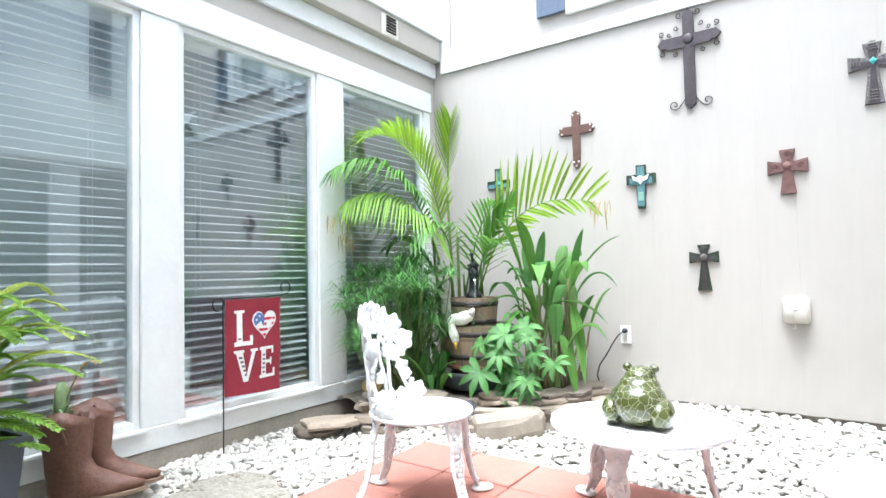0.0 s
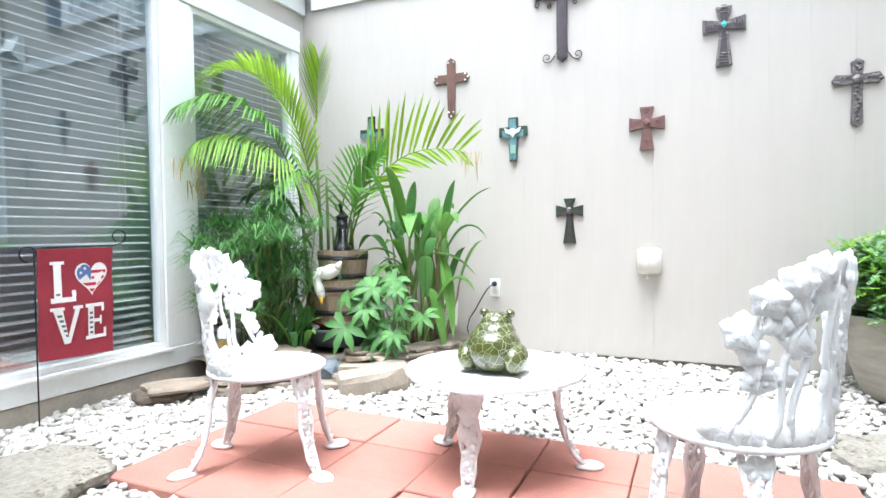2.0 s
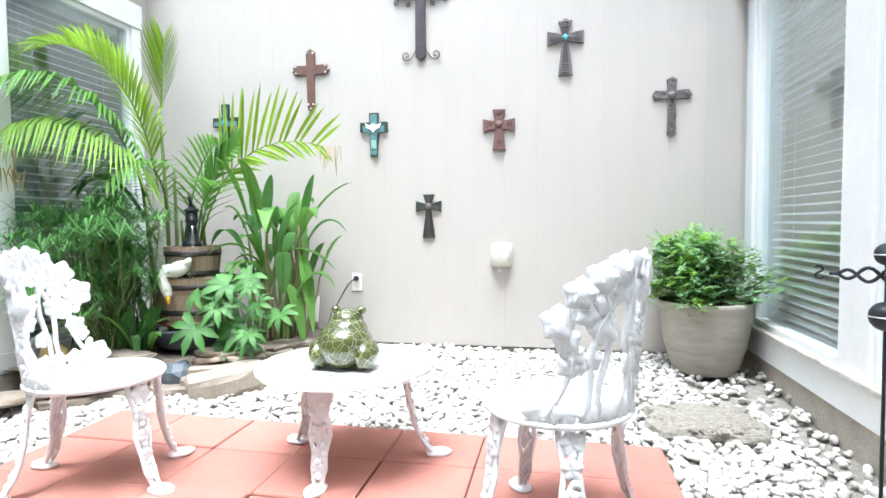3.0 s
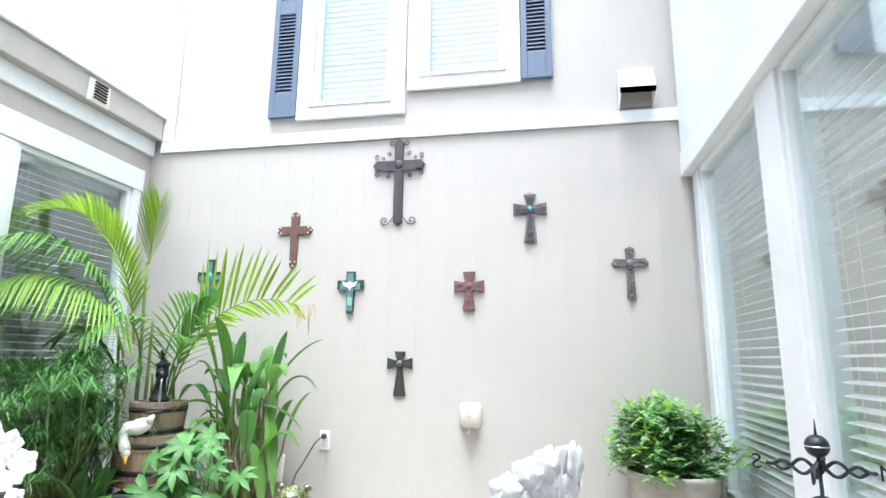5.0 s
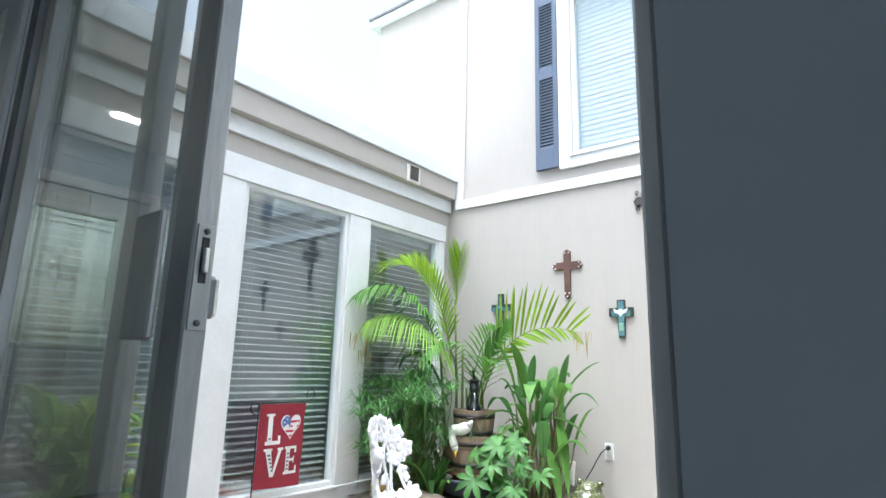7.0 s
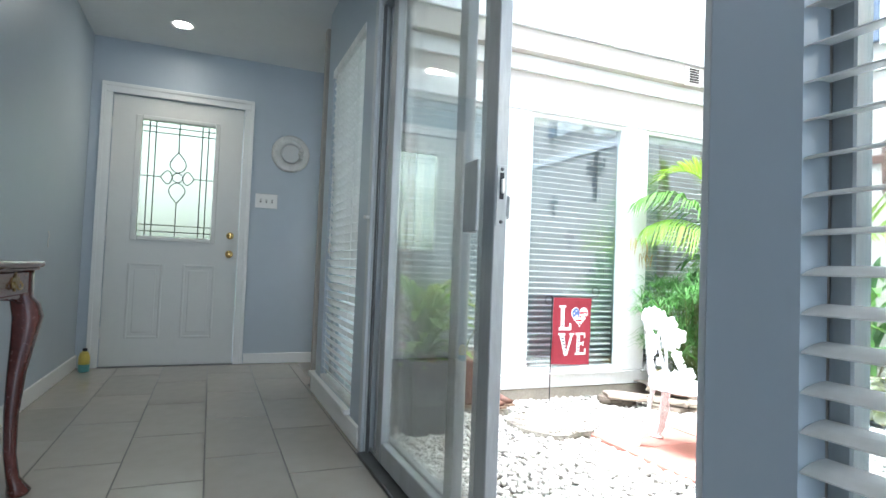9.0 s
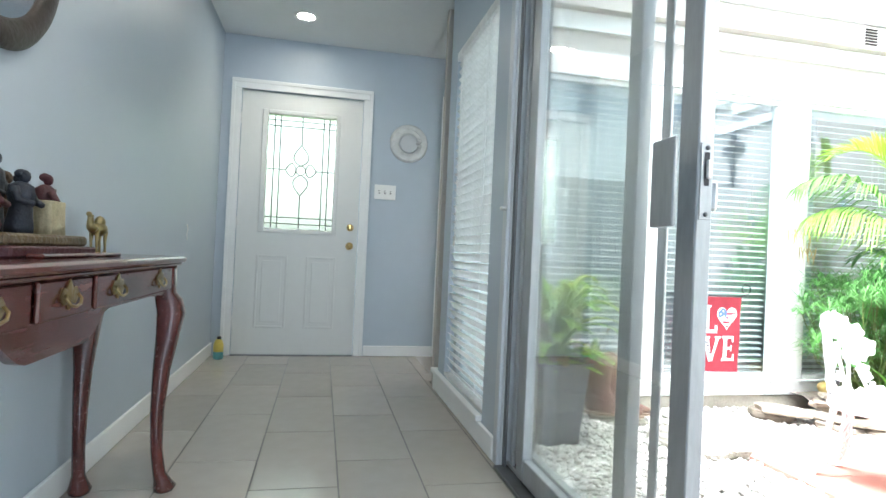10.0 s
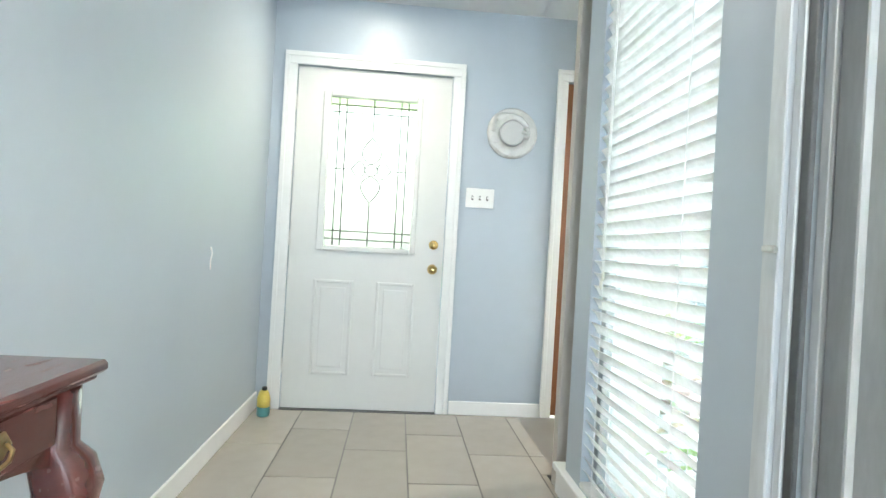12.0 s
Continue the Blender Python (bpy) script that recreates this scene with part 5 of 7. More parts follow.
def frond(parent, ctrl, length, n, material, rng, lift=0.25, width=0.012, droop=0.25, bias=None, first=0.12, name="frond"):
    """A feathered palm frond: rachis along a curve with paired leaflets. bias: a common pull on the leaflets."""
    line = bez(*ctrl, 40)
    b = bmesh.new()
    tube(b, line[::3], [0.008 * (1 - 0.8 * k / 13) for k in range(len(line[::3]))], 5)
    for k in range(n):
        t = first + (1 - first) * (k + 0.5) / n
        i = min(38, int(t * 39))
        p = line[i].lerp(line[i + 1], t * 39 - i) if t * 39 - i <= 1 else line[i]
        d = (line[i + 1] - line[max(i - 1, 0)]).normalized()
        s = d.cross(Vector((0, 0, 1)))
        s = s.normalized() if s.length > 0.05 else Vector((1, 0, 0))
        L = length * (0.35 + 0.65 * math.sin(math.pi * min(1, 0.18 + t * 0.82))) * rng.uniform(0.9, 1.1)
        for sg in (-1, 1):
            way = (s * sg * 0.85 + d * (0.55 + 0.5 * t) + Vector((0, 0, lift + rng.uniform(-0.16, 0.16))))
            if bias:
                way += Vector(bias)
            way.normalize()
            tip = p + way * L + Vector((0, 0, -droop * L))
            mid = p + way * L * 0.5 + Vector((0, 0, -droop * L * 0.15))
            blade(b, [p, p.lerp(mid, 0.55), mid, mid.lerp(tip, 0.55), tip], [width * 0.5, width, width, width * 0.65, 0.0008], 0.35)
    return part(name, b, material, parent)


def fan_frond(parent, ctrl, length, n, material, rng):
    """A stiff frond that hangs flat: long leaflets stand up from the upper side, shorter ones hang from the lower side."""
    line = bez(*ctrl, 40)
    b = bmesh.new()
    tube(b, line[::3], [0.008 * (1 - 0.8 * k / 13) for k in range(len(line[::3]))], 5)
    for k in range(n):
        t = 0.38 + 0.61 * (k + 0.5) / n
        i = min(38, int(t * 39))
        p = line[i]
        d = (line[i + 1] - line[i - 1]).normalized()
        q = (t - 0.38) / 0.61
        for sg in (-1, 1):
            if sg < 0:
                L = length * (0.50 - 0.25 * q) * rng.uniform(0.8, 1.15)
                way = d * 0.9 + Vector((0.10, rng.uniform(-0.35, 0.05), -0.55))
            else:
                L = length * (1.0 - 0.62 * q ** 1.3) * rng.uniform(0.93, 1.07)
                way = d * (0.10 + 0.60 * q) + Vector((0.05 * q - 0.05, rng.uniform(-0.18, 0.04), 1.15 - 0.45 * q))
            way.normalize()
            sag = 0.05 if sg > 0 else 0.14
            pts = [p + way * L * f + Vector((0, 0, -sag * L * f * f)) for f in (0, 0.22, 0.5, 0.78, 1.0)]
            blade(b, pts, [0.005, 0.011, 0.012, 0.008, 0.0008], 0.35, Vector((0.2, -1, 0.1)))
    part("frond", b, material, parent)


rngp = random.Random(11)
palm = thing("palm", "areca palm with arching lime green fronds in the corner bed", "palm", pose(0, 0, 0))
BX, BYP = -2.05, 3.50
for sx, sy, top in ((0.0, 0.0, (-2.07, 3.52, 1.50)), (-0.06, -0.05, (-2.10, 3.38, 0.95)), (0.10, 0.05, (-1.92, 3.50, 0.75)), (0.2, 0.10, (-1.80, 3.55, 0.80)), (-0.02, 0.07, (-2.02, 3.58, 1.1))):
    bm = bmesh.new()
    b0 = Vector((BX + sx, BYP + sy, -0.10))
    tube(bm, [b0.lerp(Vector(top), k) + Vector((0.02 * math.sin(k * 4), 0, 0)) for k in np.linspace(0, 1, 9).tolist()], [0.018 - 0.009 * k for k in np.linspace(0, 1, 9)], 8)
    part("stem", bm, STALK, palm, smooth=True)
FR = [
    (((-2.06, 3.45, 0.95), (-2.06, 3.40, 1.45), (-2.16, 3.10, 1.92), (-2.28, 2.80, 1.66)), 0.34, 32, LEAFBRIGHT, 0.45, 0.011, 0.20, None),
    (((-2.10, 3.38, 0.90), (-2.12, 3.25, 1.40), (-2.28, 2.95, 1.72), (-2.36, 2.62, 1.46)), 0.35, 36, LEAF, -0.10, 0.009, 0.60, None),
    (((-2.08, 3.40, 0.85), (-2.06, 3.25, 1.20), (-2.18, 3.00, 1.46), (-2.30, 2.66, 1.24)), 0.34, 36, LEAFFERN, -0.35, 0.009, 0.75, None),
    (((-2.02, 3.50, 0.75), (-1.98, 3.40, 1.10), (-1.95, 3.20, 1.22), (-2.00, 2.95, 0.95)), 0.30, 18, LEAF, 0.05, 0.010, 0.35, None),
    (((-1.92, 3.50, 0.60), (-1.80, 3.45, 1.00), (-1.70, 3.42, 1.20), (-1.58, 3.38, 1.22)), 0.28, 14, LEAF, 0.2, 0.010, 0.15, None),
    (((-1.84, 3.52, 0.55), (-1.74, 3.42, 0.92), (-1.58, 3.30, 1.02), (-1.40, 3.20, 0.92)), 0.28, 14, LEAF, 0.35, 0.010, 0.2, None),
    (((-2.10, 3.48, 0.6), (-2.2, 3.40, 0.95), (-2.3, 3.30, 1.10), (-2.36, 3.15, 0.95)), 0.26, 16, LEAFDARK, 0.1, 0.010, 0.3, None),
]
for ctrl, L, n, m_, lift, wd, dr, bias in FR:
    frond(palm, ctrl, L, n, m_, rngp, lift, wd, dr, bias)
frond(palm, ((-2.07, 3.52, 1.48), (-2.06, 3.51, 1.62), (-2.04, 3.50, 1.75), (-2.02, 3.49, 1.90)), 0.36, 12, LEAFBRIGHT, rngp, 1.6, 0.014, -0.02, None, 0.0)
fan_frond(palm, ((-1.86, 3.54, 0.45), (-1.72, 3.50, 1.02), (-1.40, 3.44, 1.36), (-0.86, 3.42, 1.17)), 0.54, 16, LEAFBRIGHT, rngp)
fan_frond(palm, ((-1.86, 3.54, 0.40), (-1.80, 3.52, 0.80), (-1.66, 3.46, 1.10), (-1.44, 3.40, 1.22)), 0.34, 14, LEAF, rngp)
for tx, ty, tz in ((-0.84, 3.42, 1.14), (-2.34, 2.66, 1.12), (-2.30, 2.70, 1.02)):
    bm = bmesh.new()
    for k in range(9):
        a = Vector((tx + rngp.uniform(-0.1, 0.03), ty + rngp.uniform(-0.04, 0.06), tz + rngp.uniform(-0.02, 0.06)))
        e = a + Vector((rngp.uniform(-0.02, 0.05), rngp.uniform(-0.05, 0.01), -rngp.uniform(0.08, 0.16)))
        blade(bm, [a, a.lerp(e, 0.5) + Vector((0, 0, 0.015)), e], [0.004, 0.005, 0.0008], 0.3)
    part("dry_tip", bm, LEAFDRY, palm, "straw coloured withered leaf tips")

papy = thing("papyrus", "bushy umbrella papyrus with fine drooping leaves by the window", "plant", pose(0, 0, 0))
bm = bmesh.new()
bs = bmesh.new()
for cl in range(14):
    for s in range(9):
        b0 = Vector((-2.10 + rngp.uniform(-0.12, 0.14), 3.05 + rngp.uniform(-0.16, 0.16), -0.10))
        a = rngp.uniform(0, 6.28)
        r = rngp.uniform(0.05, 0.40)
        tp = b0 + Vector((r * math.cos(a) * 0.75, r * math.sin(a), rngp.uniform(0.45, 1.02) - 0.4 * r))
        tp.x = max(tp.x, LX + 0.10)
        line = bez(b0, b0 + Vector((0, 0, 0.3)), tp - Vector((0, 0, 0.15)), tp, 7)
        tube(bs, line, 0.0035, 4)
        for k in range(28):
            w = rngp.uniform(0, 6.28)
            L = rngp.uniform(0.11, 0.22)
            dirn = Vector((math.cos(w), math.sin(w), rngp.uniform(-0.1, 1.0)))
            mid = tp + dirn * L * 0.55
            tip = mid + Vector((math.cos(w), math.sin(w), -0.55)) * L * 0.42
            if tip.x < LX + 0.04:
                tip.x = LX + 0.04
            blade(bm, [tp, mid, tip], [0.0025, 0.0036, 0.0005], 0.3)
tagged(part("foliage", bm, LEAFMID, papy), kind="stuff")
tagged(part("stalk_clump", bs, STALK, papy), kind="stuff")


def broad_leaf(parent, base, tip, w, bend, material, name="leaf", cup=0.25):
    """A lance-shaped leaf from base to tip, arching by bend."""
    base, tip = Vector(base), Vector(tip)
    line = bez(base, base.lerp(tip, 0.35) + Vector((0, 0, bend)), base.lerp(tip, 0.7) + Vector((0, 0, bend)), tip, 11)
    b = bmesh.new()
    ws = [w * math.sin(math.pi * min(1, 0.04 + 0.96 * k)) ** 0.8 * (1 - 0.25 * k) + 0.001 for k in np.linspace(0, 1, 11)]
    ws[-1] = 0.001
    d = tip - base
    blade(b, line, ws, cup)
    tube(b, [p + Vector((0, 0, -0.001)) for p in line[:-1]], [0.004 * (1 - 0.08 * k) for k in range(10)], 5)
    part(name, b, material, parent, smooth=True)


heli = thing("ginger_plant", "tall clump of broad glossy leaves beside the fountain", "plant", pose(0, 0, 0))
for k in range(40):
    a = rngp.uniform(0, 6.28)
    b0 = Vector((-1.26 + rngp.uniform(-0.14, 0.16), 3.52 + rngp.uniform(-0.12, 0.14), -0.08))
    h = rngp.uniform(0.35, 0.80)
    out = Vector((math.cos(a), math.sin(a) * 0.7, 0))
    st = b0 + out * 0.10 + Vector((0, 0, h))
    bm = bmesh.new()
    tube(bm, bez(b0, b0 + Vector((0, 0, h * 0.5)), st - Vector((0, 0, h * 0.3)), st, 6), [0.011, 0.010, 0.009, 0.008, 0.007, 0.006], 6)
    part("stalk", bm, STALKBROWN if k % 3 == 0 else STALK, heli, smooth=True)
    steep = 0.25 + 0.75 * rngp.random()
    L = rngp.uniform(0.42, 0.60)
    tip = st + out * L * (0.16 + 0.62 * (1 - steep)) + Vector((0, 0, L * (1.05 * steep - 0.35)))
    tip.y = min(tip.y, BY - 0.03)
    broad_leaf(heli, st, tip, rngp.uniform(0.036, 0.058), 0.04 + 0.20 * (1 - steep), (LEAF, LEAFMID, LEAFMID, LEAF)[k % 4])
for base, tip, w in (((-1.2, 3.45, 0.55), (-0.86, 3.50, 0.42), 0.035), ((-1.12, 3.5, 0.62), (-0.80, 3.62, 0.98), 0.04), ((-1.10, 3.50, 0.55), (-0.98, 3.40, 0.05), 0.045), ((-1.15, 3.42, 0.35), (-1.02, 3.36, -0.05), 0.05), ((-1.35, 3.36, 0.55), (-1.58, 3.22, 0.52), 0.04), ((-1.4, 3.4, 0.75), (-1.52, 3.25, 1.12), 0.05), ((-1.3, 3.38, 0.7), (-1.34, 3.22, 1.10), 0.055)):
    broad_leaf(heli, base, tip, w, 0.09, LEAF)


def palmate(parent, c, r, nrm, spin, material):
    """A seven-fingered leaf at c."""
    b = bmesh.new()
    q = Vector((0, 0, 1)).rotation_difference(Vector(nrm))
    for i in range(7):
        a = spin + (i - 3) * 0.72
        L = r * (1.0 - 0.07 * abs(i - 3))
        d = q @ Vector((math.cos(a), math.sin(a), 0))
        up = q @ Vector((0, 0, 1))
        c = Vector(c)
        pts = [c, c + d * L * 0.35 + up * 0.012, c + d * L * 0.65 + up * 0.008, c + d * L - up * 0.02]
        blade(b, pts, [0.006, r * 0.125, r * 0.14, 0.001], 0.25, up)
    part("leaf", b, material, parent, smooth=True)


fat = thing("fatsia", "low plant with glossy seven fingered leaves among the stones", "plant", pose(0, 0, 0))
for k in range(28):
    c = Vector((-1.33 + rngp.uniform(-0.20, 0.22), 3.15 + rngp.uniform(-0.12, 0.14), rngp.uniform(0.04, 0.43)))
    bm = bmesh.new()
    b0 = Vector((-1.30 + rngp.uniform(-0.05, 0.05), 3.22, -0.05))
    tube(bm, bez(b0, b0 + Vector((0, 0, 0.15)), c - Vector((0, 0, 0.1)), c, 5), 0.004, 5)
    part("stalk", bm, STALK, fat)
    palmate(fat, c, rngp.uniform(0.10, 0.145), (rngp.uniform(-0.4, 0.5), -0.65 + rngp.uniform(-0.25, 0.25), 0.75), rngp.uniform(-2.4, -0.8), (LEAFDARK, LEAFMID, LEAFMID)[k % 3])
palmate(fat, (-1.47, 2.96, 0.16), 0.17, (0.2, -0.8, 0.5), -1.6, LEAFDARK)

pl = thing("peace_lily", "dark broad leaved plant beside the water basin", "plant", pose(0, 0, 0))
for k in range(22):
    b0 = Vector((-1.93 + rngp.uniform(-0.1, 0.1), 3.02 + rngp.uniform(-0.08, 0.08), -0.06))
    a = rngp.uniform(0, 6.28)
    r, h = rngp.uniform(0.05, 0.26), rngp.uniform(0.12, 0.36)
    broad_leaf(pl, b0 + Vector((0, 0, 0.05)), b0 + Vector((r * math.cos(a), r * math.sin(a), h)), rngp.uniform(0.02, 0.034), 0.08, LEAFDARK if k % 3 else LEAF)

# ---- barrel fountain ----
FX, FY = -1.755, 3.36
ft = thing("barrel_fountain", "two tier wooden barrel fountain with a black hand pump", "fountain", pose(FX, FY, 0))


def barrel(parent, r0, r1, z0, z1, name):
    b = bmesh.new()
    lathe(b, [(r1 - 0.025, z1 - 0.05), (r1 - 0.016, z1), (r1, z1), (r1 * 0.995, (z0 * 0.3 + z1 * 0.7)), ((r0 + r1) / 2 * 1.02, (z0 + z1) / 2), (r0, z0), (r0 * 0.6, z0)], 40)
    body = part(name, b, WOODBARREL, parent)
    n = 20
    b = bmesh.new()
    k = len(range(5))
    rings = []
    for t in np.linspace(0, 1, 5):
        r = r0 + (r1 - r0) * t + 0.004 * math.sin(math.pi * t)
        z = z0 + (z1 - z0) * t
        rings.append([b.verts.new(((r + d) * math.cos(a), (r + d) * math.sin(a), z)) for a in (-math.pi / n * 0.93, 0, math.pi / n * 0.93) for d in (0.001, 0.006)])
    for p, q in zip(rings, rings[1:]):
        for i, j in ((1, 3), (3, 5), (0, 1), (5, 4)):
            b.faces.new((p[i], p[j], q[j], q[i]))
    for p in (rings[0], rings[-1]):
        b.faces.new((p[0], p[1], p[3], p[5], p[4], p[2]))
    pieces("stave", mesh_of("stave", b, WOODBARREL), [Matrix.Rotation(2 * math.pi * i / n, 4, "Z") for i in range(n)], body)
    for z in (z0 + (z1 - z0) * 0.22, z0 + (z1 - z0) * 0.80):
        r = r0 + (r1 - r0) * (z - z0) / (z1 - z0) + 0.008
        b = bmesh.new()
        lathe(b, [(r - 0.002, z - 0.016), (r + 0.002, z - 0.016), (r + 0.004, z + 0.016), (r - 0.001, z + 0.016)], 40)
        part("hoop", b, DARKBAND, body, smooth=True)
    b = bmesh.new()
    lathe(b, [(0.001, z1 - 0.03), (r1 - 0.02, z1 - 0.03)], 32)
    part("water", b, WATER, body)


bm = bmesh.new()
lathe(bm, [(0.20, -0.02), (0.255, 0.02), (0.275, 0.085), (0.285, 0.105), (0.270, 0.105), (0.255, 0.06), (0.001, 0.05)], 40)
part("basin", bm, POTGREY, ft, "dark grey plastic basin", smooth=True)
bm = bmesh.new()
lathe(bm, [(0.001, 0.088), (0.262, 0.088)], 32)
part("basin_water", bm, WATER, ft)
bm = bmesh.new()
lathe(bm, [(0.001, 0.14), (0.21, 0.14), (0.215, 0.125), (0.16, 0.10), (0.15, 0.06)], 32)
part("plinth", bm, mat("red_brown_resin", (0.17, 0.065, 0.035), 0.6, var=0.3, scale=15, bump=0.3), ft, smooth=True)
barrel(ft, 0.19, 0.235, 0.142, 0.405, "lower_barrel")
barrel(ft, 0.135, 0.160, 0.380, 0.590, "upper_barrel")
bm = bmesh.new()
lathe(bm, [(0.058, 0.585), (0.060, 0.605), (0.040, 0.625), (0.032, 0.66), (0.028, 0.72), (0.036, 0.735), (0.040, 0.745), (0.036, 0.76), (0.036, 0.80), (0.044, 0.805), (0.044, 0.815), (0.022, 0.825), (0.012, 0.84)], 20, pose(-0.01, 0.01, 0), close=True)
part("pump", bm, BLACKIRON, ft, smooth=True)
bm = bmesh.new()
tube(bm, [(-0.01, 0.01, 0.83), (-0.012, 0.0, 0.87), (-0.005, -0.02, 0.895), (0.012, -0.035, 0.885), (0.018, -0.042, 0.86)], [0.010, 0.010, 0.009, 0.008, 0.007], 8)
part("pump_handle", bm, BLACKIRON, ft, smooth=True)
bm = bmesh.new()
tube(bm, [(-0.005, -0.01, 0.775), (0.03, -0.05, 0.77), (0.055, -0.075, 0.755), (0.06, -0.08, 0.735)], [0.020, 0.018, 0.016, 0.017], 10)
part("spout", bm, BLACKIRON, ft, smooth=True)
bm = bmesh.new()
tube(bm, [(0.06, -0.082, 0.73), (0.062, -0.086, 0.66), (0.062, -0.088, 0.56)], [0.007, 0.009, 0.012], 8)
tube(bm, [(0.09, -0.145, 0.55), (0.095, -0.175, 0.46), (0.095, -0.18, 0.40)], [0.008, 0.011, 0.014], 8)
part("falling_water", bm, WATER, ft, smooth=True)
box_part("lip", (0.06, -0.20, 0.53, 0.12, -0.11, 0.545), DARKBAND, ft, 0.003)

dk = bmesh.new()
ball(dk, (0.0, 0.0, 0.045), (0.075, 0.05, 0.045), sub=3)
tube(dk, bez((-0.045, 0, 0.055), (-0.10, -0.01, 0.075), (-0.10, -0.02, 0.0), (-0.095, -0.025, -0.06), 9), [0.040, 0.040, 0.037, 0.034, 0.031, 0.030, 0.031, 0.032, 0.028], 12)
ball(dk, (-0.097, -0.027, -0.065), (0.027, 0.025, 0.030), sub=2)
tube(dk, [(0.06, 0, 0.05), (0.10, 0, 0.075)], [0.03, 0.008], 8)
duck = part("duck_figurine", dk, mat("white_resin", (0.80, 0.79, 0.74), 0.45, var=0.05, scale=12, bump=0.1), smooth=True)
tagged(duck, "white duck ornament with a yellow bill drinking from a barrel", "figurine")
duck.matrix_world = pose(-1.69, 3.145, 0.42, 0, -22, 5)
dk = bmesh.new()
tube(dk, [(-0.098, -0.035, -0.085), (-0.102, -0.048, -0.125)], [0.014, 0.006], 8)
part("bill", dk, mat("yellow_resin", (0.75, 0.45, 0.03), 0.4), duck, "yellow", smooth=True)

# ---- flat stones round the bed ----
def rough_slab(w, d, h, rng, n=11):
    b = bmesh.new()
    out = []
    for i in range(n):
        a = 2 * math.pi * i / n
        r = rng.uniform(0.82, 1.08)
        e = 1 / max(abs(math.cos(a)), abs(math.sin(a))) ** 0.55
        out.append((math.cos(a) * w / 2 * r * e, math.sin(a) * d / 2 * r * e))
    rings = []
    for z, k in ((0, 0.95), (h * 0.35, 1.02), (h * 0.8, 1.0), (h, 0.93)):
        rings.append([b.verts.new((x * k + rng.uniform(-0.006, 0.006), y * k + rng.uniform(-0.006, 0.006), z + rng.uniform(-0.005, 0.005))) for x, y in out])
    for p, q in zip(rings, rings[1:]):
        for i in range(n):
            b.faces.new((p[i], p[(i + 1) % n], q[(i + 1) % n], q[i]))
    for r, z, fl in ((rings[-1], h, 1), (rings[0], 0, 0)):
        c = b.verts.new((0, 0, z + (0.004 if fl else 0)))
        for i in range(n):
            f = (r[i], r[(i + 1) % n], c)
            b.faces.new(f if fl else f[::-1])
    return b


rngs = random.Random(21)
STONES = [(-2.22, 2.42, 0.40, 0.26, 30), (-2.02, 2.66, 0.34, 0.22, 38), (-1.82, 2.84, 0.30, 0.2, 28), (-1.58, 2.93, 0.26, 0.2, 20), (-1.44, 2.98, 0.24, 0.2, 25), (-1.26, 3.08, 0.26, 0.2, 35), (-1.12, 3.22, 0.28, 0.2, 42), (-1.02, 3.40, 0.28, 0.2, 55), (-0.96, 3.58, 0.28, 0.2, 55), (-0.92, 3.72, 0.30, 0.2, 40)]
LAYERS = [(0.0, 0.052, -0.09), (0.046, 0.044, -0.05), (0.085, 0.038, -0.01), (0.118, 0.034, 0.03), (0.147, 0.030, 0.07)]
for k, (dz, h, back) in enumerate(LAYERS):
    for i, (x, y, w, d, rz) in enumerate(STONES):
        if k >= 2 and i in (0, 9):
            continue
        if k and i == 3:
            continue
        b = rough_slab(w * rngs.uniform(0.75, 1.05), d * rngs.uniform(0.8, 1.1), h * rngs.uniform(0.8, 1.0), rngs)
        o = part("flagstone", b, FLAG, None, bevel=0)
        nx, ny = -math.sin(radians(rz)), math.cos(radians(rz))
        o.matrix_world = pose(x + nx * back + rngs.uniform(-0.05, 0.05), y + ny * back + rngs.uniform(-0.03, 0.03), -0.175 + dz * 1.12, rngs.uniform(-4, 4), rngs.uniform(-4, 4), rz + rngs.uniform(-30, 30))
        tagged(o, "flat tan flagstone stacked along the plant bed", "stone", "stones round the bed")
b = rough_slab(0.42, 0.26, 0.13, rngs)
o = part("boulder", b, mat("pale_rock", (0.29, 0.25, 0.20), 0.85, var=0.2, scale=9, bump=0.5, bscale=30))
o.matrix_world = pose(-1.24, 2.90, -0.175, 4, -8, 25)
tagged(o, "pale rounded rock in front of the plant bed", "stone")
b = bmesh.new()
ball(b, (0, 0, 0.06), (0.10, 0.08, 0.09), sub=2)
for v in b.verts:
    v.co += Vector((rngs.uniform(-0.012, 0.012), rngs.uniform(-0.012, 0.012), rngs.uniform(-0.012, 0.012)))
o = part("dark_rock", b, mat("slate_blue_rock", (0.10, 0.12, 0.14), 0.5, var=0.4, scale=12, bump=0.4), None)
o.location = (-1.56, 2.92, -0.165)
tagged(o, "dark bluish rock between the flagstones", "stone")
b = bmesh.new()
ball(b, (0, 0, 0.045), (0.075, 0.06, 0.05), sub=2)
o = part("yellow_rock", b, mat("ochre_rock", (0.5, 0.36, 0.12), 0.6, var=0.35, scale=14, bump=0.4), None, smooth=True)
o.location = (-2.18, 2.76, -0.005)
tagged(o, "small ochre stone ornament on the flagstones", "stone")
bm = bmesh.new()
bmesh.ops.create_grid(bm, x_segments=24, y_segments=24, size=1)
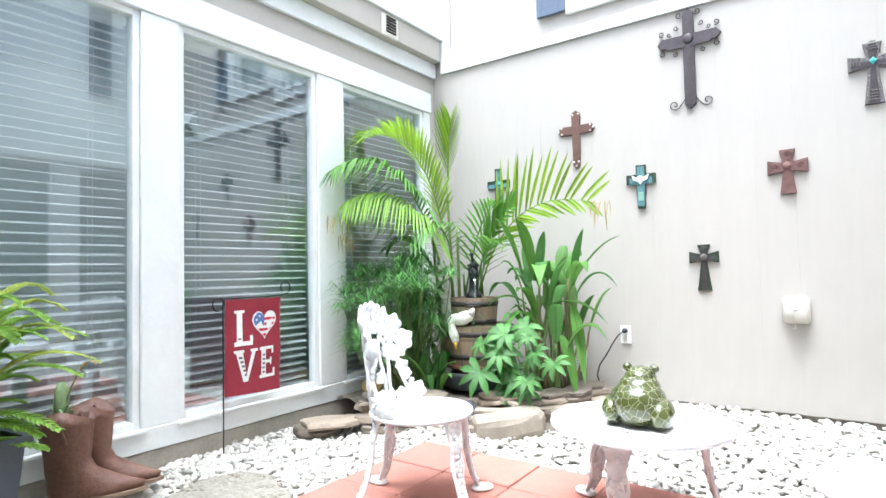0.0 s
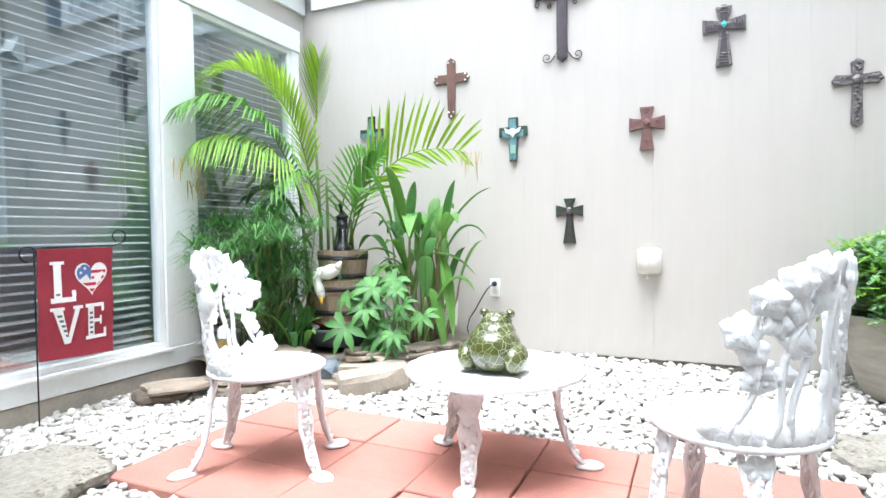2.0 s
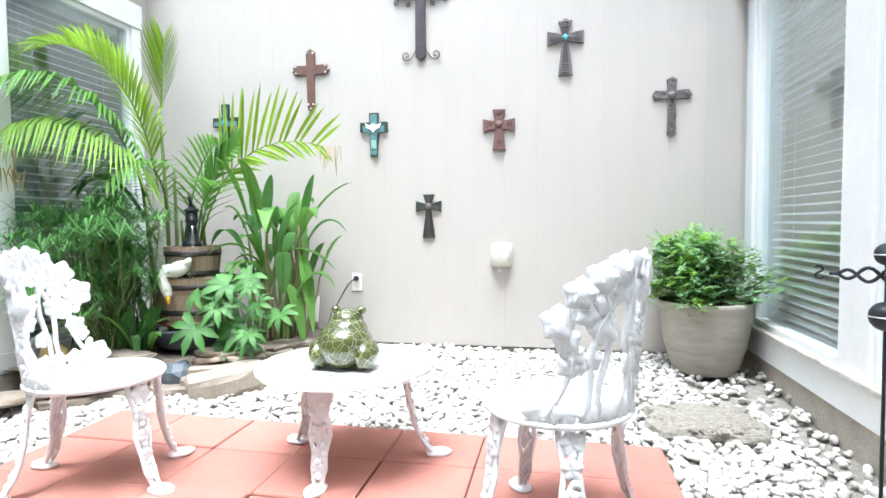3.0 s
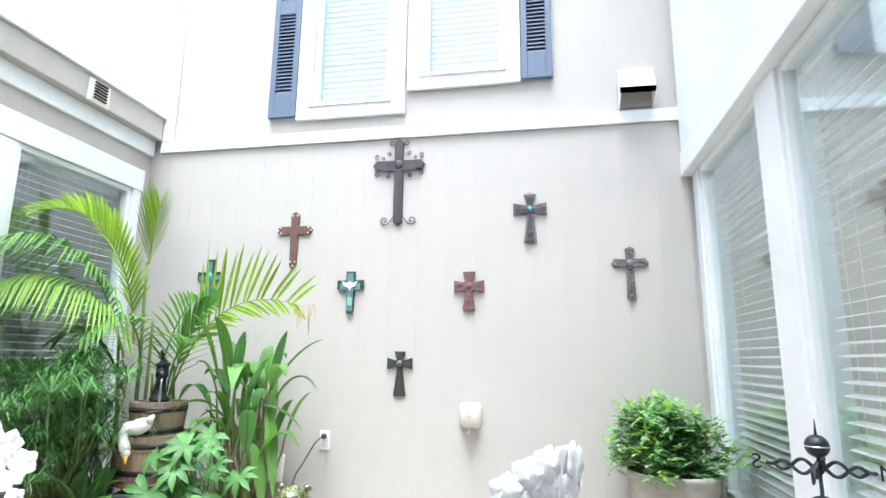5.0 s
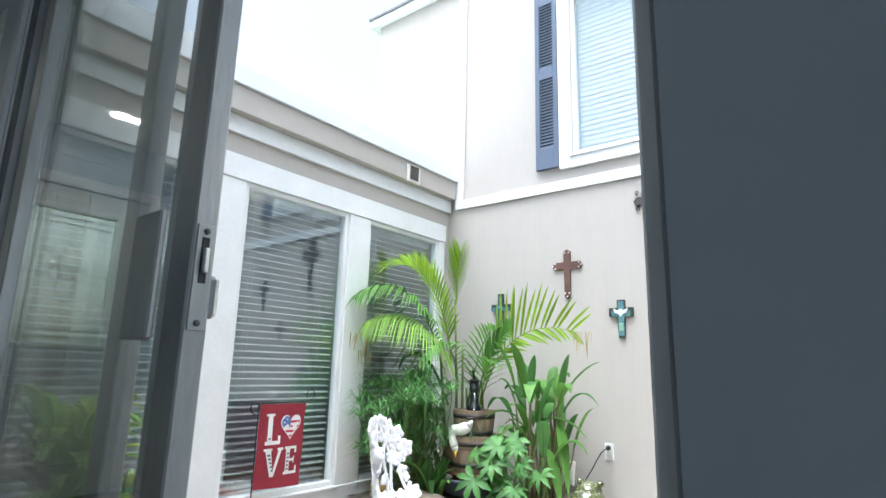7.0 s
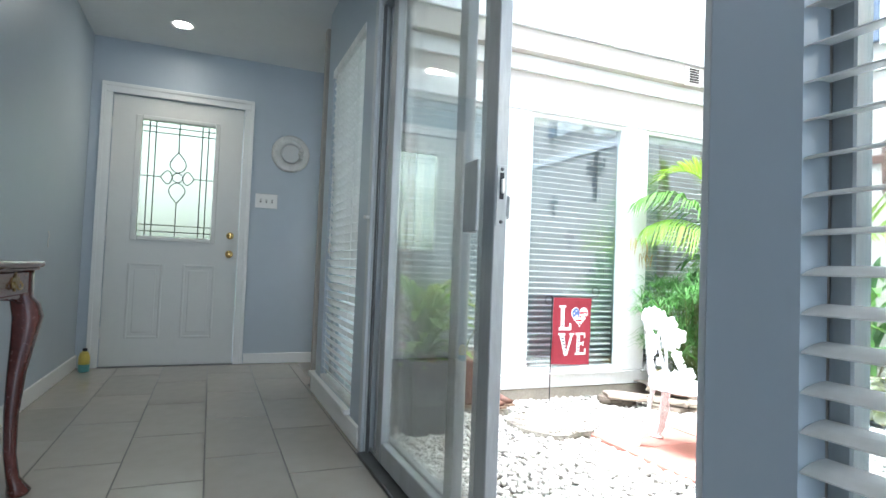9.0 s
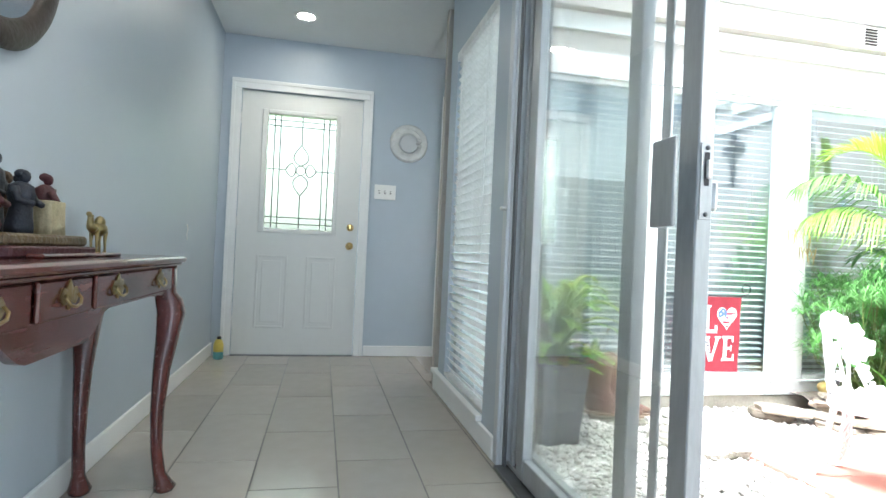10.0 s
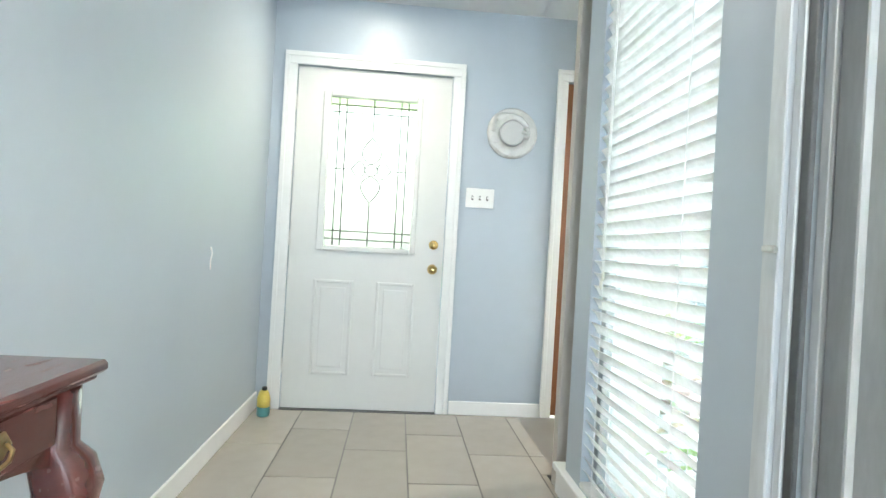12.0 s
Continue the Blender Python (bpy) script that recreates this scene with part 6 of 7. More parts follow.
for v in bm.verts:
    x, y = -1.73 + v.co.x * 0.78, 3.32 + v.co.y * 0.62
    e = max(abs(v.co.x), abs(v.co.y))
    front = (x + 2.3) * 0.62 + 2.55
    h = 0.0 if y < front + 0.02 else min(1, (y - front) / 0.15)
    v.co = Vector((x, min(y, BY - 0.002), -0.17 + 0.12 * h + 0.012 * noise.noise(Vector((x * 9, y * 9, 0)))))
structure(part("planting_bed", bm, SOIL, smooth=True), "raised dark soil bed in the patio corner", "ground")

for cx, cy, w, d, sd in ((-1.76, 1.43, 0.56, 0.50, 4), (1.08, 2.80, 0.50, 0.40, 9)):
    b = rough_slab(w, d, 0.055, random.Random(sd), 22)
    o = thing("stepping_stone", "rough exposed aggregate stepping stone sunk in gravel", "stepping stone", pose(cx, cy, -0.182), "stepping stones")
    part("slab", b, STEPSTONE, o)
    b = bmesh.new()
    rg = random.Random(sd)
    for k in range(420):
        q, r = rg.uniform(0, 6.28), math.sqrt(rg.random()) * 0.47
        ball(b, (w * r * math.cos(q), d * r * math.sin(q), 0.053), (rg.uniform(0.006, 0.013), rg.uniform(0.005, 0.010), 0.006), Euler((0, 0, q * 3)).to_matrix().to_4x4(), sub=1)
    tagged(part("aggregate", b, AGGREGATE, o, smooth=True), kind="stuff")

# ---- cowboy boots, planted ----
def boot(parent, m, seed):
    """A worn western boot, toe to local +x, heel at the origin."""
    b = bmesh.new()
    secs = [  # z, back, front, half width
        (0.012, -0.045, 0.235, 0.040), (0.035, -0.052, 0.245, 0.045), (0.060, -0.054, 0.205, 0.044), (0.085, -0.055, 0.15, 0.043), (0.115, -0.058, 0.095, 0.043), (0.15, -0.062, 0.075, 0.045),
        (0.19, -0.068, 0.078, 0.050), (0.235, -0.075, 0.082, 0.055), (0.28, -0.080, 0.085, 0.058), (0.315, -0.083, 0.088, 0.060)]
    rings = []
    rg = random.Random(seed)
    for i, (z, x0, x1, hw) in enumerate(secs):
        ring = []
        for k in range(24):
            a = 2 * math.pi * k / 24
            cx, hx = (x0 + x1) / 2, (x1 - x0) / 2
            c, s = math.cos(a), math.sin(a)
            wide = hw * (1 - 0.45 * max(0, c) ** 2 * (1 if i < 4 else 0))
            zz = z + (0.025 * abs(s) ** 2 - 0.02 * abs(c) if i == len(secs) - 1 else 0) + (0.012 * max(0, c) if i < 2 else 0)
            wr = 1 + 0.03 * math.sin(z * 130 + 3 * a + seed) if 0.05 < z < 0.2 else 1
            ring.append(b.verts.new(m @ Vector((cx + hx * c * wr, wide * s * wr, zz))))
        rings.append(ring)
    for p, q in zip(rings, rings[1:]):
        for k in range(24):
            b.faces.new((p[k], p[(k + 1) % 24], q[(k + 1) % 24], q[k]))
    b.faces.new(rings[0][::-1])
    low = []
    for v in rings[-1]:
        low.append(b.verts.new(v.co.lerp(m @ Vector((0, 0, 0.30)), 0.10) - Vector((0, 0, 0.05))))
    for k in range(24):
        b.faces.new((rings[-1][k], rings[-1][(k + 1) % 24], low[(k + 1) % 24], low[k]))
    b.faces.new(low)
    up = part("upper", b, BOOTLEATHER, parent, smooth=True)
    b = bmesh.new()
    out = [(-0.05, 0.036), (0.0, 0.04), (0.08, 0.04), (0.16, 0.042), (0.225, 0.025), (0.25, 0.0)]
    pts = out + [(x, -y) for x, y in out[::-1][1:]]
    lo = [b.verts.new(m @ Vector((x, y * 1.06, 0.0 + 0.012 * max(0, x / 0.25)))) for x, y in pts]
    hi = [b.verts.new(m @ Vector((x, y * 1.08, 0.013 + 0.012 * max(0, x / 0.25)))) for x, y in pts]
    b.faces.new(lo[::-1])
    b.faces.new(hi)
    for k in range(len(pts)):
        j = (k + 1) % len(pts)
        b.faces.new((lo[k], lo[j], hi[j], hi[k]))
    part("sole", b, BOOTSOLE, parent)
    for s in (-1, 1):
        b = bmesh.new()
        tube(b, [m @ Vector((0.0, s * 0.056, 0.31)), m @ Vector((0.01, s * 0.064, 0.27)), m @ Vector((0.02, s * 0.058, 0.22))], 0.006, 6)
        part("pull_strap", b, BOOTLEATHER, parent)


for k, (x, y, rz) in enumerate(((-2.26, 1.03, 52), (-2.33, 1.14, 47))):
    bo = thing("cowboy_boot", "worn brown leather cowboy boot used as a planter" if k == 0 else "second brown leather boot standing behind its pair", "boot", pose(x, y, -0.125, 0, 0, rz), "pair of boots")
    boot(bo, Matrix.Diagonal((1.22, 1.22, 1.10, 1)), k + 1)
b = rough_slab(0.36, 0.22, 0.055, random.Random(77))
o = part("stone_block", b, STEPSTONE)
o.matrix_world = pose(-2.22, 1.16, -0.18, 0, 0, 50)
tagged(o, "flat tan stone under the boots", "stone")
cac = thing("boot_succulent", "small cactus and drying sprout growing in a boot", "plant", pose(-2.27, 1.02, 0.20))
bm = bmesh.new()
lathe(bm, [(0.022, 0.0), (0.026, 0.06), (0.024, 0.12), (0.012, 0.155)], 12, None, lambda a, z: 1 + 0.12 * math.cos(6 * a), True)
part("stem", bm, mat("pale_cactus", (0.22, 0.30, 0.14), 0.7, var=0.3, scale=20, bump=0.4), cac, smooth=True)
for k in range(16):
    a = rngp.uniform(0, 6.28)
    broad_leaf(cac, (0.01 * math.cos(a), 0.01 * math.sin(a), 0.0), (0.05 * math.cos(a), 0.05 * math.sin(a), rngp.uniform(0.01, 0.06)), 0.006, 0.03, LEAFSHRUB)
bm = bmesh.new()
tube(bm, bez((0.0, 0, 0.02), (0.05, 0.02, 0.16), (0.03, 0.05, 0.21), (0.07, 0.06, 0.19), 8), 0.0035, 5)
part("sprout", bm, STALK, cac)
broad_leaf(cac, (0.05, 0.05, 0.20), (0.10, 0.09, 0.22), 0.022, 0.03, LEAFDRY, "dry_leaf")

# ---- fern in a tall grey planter ----
fp = thing("planter", "tall dark grey square planter holding a fern", "planter", pose(-1.93, 0.58, -0.175, 0, 0, 8))
bm = bmesh.new()
prof = [(0.135, 0.0), (0.175, 0.42), (0.195, 0.42), (0.195, 0.455), (0.172, 0.455), (0.165, 0.40), (0.001, 0.40)]
lathe(bm, [(r * 1.2, z) for r, z in prof], 4, pose(0, 0, 0, 0, 0, 45))
part("pot", bm, POTGREY, fp)
fern = thing("fern", "boston fern with long yellow green fronds", "fern", pose(-1.93, 0.58, 0.25))
for k in range(62):
    a = 2 * math.pi * k / 40 * 2.618 + rngp.uniform(-0.2, 0.2)
    r = rngp.uniform(0.16, 0.42)
    h = rngp.uniform(0.22, 0.56) if k % 4 else rngp.uniform(0.0, 0.2)
    o = Vector((math.cos(a), math.sin(a), 0))
    tip = o * r + Vector((0, 0, h - 0.20 * r))
    if -1.93 + tip.x < LX + 0.06:
        tip.x = LX + 0.06 + 1.93
    if 0.58 + tip.y < 0.19:
        tip.y = 0.19 - 0.58
    frond(fern, (o * 0.02, o * 0.05 + Vector((0, 0, h * 0.7)), o * r * 0.55 + Vector((0, 0, h * 1.12)), tip), 0.062, 30, (LEAFFERN, LEAFFERN, LEAFFERN, LEAFYELLOW)[k % 4] if k % 13 else LEAFDRY, rngp, 0.0, 0.0085, 0.06, None, 0.06)

# ---- shrub in a ribbed stone pot ----
rp = thing("garden_pot", "large grey brown ribbed plastic pot on the gravel", "planter", pose(1.285, 3.60, -0.125))
bm = bmesh.new()
prof = [(0.155, 0.0), (0.185, 0.06), (0.213, 0.15), (0.230, 0.25), (0.240, 0.36), (0.246, 0.375), (0.246, 0.40), (0.232, 0.40), (0.226, 0.34), (0.001, 0.33)]
full = []
for (r0, z0), (r1, z1) in zip(prof[:5], prof[1:5]):
    for k in np.linspace(0, 1, 7)[:-1]:
        full.append((r0 + (r1 - r0) * k, z0 + (z1 - z0) * k))
full = [(r - (0.0035 if i % 5 == 0 else 0), z) for i, (r, z) in enumerate(full)] + prof[4:]
lathe(bm, full, 48)
part("pot", bm, POTSTONE, rp, smooth=True)
bm = bmesh.new()
lathe(bm, [(0.001, 0.345), (0.12, 0.35), (0.228, 0.335)], 24)
part("soil", bm, SOIL, rp)
shrub = thing("shrub", "bushy green shrub with small lobed leaves", "shrub", pose(1.285, 3.60, 0.215))
clump_m = [LEAFSHRUB, LEAFSHRUB, LEAFSHRUB, LEAFFERN]
bm = bmesh.new()
ends = []
for k in range(64):
    a = rngp.uniform(0, 6.28)
    h = rngp.uniform(0.05, 0.40)
    r = rngp.uniform(0.05, 0.30) * math.sqrt(max(0.15, 1 - (max(0, h - 0.14) / 0.36) ** 2))
    tip = Vector((r * math.cos(a) - 0.01, r * math.sin(a), h + (0.10 if k % 9 == 0 and r < 0.16 else 0)))
    tip.x = min(tip.x, 0.25)
    tip.y = min(tip.y, 0.27)
    b0 = Vector((rngp.uniform(-0.10, 0.10), rngp.uniform(-0.10, 0.10), 0))
    line = bez(b0, b0 + Vector((0, 0, h * 0.5)), tip - Vector((0, 0, h * 0.2)), tip, 8)
    tube(bm, line, [0.005 - 0.0005 * i for i in range(8)], 5)
    ends += [line[5], line[6], tip, tip]
part("branch", bm, STALKBROWN, shrub)
for q in range(4):
    bm = bmesh.new()
    for i, e in enumerate(ends):
        if i % 4 != q:
            continue
        for k in range(7):
            c = e + Vector((rngp.gauss(0, 0.036), rngp.gauss(0, 0.036), rngp.gauss(0, 0.03)))
            ax = Vector((rngp.uniform(-1, 1), rngp.uniform(-1, 0.6), rngp.uniform(-0.3, 0.6))).normalized()
            side = ax.cross(Vector((0, 0, 1))).normalized()
            for j in range(4):
                L = rngp.uniform(0.020, 0.032)
                p = c + ax * 0.013 * j
                for sg in (-1, 1):
                    w = (side * sg + ax * 0.6 + Vector((0, 0, rngp.uniform(-0.2, 0.3)))).normalized()
                    blade(bm, [p, p + w * L * 0.5, p + w * L], [0.003, 0.010, 0.001], 0.15)
            blade(bm, [c + ax * 0.05, c + ax * 0.064, c + ax * 0.082], [0.003, 0.009, 0.001], 0.15)
    part("foliage", bm, clump_m[q], shrub)

# ---- garden flag ----
fl = thing("garden_flag", "red garden flag lettered in white on a thin black stand", "flag", pose(-2.335, 1.805, GRAV, 0, 0, 90))
FW, FH, FZ = 0.355, 0.515, 0.30
bm = bmesh.new()
tube(bm, [(-0.005, 0.012, -0.03), (-0.005, 0.012, FZ + FH + 0.004), (0.05, 0.012, FZ + FH + 0.006), (FW + 0.02, 0.012, FZ + FH + 0.008)], 0.0035, 6)
for s, x, z in ((-1, -0.03, FZ + FH - 0.02), (1, FW + 0.05, FZ + FH + 0.055)):
    tube(bm, [(x + s * 0.035 * math.cos(a), 0.012, z + 0.035 * math.sin(a) * (1 - 0.06 * a)) for a in np.linspace(-1.6, 4.2, 16)], 0.003, 6)
tube(bm, [(FW + 0.02, 0.012, FZ + FH + 0.008), (FW + 0.05, 0.012, FZ + FH + 0.02)], 0.003, 6)
part("stand", bm, BLACKIRON, fl, smooth=True)


def fold(x, z):
    return 0.007 * math.sin(x * 17 + z * 5) * (1 - (z - FZ) / FH * 0.6) + 0.004 * math.sin(z * 21)


bm = bmesh.new()
N, K = 18, 20
for off, fl_ in ((0.0, 0), (0.003, 1)):
    gr = [[bm.verts.new((FW * i / N, fold(FW * i / N, FZ + FH * j / K) + off, FZ + FH * j / K - 0.012 * (i / N) * (1 if j < 3 else 0))) for i in range(N + 1)] for j in range(K + 1)]
    for j in range(K):
        for i in range(N):
            f = (gr[j][i], gr[j][i + 1], gr[j + 1][i + 1], gr[j + 1][i])
            bm.faces.new(f if not fl_ else f[::-1])
part("cloth", bm, REDCLOTH, fl, smooth=True)


def flat_on_flag(name, polys, material, lift):
    b = bmesh.new()
    for poly in polys:
        b.faces.new([b.verts.new((x, fold(x, FZ + z) - lift, FZ + z)) for x, z in poly])
    return part(name, b, material, fl)


def bars(x, z, w, h, n):
    """Dark dashes printed up a letter's stem."""
    return [[(x, z + h * i / n), (x + w, z + h * i / n), (x + w, z + h * (i + 0.45) / n), (x, z + h * (i + 0.45) / n)] for i in range(n)]


def rect(x0, z0, x1, z1):
    return [(x0, z0), (x1, z0), (x1, z1), (x0, z1)]


S = 0.058
Lp = [rect(0.065, 0.275, 0.100, 0.45), rect(0.050, 0.44, 0.115, 0.455), rect(0.050, 0.262, 0.165, 0.285), rect(0.148, 0.285, 0.168, 0.315)]
Vp = [[(0.055, 0.235), (0.098, 0.235), (0.128, 0.09), (0.122, 0.065), (0.108, 0.065)], [(0.122, 0.065), (0.135, 0.065), (0.185, 0.235), (0.160, 0.235), (0.126, 0.10)], rect(0.045, 0.225, 0.108, 0.240), rect(0.148, 0.225, 0.196, 0.240)]
Ep = [rect(0.222, 0.075, 0.254, 0.235), rect(0.210, 0.225, 0.305, 0.242), rect(0.210, 0.068, 0.318, 0.085), rect(0.254, 0.148, 0.290, 0.165), rect(0.292, 0.200, 0.305, 0.225), rect(0.304, 0.085, 0.318, 0.115), rect(0.284, 0.135, 0.293, 0.178)]
flat_on_flag("letter_l", Lp, WHITECLOTH, 0.0025)
flat_on_flag("letter_v", Vp, WHITECLOTH, 0.0025)
flat_on_flag("letter_e", Ep, WHITECLOTH, 0.0025)
for dash in bars(0.073, 0.295, 0.018, 0.14, 6) + bars(0.229, 0.095, 0.017, 0.12, 5) + [[(0.072 + 0.010 * i, 0.205 - 0.024 * i), (0.094 + 0.008 * i, 0.205 - 0.024 * i), (0.096 + 0.008 * i, 0.193 - 0.024 * i), (0.075 + 0.010 * i, 0.193 - 0.024 * i)] for i in range(5)]:
    flat_on_flag("dash", [dash], GREYCLOTH, 0.0045)


def heart(s):
    o = []
    for a in np.linspace(0, 2 * math.pi, 40)[:-1]:
        o.append((0.248 + s * 0.0050 * 16 * math.sin(a) ** 3, 0.375 + s * 0.0056 * (13 * math.cos(a) - 5 * math.cos(2 * a) - 2 * math.cos(3 * a) - math.cos(4 * a))))
    return o


flat_on_flag("heart", [heart(1.0)], WHITECLOTH, 0.0025)
inner = heart(0.90)
stripes = []


def reach(z):
    """Leftmost and rightmost point of the heart at height z."""
    xs = [p[0] + (q[0] - p[0]) * (z - p[1]) / (q[1] - p[1]) for p, q in zip(inner, inner[1:] + inner[:1]) if (p[1] - z) * (q[1] - z) < 0]
    return (min(xs), max(xs)) if xs else None


for k in range(5):
    z0 = 0.300 + 0.030 * k
    ends = [(reach(z), z) for z in (z0, z0 + 0.015)]
    if all(e for e, z in ends):
        lows = [max(e[0], 0.248) if z > 0.35 else e[0] for e, z in ends]
        stripes.append([(lows[0], ends[0][1]), (ends[0][0][1], ends[0][1]), (ends[1][0][1], ends[1][1]), (lows[1], ends[1][1])])
REDPRINT = mat("red_print", (0.5, 0.03, 0.05), 0.8)
for stripe in stripes:
    flat_on_flag("stripe", [stripe], REDPRINT, 0.0045)
flat_on_flag("blue_field", [[(x, z) for x, z in inner if x <= 0.249 and z > 0.350] + [(0.246, 0.352)]], BLUECLOTH, 0.0045)
star = []
for cx, cz in ((0.195, 0.395), (0.215, 0.415), (0.188, 0.425), (0.222, 0.378), (0.205, 0.368)):
    star.append([(cx + (0.009 if i % 2 else 0.004) * math.sin(i * math.pi / 5), cz - (0.009 if i % 2 else 0.004) * math.cos(i * math.pi / 5)) for i in range(10)])
for one in star:
    flat_on_flag("star", [one], WHITECLOTH, 0.0065)

# ---- console table in the hall ----
TX0, TX1, TY0, TY1 = -1.04, 0.67, -1.53, -1.203
ct = thing("console_table", "dark mahogany console table with brass pulls and cabriole legs", "table")
bm = bmesh.new()
bx(bm, TX0, TY0, 0.782, TX1, TY1, 0.803)
part("tabletop", bm, MAHOG, ct, bevel=0.006)
bm = bmesh.new()
bx(bm, TX0 + 0.012, TY0 + 0.005, 0.772, TX1 - 0.012, TY1 - 0.012, 0.7815)
part("top_moulding", bm, MAHOG, ct, bevel=0.003)
AX0, AX1, AY0, AY1 = TX0 + 0.045, TX1 - 0.045, TY0 + 0.02, TY1 - 0.035


def apron_low(x):
    """Lower edge of the shaped front apron."""
    q = abs(x + 0.17)
    if q < 0.12:
        return 0.622
    if q < 0.26:
        return 0.622 + 0.062 * (0.5 - 0.5 * math.cos(math.pi * (q - 0.12) / 0.14))
    return 0.684 - 0.03 * max(0, (q - 0.62) / 0.17) ** 2


bm = bmesh.new()
xs = np.linspace(AX0, AX1, 64)
cols = [[bm.verts.new((x, y, z)) for y in (AY1 - 0.02, AY1) for z in (apron_low(x), 0.7715)] for x in xs]
for p, q in zip(cols, cols[1:]):
    for i, j in ((0, 1), (1, 3), (3, 2), (2, 0)):
        bm.faces.new((p[i], p[j], q[j], q[i]))
for p in (cols[0], cols[-1]):
    bm.faces.new((p[0], p[1], p[3], p[2]))
part("front_apron", bm, MAHOG, ct)
for x in (AX0, AX1 - 0.02):
    box_part("side_apron", (x, AY0, 0.665, x + 0.02, AY1 - 0.021, 0.7715), MAHOG, ct, 0.002)
box_part("back_apron", (AX0 + 0.021, AY0, 0.67, AX1 - 0.021, AY0 + 0.02, 0.7715), MAHOG, ct, 0.002)
for a, b, hs in ((-0.945, -0.312, (-0.80, -0.44)), (-0.288, -0.052, (-0.17,)), (-0.028, 0.605, (0.10, 0.46))):
    dr = box_part("drawer", (a, AY1 + 0.0005, 0.692, b, AY1 + 0.012, 0.768), MAHOG, ct, 0.004)
    for hx in hs:
        b_ = bmesh.new()
        slab(b_, [(x * 1.35, z * 1.35) for x, z in [(-0.032, 0.0), (-0.022, 0.014), (-0.012, 0.012), (0, 0.026), (0.012, 0.012), (0.022, 0.014), (0.032, 0.0), (0.020, -0.012), (0.008, -0.010), (0, -0.020), (-0.008, -0.010), (-0.020, -0.012)]], 0.003, pose(hx, AY1 + 0.014, 0.733, 0, 0, 180), 0.003)
        h = part("pull_plate", b_, BRASS, dr, "antique brass pierced plate")
        b_ = bmesh.new()
        tube(b_, [(hx + s * 1.25, AY1 + 0.018 + y * 0.6, 0.738 + z * 0.85) for s, y, z in ((-0.022, 0, 0.0), (-0.025, 0.010, -0.012), (-0.018, 0.014, -0.024), (0, 0.015, -0.029), (0.018, 0.014, -0.024), (0.025, 0.010, -0.012), (0.022, 0, 0.0))], 0.0032, 7)
        part("bail", b_, BRASS, dr, smooth=True)


def cabriole(x, y, sx, sy):
    """A leg that swells at the knee and ends in a pad foot."""
    b = bmesh.new()
    prof = [(0.7715, 0.0, 0.026), (0.68, 0.0, 0.027), (0.655, 0.010, 0.034), (0.61, 0.018, 0.036), (0.54, 0.012, 0.030), (0.42, 0.0, 0.0235), (0.28, -0.006, 0.0185), (0.15, -0.003, 0.016), (0.07, 0.006, 0.017), (0.038, 0.016, 0.024), (0.018, 0.022, 0.031), (0.004, 0.020, 0.027), (0.0, 0.018, 0.020)]
    rings = []
    for i, (z, o, r) in enumerate(prof):
        ring = []
        for k in range(16):
            a = 2 * math.pi * k / 16
            e = 0.5 if i < 5 else 0.9 if i < 8 else 1.0
            c, s = math.cos(a), math.sin(a)
            ring.append(b.verts.new((x + sx * o + 1.17 * r * math.copysign(abs(c) ** e, c), y + sy * o + 1.17 * r * math.copysign(abs(s) ** e, s), z)))
        rings.append(ring)
    for p, q in zip(rings, rings[1:]):
        for k in range(16):
            b.faces.new((p[k], p[(k + 1) % 16], q[(k + 1) % 16], q[k]))
    b.faces.new(rings[-1])
    b.faces.new(rings[0][::-1])
    part("leg", b, MAHOG, ct, smooth=True)


for x, sx in ((AX0 + 0.012, -1), (AX1 - 0.012, 1)):
    cabriole(x, AY1 - 0.015, sx, 1)
    cabriole(x, AY0 + 0.018, sx, 0)

# ---- figurines on the console ----
tray = thing("display_base", "dark red and gilt base tray under a figure group", "tray", pose(-0.37, -1.43, 0.8035))
box_part("cloth", (-0.215, -0.085, 0.0, 0.20, 0.10, 0.024), mat("dark_red_base", (0.055, 0.012, 0.016), 0.5, var=0.3, scale=20, bump=0.3), tray, 0.004)
box_part("plinth", (-0.20, -0.075, 0.0245, 0.185, 0.085, 0.0505), mat("gilt_resin", (0.11, 0.08, 0.04), 0.5, 0.2, var=0.4, scale=30, bump=0.5), tray, 0.006)
box_part("bar", (-0.29, 0.105, 0.0, 0.16, 0.14, 0.010), MAHOG, tray, 0.004)
GOWNS = [("dark_blue_robe", (0.012, 0.016, 0.026)), ("maroon_robe", (0.055, 0.012, 0.016)), ("slate_robe", (0.04, 0.048, 0.055)), ("brown_robe", (0.06, 0.035, 0.018)), ("olive_robe", (0.04, 0.04, 0.02))]
FIG = [(-0.165, 0.0, 0.140, 1), (-0.105, -0.03, 0.128, 0), (-0.04, -0.03, 0.128, 3), (0.02, -0.025, 0.165, 2), (0.045, 0.045, 0.125, 0), (0.115, 0.0, 0.13, 4), (0.16, 0.035, 0.11, 1)]
mats = [mat(n_, c_, 0.6, var=0.4, scale=40, bump=0.5, bscale=60) for n_, c_ in GOWNS]
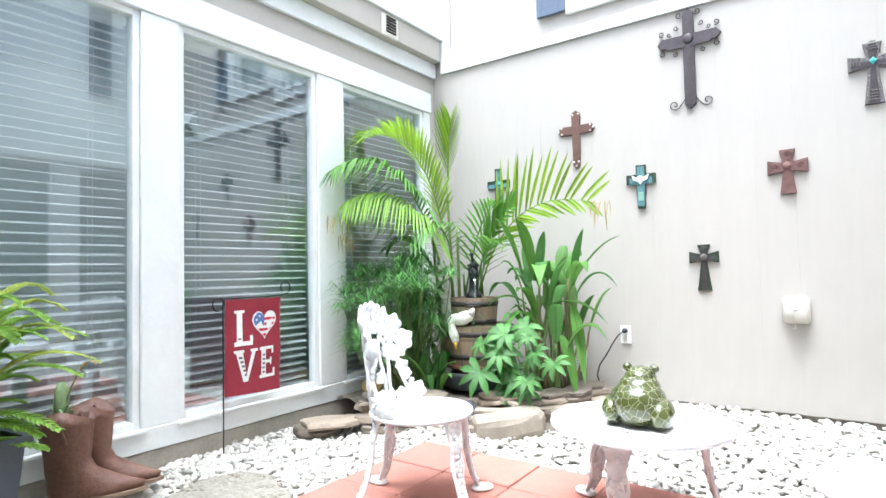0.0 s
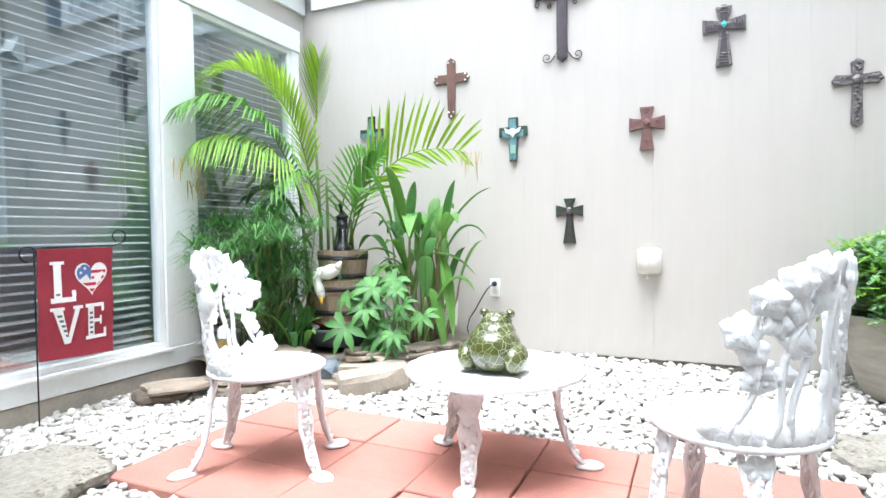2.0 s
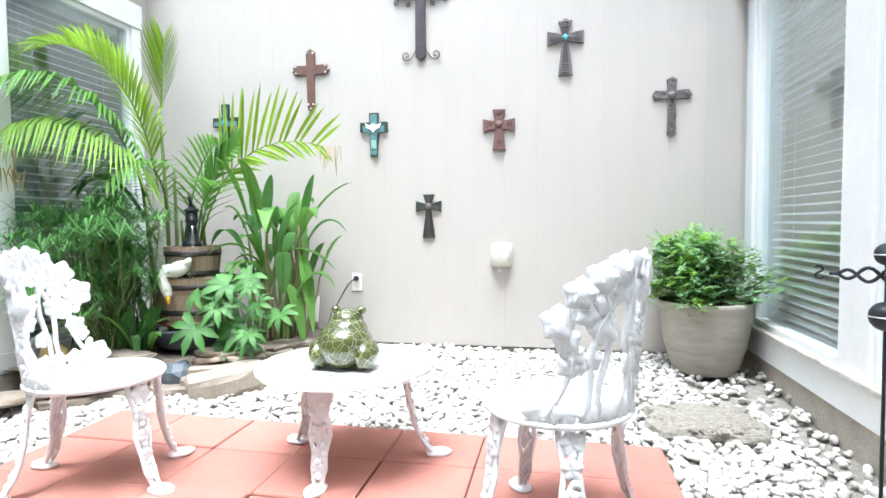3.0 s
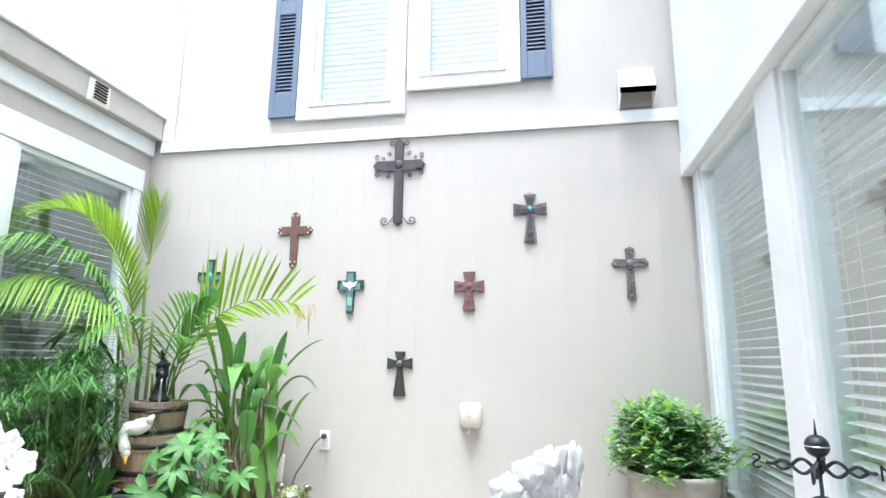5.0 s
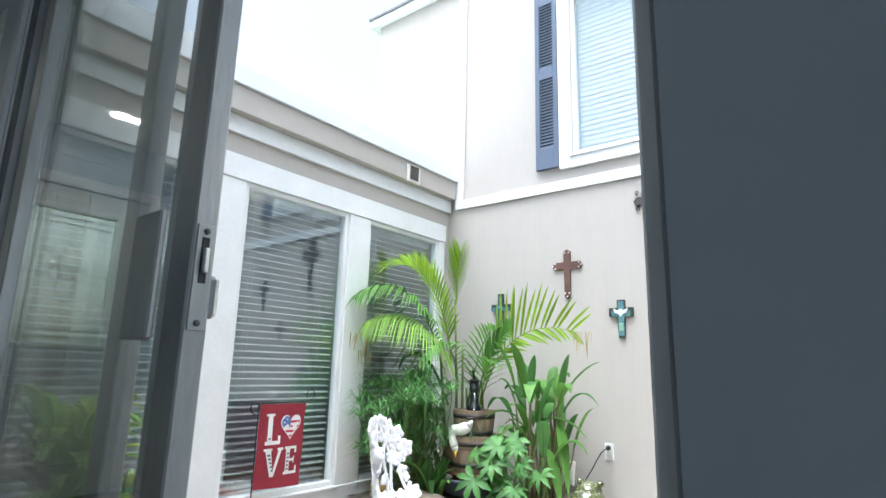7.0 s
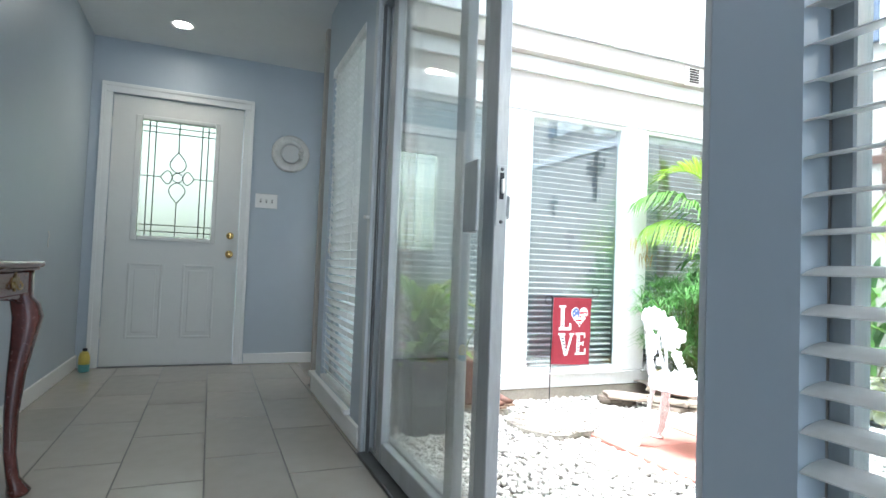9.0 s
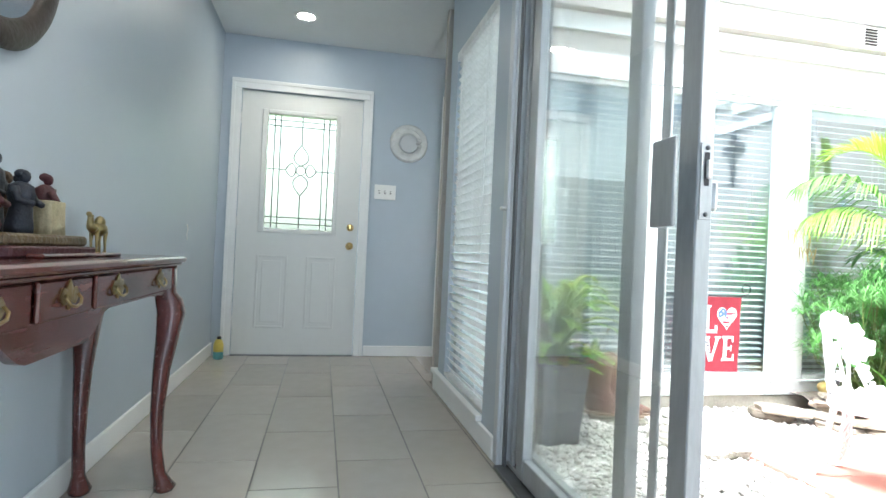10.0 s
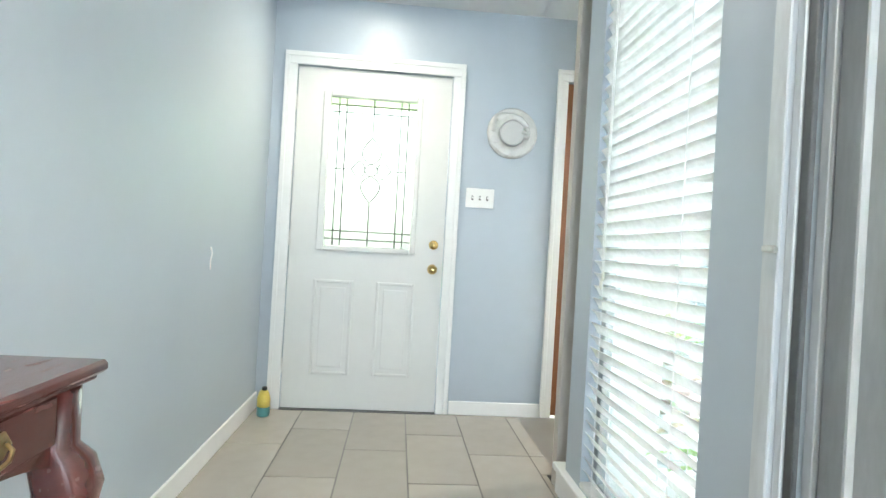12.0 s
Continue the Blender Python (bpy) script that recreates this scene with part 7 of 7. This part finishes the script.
for k, (x, y, h, g_) in enumerate(FIG):
    h *= 1.10
    b = bmesh.new()
    rg = random.Random(k)
    lathe(b, [(0.025, 0), (0.027, h * 0.12), (0.021, h * 0.4), (0.025, h * 0.6), (0.022, h * 0.75), (0.008, h * 0.82)], 14, None, lambda a, z: 1 + 0.10 * math.sin(5 * a + z * 60), True)
    ball(b, (0, 0.006, h * 0.90), (0.0105, 0.0115, 0.015), sub=2)
    ball(b, (0, -0.002, h * 0.94), (0.012, 0.013, 0.011), sub=2)
    for s in (-1, 1):
        tube(b, [(s * 0.026, 0, h * 0.70), (s * 0.036, 0.012, h * 0.52), (s * 0.016, 0.034, h * 0.46)], [0.010, 0.009, 0.007], 7)
    o = part("robed_figurine", b, mats[g_], smooth=True)
    o.matrix_world = pose(-0.37 + x, -1.435 + y, 0.8545, 0, 0, rg.uniform(-40, 40) + 20)
    tagged(o, "small painted resin figure in a %s robe" % ("dark blue", "maroon", "slate grey", "brown", "olive")[g_], "figurine", "figure group")
stand = thing("draped_stand", "little altar table draped with a cream cloth", "figurine", pose(-0.445, -1.39, 0.8545))
bm = bmesh.new()
rings = []
for z, k in ((0.0, 1.06), (0.03, 1.0), (0.062, 0.96), (0.076, 0.97), (0.080, 0.92)):
    ring = []
    for i in range(40):
        a = 2 * math.pi * (i + 0.5) / 40
        e = 1 / max(abs(math.cos(a)), abs(math.sin(a))) ** 0.9
        q = k * (1 + 0.05 * math.sin(10 * a) * (1 - z / 0.08))
        ring.append(bm.verts.new((0.042 * e * q * math.cos(a), 0.028 * e * q * math.sin(a), z)))
    rings.append(ring)
for p, q in zip(rings, rings[1:]):
    for i in range(40):
        bm.faces.new((p[i], p[(i + 1) % 40], q[(i + 1) % 40], q[i]))
bm.faces.new(rings[-1])
bm.faces.new(rings[0][::-1])
part("drape", bm, mat("cream_drape", (0.34, 0.30, 0.19), 0.7, var=0.3, scale=30, bump=0.4), stand, smooth=True)

cm = bmesh.new()
ball(cm, (0, 0, 0.078), (0.036, 0.022, 0.024), sub=2)
ball(cm, (-0.004, 0, 0.098), (0.020, 0.016, 0.024), sub=2)
tube(cm, bez((0.028, 0, 0.080), (0.052, 0, 0.070), (0.044, 0, 0.105), (0.046, 0, 0.122), 7), [0.015, 0.014, 0.012, 0.011, 0.010, 0.009, 0.009], 9)
ball(cm, (0.053, 0, 0.124), (0.013, 0.007, 0.008), sub=2)
for x, y in ((0.022, 0.009), (0.022, -0.009), (-0.022, 0.009), (-0.022, -0.009)):
    tube(cm, [(x, y, 0.072), (x + 0.002, y, 0.04), (x - 0.001, y, 0.012), (x, y, 0.003)], [0.008, 0.0045, 0.0035, 0.005], 7)
    ball(cm, (x + 0.003, y, 0.003), (0.007, 0.005, 0.003), sub=1)
camel = part("camel_figurine", cm, BRASS, smooth=True)
camel.matrix_world = pose(-0.95, -1.455, 0.8035, 0, 0, -12)
tagged(camel, "small cast brass camel on the polished table", "figurine")

# ---- things on the hall walls ----
mm = thing("wall_mirror", "round mirror in a dark bronze moulded frame", "mirror", pose(-0.47, HS + 0.002, 1.62, 0, 0, 180))
bm = bmesh.new()
lathe(bm, [(0.31, 0), (0.315, 0.012), (0.30, 0.026), (0.27, 0.030), (0.245, 0.022), (0.235, 0.010), (0.235, 0.0)], 56, pose(0, 0, 0, 90, 0, 0))
part("frame", bm, mat("dark_bronze_frame", (0.05, 0.04, 0.033), 0.45, 0.3, var=0.4, scale=10, bump=0.2), mm, smooth=True)
bm = bmesh.new()
lathe(bm, [(0.001, 0.012), (0.236, 0.010)], 48, pose(0, 0, 0, 90, 0, 0))
part("glass", bm, MIRROR, mm)
mo = thing("moon_mirror", "round pewter mirror with a crescent moon face frame", "mirror", pose(DX + 0.002, -0.085, 1.752, 0, 0, 90))
MOONMETAL = mat("pale_cast_pewter", (0.58, 0.58, 0.56), 0.4, 0.4, var=0.15, scale=25, bump=0.3, bscale=60)
bm = bmesh.new()
lathe(bm, [(0.155, 0), (0.157, 0.010), (0.148, 0.018), (0.12, 0.022), (0.085, 0.018), (0.076, 0.008), (0.076, 0.0)], 56, pose(0, 0, 0, 90, 0, 0))
part("frame", bm, MOONMETAL, mo, smooth=True)
bm = bmesh.new()
lathe(bm, [(0.001, 0.0275), (0.06, 0.0272), (0.072, 0.026), (0.078, 0.020), (0.080, 0.010)], 40, pose(0.0, 0, 0.0, 90, 0, 0))
# matt grey base colour stands in for the pale room the mirror reflects
part("glass", bm, mat("mirror_reflection_grey", (0.52, 0.53, 0.53), 0.5, 0.2, var=0.05, scale=20, bump=0.0), mo)
bm = bmesh.new()
cols = []
for k in np.linspace(0, 1, 30):
    a = -0.5 + 4.4 * k
    e = math.sin(math.pi * k) ** 0.5
    o = Vector((0.142 * math.sin(a), 0, 0.142 * math.cos(a)))
    q = o.lerp(Vector((0.024 + 0.082 * math.sin(a), 0, 0.094 * math.cos(a))), e)
    cols.append([bm.verts.new((p.x, y, p.z)) for p in (o, q) for y in (-0.030, -0.016)])
for p, q in zip(cols, cols[1:]):
    for m_, n_ in ((0, 2), (2, 3), (3, 1), (1, 0)):
        bm.faces.new((p[m_], p[n_], q[n_], q[m_]))
part("crescent", bm, MOONMETAL, mo)
bm = bmesh.new()
ball(bm, (0.075, -0.028, 0.005), (0.022, 0.010, 0.012), sub=2)
ball(bm, (0.085, -0.028, 0.03), (0.02, 0.010, 0.016), sub=2)
ball(bm, (0.083, -0.028, -0.025), (0.018, 0.009, 0.012), sub=2)
part("moon_face", bm, MOONMETAL, mo, smooth=True)
for a in (3.6, 4.2, 4.8, 5.4):
    bm = bmesh.new()
    cx, cz = 0.122 * math.sin(a), 0.122 * math.cos(a)
    slab(bm, [(cx + (0.017 if i % 2 else 0.007) * math.sin(-i * math.pi / 5), cz + (0.017 if i % 2 else 0.007) * math.cos(i * math.pi / 5)) for i in range(10)], 0.006, pose(0, -0.024, 0), 0.003)
    part("star", bm, MOONMETAL, mo)
sw = thing("light_switch", "white triple toggle light switch plate", "light switch", pose(DX + 0.0005, -0.262, 1.34, 0, 0, 90))
box_part("plate", (-0.088, -0.006, -0.06, 0.088, 0.0, 0.06), PLATE, sw, 0.003)
for x in (-0.046, 0.0, 0.046):
    box_part("slot", (x - 0.006, -0.0075, -0.013, x + 0.006, -0.0062, 0.013), DARKBAND, sw, 0)
    o = box_part("toggle", (x - 0.0045, -0.018, -0.004, x + 0.0045, -0.0076, 0.008), PLATE, sw, 0.0015)
hk = bmesh.new()
tube(hk, [(-2.55, HS + 0.004, 0.965), (-2.55, HS + 0.012, 0.94), (-2.55, HS + 0.006, 0.90), (-2.545, HS + 0.010, 0.87)], 0.003, 6)
tagged(part("wall_hook", hk, PEWTER, smooth=True), "thin bent wire hook on the blue wall", "hook")
tj = thing("toy_bottle", "small yellow and teal plastic bottle by the baseboard", "bottle", pose(-3.36, -1.465, 0.0, 0, 0, 20))
bm = bmesh.new()
lathe(bm, [(0.036, 0.0), (0.040, 0.01), (0.040, 0.07), (0.036, 0.078)], 20, None, lambda a, z: 1 + 0.10 * math.cos(2 * a), True)
part("base", bm, mat("teal_plastic", (0.10, 0.30, 0.30), 0.4), tj, smooth=True)
bm = bmesh.new()
lathe(bm, [(0.041, 0.055), (0.041, 0.10), (0.030, 0.135), (0.014, 0.15)], 20, None, lambda a, z: 1 + 0.12 * math.cos(2 * a), True)
part("body", bm, mat("yellow_plastic", (0.62, 0.50, 0.10), 0.4), tj, smooth=True)
bm = bmesh.new()
lathe(bm, [(0.015, 0.148), (0.015, 0.165), (0.010, 0.168)], 12, pose(0.012, 0, 0), close=True)
part("cap", bm, BLACKIRON, tj)

# ---- garden seen through the front door: hedge beyond the porch ----
hg = bmesh.new()
rngh = random.Random(4)
for k in range(2600):
    c = Vector((-9 + rngh.gauss(0, 0.35), rngh.uniform(-6, 5), rngh.uniform(-0.2, 0.45 + 0.2 * math.sin(k))))
    d = Vector((rngh.uniform(-1, 1), rngh.uniform(-1, 1), rngh.uniform(-0.3, 1))).normalized() * 0.14
    blade(hg, [c, c + d * 0.5, c + d], [0.01, 0.05, 0.002], 0.2)
tagged(part("hedge", hg, LEAFSHRUB), "green garden hedge beyond the front porch", "hedge", kind="stuff")

# ---- floor tiles ----
bm = bmesh.new()
TL, TW, J = 0.628, 0.308, 0.006
bx(bm, J / 2, J / 2, -0.003, TL - J / 2, TW - J / 2, 0.0)
tile_me = mesh_of("tile", bm, TILE)
COLS = [(-0.030, -1.579), (-0.338, -1.579), (-0.646, -1.850), (-0.954, -1.602), (-1.262, -1.890), (-1.570, -2.28)]
spots = []
cut = {}


def tile_piece(x0, y0, x1, y1):
    """A tile, cut where it meets a wall."""
    key = (round(x1 - x0, 3), round(y1 - y0, 3))
    if key == (TL, TW):
        me = tile_me
    else:
        if key not in cut:
            b = bmesh.new()
            bx(b, J / 2, J / 2, -0.003, key[0] - J / 2, key[1] - J / 2, 0.0)
            cut[key] = mesh_of("tile", b, TILE)
        me = cut[key]
    pieces("tile", me, [(x0, y0, 0)], floor)


for y0, xj in COLS:
    ya, yb = max(y0, HS), min(y0 + TW, 0.05 if y0 > -0.1 else 0.0)
    lim = LX - 0.13 if y0 > -0.1 else 3.2
    n0 = int(math.ceil((xj - DX) / TL))
    x = xj - n0 * TL
    while x < lim:
        xa, xb = max(x, DX), min(x + TL, lim)
        if y0 == -0.030:
            if xb - xa > 0.01 and xa < lim:
                tile_piece(xa, ya, xb, 0.05)
        elif xb - xa > 0.01 and yb - ya > 0.01:
            tile_piece(xa, ya, xb, yb)
        x += TL
for xa, xb in ((LX - 0.13, -1.579 - TL), (-1.579 - TL, -1.579), (-1.579, -1.579 + TL), (-1.579 + TL, -1.579 + 2 * TL), (-1.579 + 2 * TL, -1.579 + 3 * TL)):
    tile_piece(xa, -0.030, xb, -0.0005)

# ---- red pavers ----
pv = structure(thing("paved_square", "terracotta red concrete pavers laid on gravel", "pavement"), "terracotta red concrete pavers laid on gravel", "pavement")
bm = bmesh.new()
bx(bm, 0.0025, 0.0025, -0.045, 0.3415, 0.3145, 0.0)
pave_me = mesh_of("paver", bm, PAVER, bevel=0.004)
rngv = random.Random(6)
for i in range(7):
    for j in range(3):
        pieces("paver", pave_me, [Matrix.Translation((-1.545 + 0.344 * i, 2.505 - 0.317 * (j + 1), PAVE + rngv.uniform(-0.004, 0.002))) @ Euler((radians(rngv.uniform(-0.5, 0.5)), radians(rngv.uniform(-0.5, 0.5)), radians(rngv.uniform(-0.4, 0.4)))).to_matrix().to_4x4()], pv)

# ---- white gravel ----
t_ = bmesh.new()
bmesh.ops.create_icosphere(t_, subdivisions=2, radius=1)
BV = np.array([v.co[:] for v in t_.verts])
BF = np.array([[v.index for v in f.verts] for f in t_.faces])
t_.free()
rs = np.random.RandomState(12)
cells = []
step = 0.034
for x in np.arange(LX + 0.03, RX - 0.02, step):
    for y in np.arange(0.115, BY - 0.03, step):
        cells.append((x, y))
P = np.array(cells) + rs.uniform(-0.016, 0.016, (len(cells), 2))
inpave = (P[:, 0] > -1.545) & (P[:, 0] < 0.863) & (P[:, 1] > 1.555) & (P[:, 1] < 2.505)
bed = (P[:, 1] > (P[:, 0] + 2.3) * 0.62 + 2.58) & (P[:, 0] < -0.95)
st1 = ((P[:, 0] + 1.76) / 0.26) ** 2 + ((P[:, 1] - 1.43) / 0.23) ** 2 < 1
st2 = ((P[:, 0] - 1.08) / 0.23) ** 2 + ((P[:, 1] - 2.80) / 0.18) ** 2 < 1
pot = ((P[:, 0] - 1.285) ** 2 + (P[:, 1] - 3.60) ** 2 < 0.155 ** 2) | ((P[:, 0] + 1.93) ** 2 + (P[:, 1] - 0.58) ** 2 < 0.17 ** 2)
bare = ((P[:, 0] > 1.15) & (P[:, 1] > 2.95) & (rs.rand(len(P)) < 0.60)) | ((P[:, 0] > 1.38) & (rs.rand(len(P)) < 0.55)) | ((P[:, 1] > 3.80) & (rs.rand(len(P)) < 0.4))
P = P[~(inpave | bed | st1 | st2 | pot | bare)]
P = np.concatenate([P, P[rs.rand(len(P)) < 0.75] + rs.uniform(-0.02, 0.02, (1, 2))])
n = len(P)
sc = np.stack([rs.uniform(0.013, 0.026, n), rs.uniform(0.011, 0.020, n), rs.uniform(0.008, 0.013, n)], 1)
V = BV[None] * sc[:, None]
V = V * (1 + 0.10 * np.sin(BV[None] @ rs.normal(0, 2.2, (n, 3, 1)) + rs.uniform(0, 6, (n, 1, 1))))
a, b_, c_ = rs.uniform(0, 6.28, n), rs.normal(0, 0.35, n), rs.normal(0, 0.35, n)
ca, sa, cb, sb, cc, sc2 = np.cos(a), np.sin(a), np.cos(b_), np.sin(b_), np.cos(c_), np.sin(c_)
Rm = np.zeros((n, 3, 3))
Rm[:, 0] = np.stack([ca * cb, ca * sb * sc2 - sa * cc, ca * sb * cc + sa * sc2], 1)
Rm[:, 1] = np.stack([sa * cb, sa * sb * sc2 + ca * cc, sa * sb * cc - ca * sc2], 1)
Rm[:, 2] = np.stack([-sb, cb * sc2, cb * cc], 1)
z = -0.178 + 0.055 * np.clip((P[:, 1] - 2.6) / 1.2, 0, 1) + rs.uniform(-0.006, 0.016, n) + 0.006 * np.sin(P[:, 0] * 5) * np.cos(P[:, 1] * 4)
V = np.einsum("nij,nkj->nki", Rm, V) + np.concatenate([P, z[:, None]], 1)[:, None]
F = (BF[None] + (np.arange(n) * len(BV))[:, None, None]).reshape(-1, 3)
me = bpy.data.meshes.new("gravel")
me.vertices.add(n * len(BV))
me.vertices.foreach_set("co", V.reshape(-1))
me.loops.add(len(F) * 3)
me.loops.foreach_set("vertex_index", F.reshape(-1))
me.polygons.add(len(F))
me.polygons.foreach_set("loop_start", np.arange(0, len(F) * 3, 3))
me.polygons.foreach_set("loop_total", np.full(len(F), 3))
me.update()
me.validate()
me.materials.append(PEBBLE)
me.shade_smooth()
tagged(new("gravel", me), "white and cream river pebbles covering the patio", "gravel", kind="stuff")
